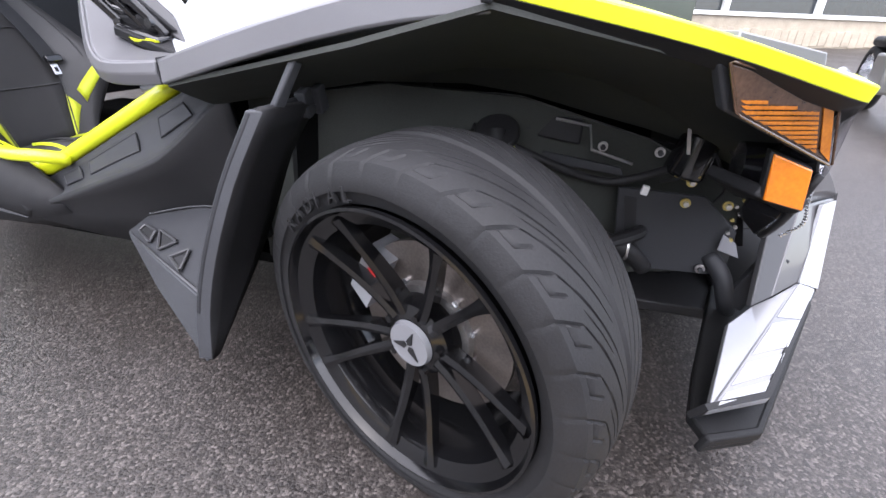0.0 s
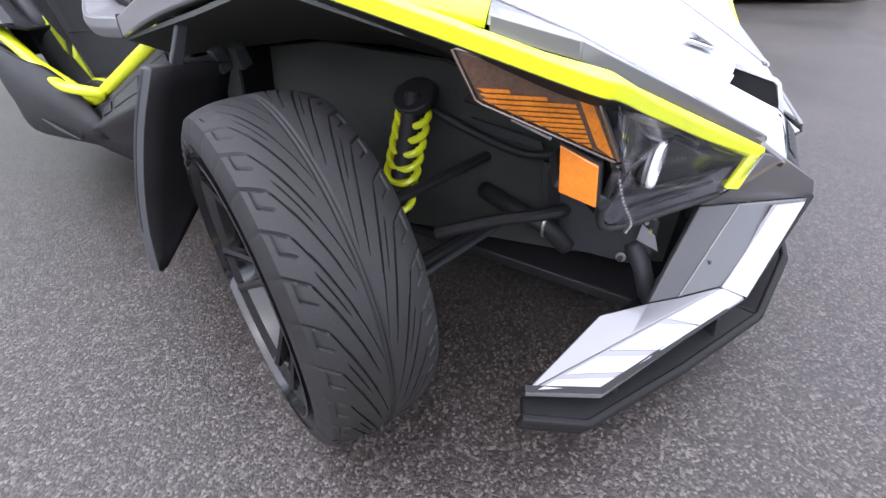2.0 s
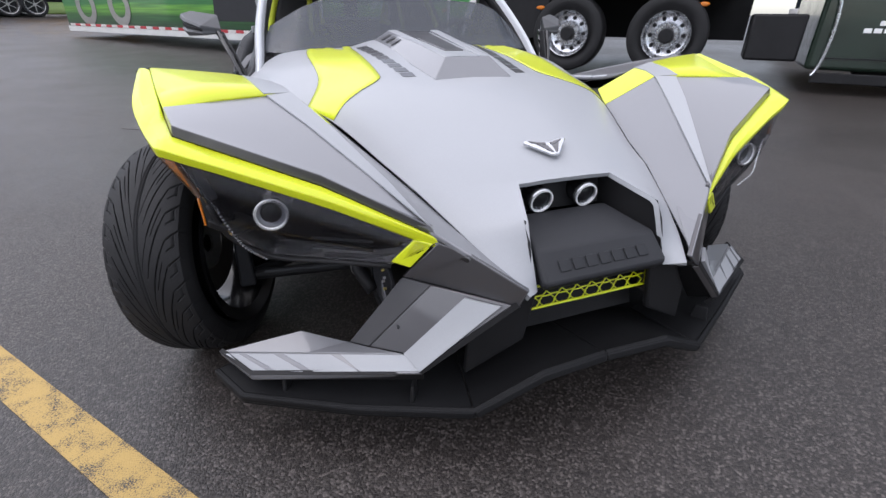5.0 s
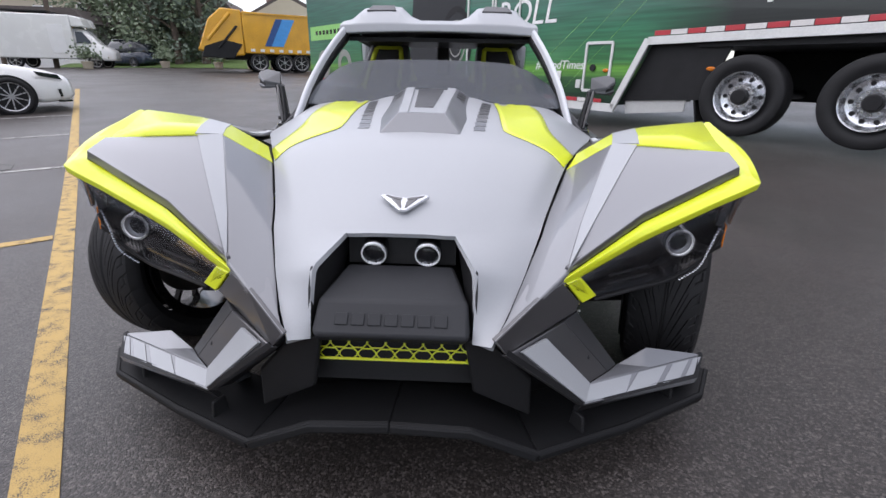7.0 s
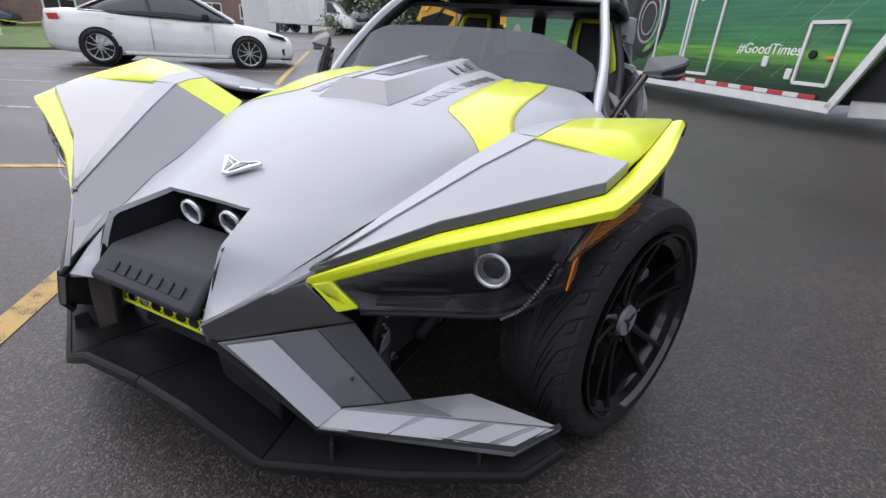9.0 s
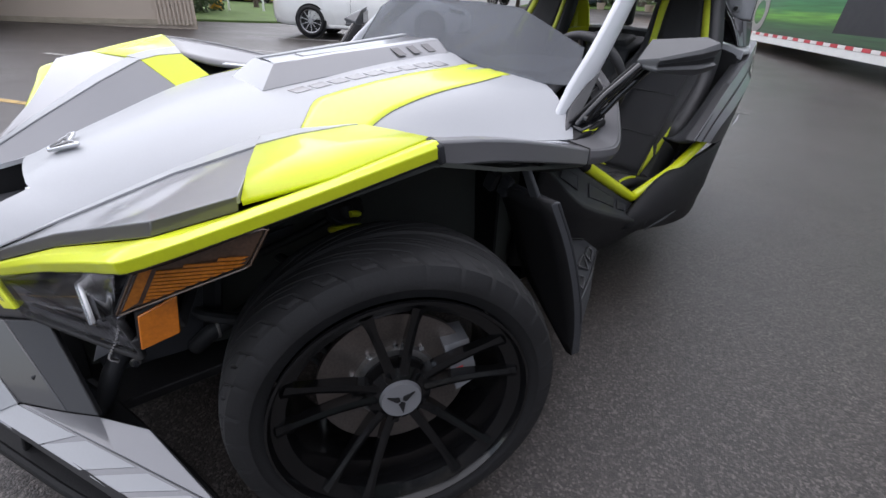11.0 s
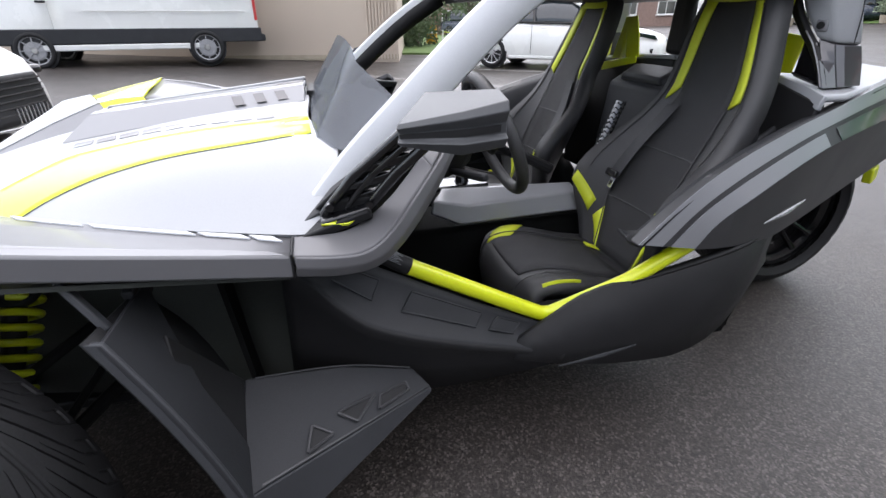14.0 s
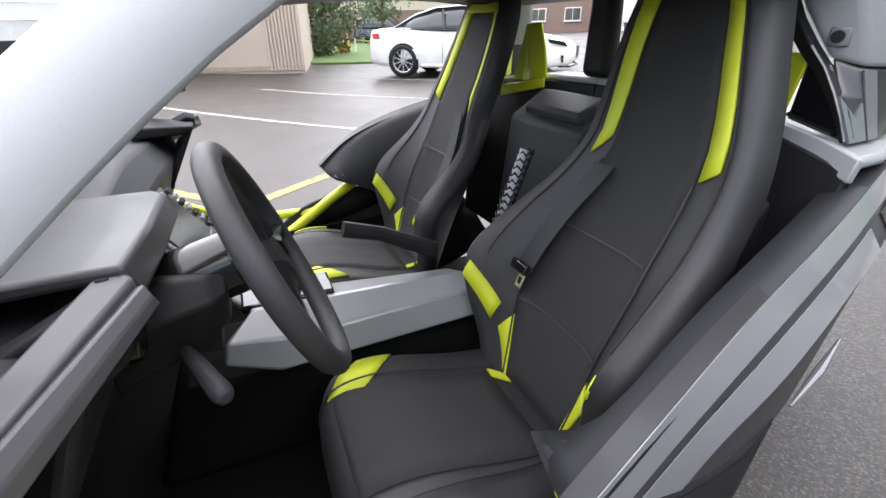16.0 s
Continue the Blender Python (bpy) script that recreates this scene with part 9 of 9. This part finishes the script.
# shop front seen past the fender
shop = empty("shop_front", (14.2, -6.3, rise(14.2, -6.3)), "low shop with dark windows over a sandstone base", "building")
shop.matrix_world = pose(13.9, -6.2, rise(13.9, -6.2) - 0.25, 0, 0, -75)
part("stone_base", box((26, 0.4, 1.0), (0, 0.2, 0.45)), STONE, shop, "sandstone base")
for k in range(60):
    part("stone", box((0.20, 0.03, 0.36), (-6 + 0.205 * k, -0.012, 0.45 + 0.02 * ((k * 7) % 3)), (0, 0, 0), 0.97), STONE, shop, bevel=0.01)
part("window_sill", box((26, 0.5, 0.10), (0, 0.18, 0.98)), CREAM, shop, "white sill", bevel=0.01)
part("glazing", box((26, 0.05, 2.2), (0, 0.25, 2.1)), CARGLASS, shop, "dark shop glass")
for k in range(11):
    part("mullion", box((0.14, 0.16, 2.2), (-12.4 + 2.42 * k, 0.16, 2.1)), CREAM, shop, "white mullion", bevel=0.01)
part("roof_band", box((26.4, 1.2, 0.8), (0, 0.5, 3.6)), CREAM, shop, "pale roof band")

# lawns and plants along the kerb
def lawn(name, pts, label):
    rows = [[(x, y, rise(x, y) + 0.06) for x, y in linear(pts[:2], 12)], [(x, y, rise(x, y) + 0.10) for x, y in linear(pts[2:], 12)]]
    rows = between(rows[0], rows[1], 4)
    return tagged(part(name, loft(rows, (0, 0, 1), 0.06), GRASS), label, "lawn", kind="structure")


bank = [[(x, y, rise(x, y) + 0.05) for x, y in linear([(-27, 30.5), (4, 30.5)], 12)], [(x, 37.6, 1.62) for x in np.linspace(-29, 6, 13)], [(x, 60, 2.2) for x in np.linspace(-34, 10, 13)]]
tagged(part("lawn_1", loft(bank, (0, 0, 1), 0.06), GRASS, smooth=True), "mown lawn rising to the houses", "lawn", kind="structure")
lawn("lawn_2", [(-15.8, 3.6), (-13.5, 11), (-45, -2), (-45, 24)], "mown strip of grass at the lot's edge")
for k, (x, y) in enumerate(((-19.0, 29.8), (-15.5, 29.8), (-13.4, 29.9), (-11.9, 29.9), (-20.9, 25.6))):
    rnd = random.Random(40 + k)
    pl = empty("planter", (x, y, rise(x, y)), "potted flowering plant at the kerb", "plant", "planters along the kerb")
    part("pot", disc(0.22, 0.4, (0, 0, 0.2), (0, 0, 0), 0.3, 16), STONE, pl, "stone pot", bevel=0.02)
    verts, faces = [], []
    for j in range(260):
        p = Vector((rnd.gauss(0, 0.28), rnd.gauss(0, 0.28), 0.55 + abs(rnd.gauss(0, 0.35))))
        u = Vector((rnd.uniform(-1, 1), rnd.uniform(-1, 1), rnd.uniform(-1, 1))).normalized()
        v = u.orthogonal().normalized()
        i = len(verts)
        verts += [p - u * 0.09, p + v * 0.05, p + u * 0.09, p - v * 0.05]
        faces.append((i, i + 1, i + 2, i + 3))
    me = bpy.data.meshes.new("foliage")
    me.from_pydata([tuple(v) for v in verts], [], faces)
    me.materials.append(LEAF2)
    fo = new("foliage", me)
    fo.parent = pl
tree(-19.9, 33.0, 7.5, 2.4, PINE, 0.3, 0.12, "dark conifer beside the house", 3, True)
tree(-18.2, 33.5, 8.0, 2.2, PINE, 0.3, 0.10, "dark conifer behind the lawn", 4, True)
tree(-21.5, 33.5, 9.0, 3.6, LEAF, 0.4, 0.15, seed=5)
tree(-25.5, 35.5, 8.0, 3.2, LEAF, 0.4, 0.15, seed=6)
tree(-21.2, 36.0, 8.5, 3.4, LEAF, 0.4, 0.12, seed=7)
tree(-28.5, 37.0, 8.5, 3.0, LEAF2, 0.4, 0.12, seed=8)
tree(-20.8, 35.5, 7.0, 2.6, LEAF2, 0.35, 0.10, seed=9)
tree(-25.0, 8.9, 3.6, 1.5, LEAF2, 0.14, 0.45, "small green tree on the lawn", 10)
tree(-19.5, 4.1, 3.2, 1.3, LEAF2, 0.16, 0.05, "green bush at the building's corner", 11)
tree(-20.8, 5.1, 4.2, 1.4, LEAF, 0.16, 0.05, "tall green shrub at the building's corner", 12)
tree(-37.5, 4.0, 8.0, 3.4, LEAF2, 0.4, 0.2, seed=15)
# barrier and rope posts on the grass
bar_ = empty("traffic_barrel", (-21.2, 5.9, rise(-21.2, 5.9) + 0.06), "orange plastic barrel on the grass", "barrel")
part("drum", disc(0.28, 0.75, (0, 0, 0.42), (0, 0, 0), 0.22, 20), ORANGE, bar_, "orange drum", bevel=0.03)
part("band", disc(0.265, 0.12, (0, 0, 0.52), (0, 0, 0), 0.255, 20), CREAM, bar_, "white band")
rope = empty("rope_fence", (-21.5, 6.5, rise(-21.5, 6.5)), "low rope fence with white posts", "fence")
for k in range(7):
    part("post", box((0.07, 0.07, 0.6), (0.2 * k, 1.4 * k, 0.35)), CREAM, rope, "white post")
for k in range(6):
    part("rope", tube([(0.2 * k, 1.4 * k, 0.58), (0.2 * k + 0.1, 1.4 * k + 0.7, 0.50), (0.2 * k + 0.2, 1.4 * k + 1.4, 0.58)], 0.02, 6), SEATLIME, rope, "yellow rope")
for x, y in ((-29.0, 29.0), (-23.5, 26.5)):
    pole = empty("utility_pole", (x, y, rise(x, y)), "tall dark wooden utility pole", "pole")
    part("shaft", tube([(0, 0, -0.2), (0.3, 0.1, 4), (0.6, 0.2, 9)], [0.14, 0.12, 0.10], 10), BARK, pole, "dark shaft")
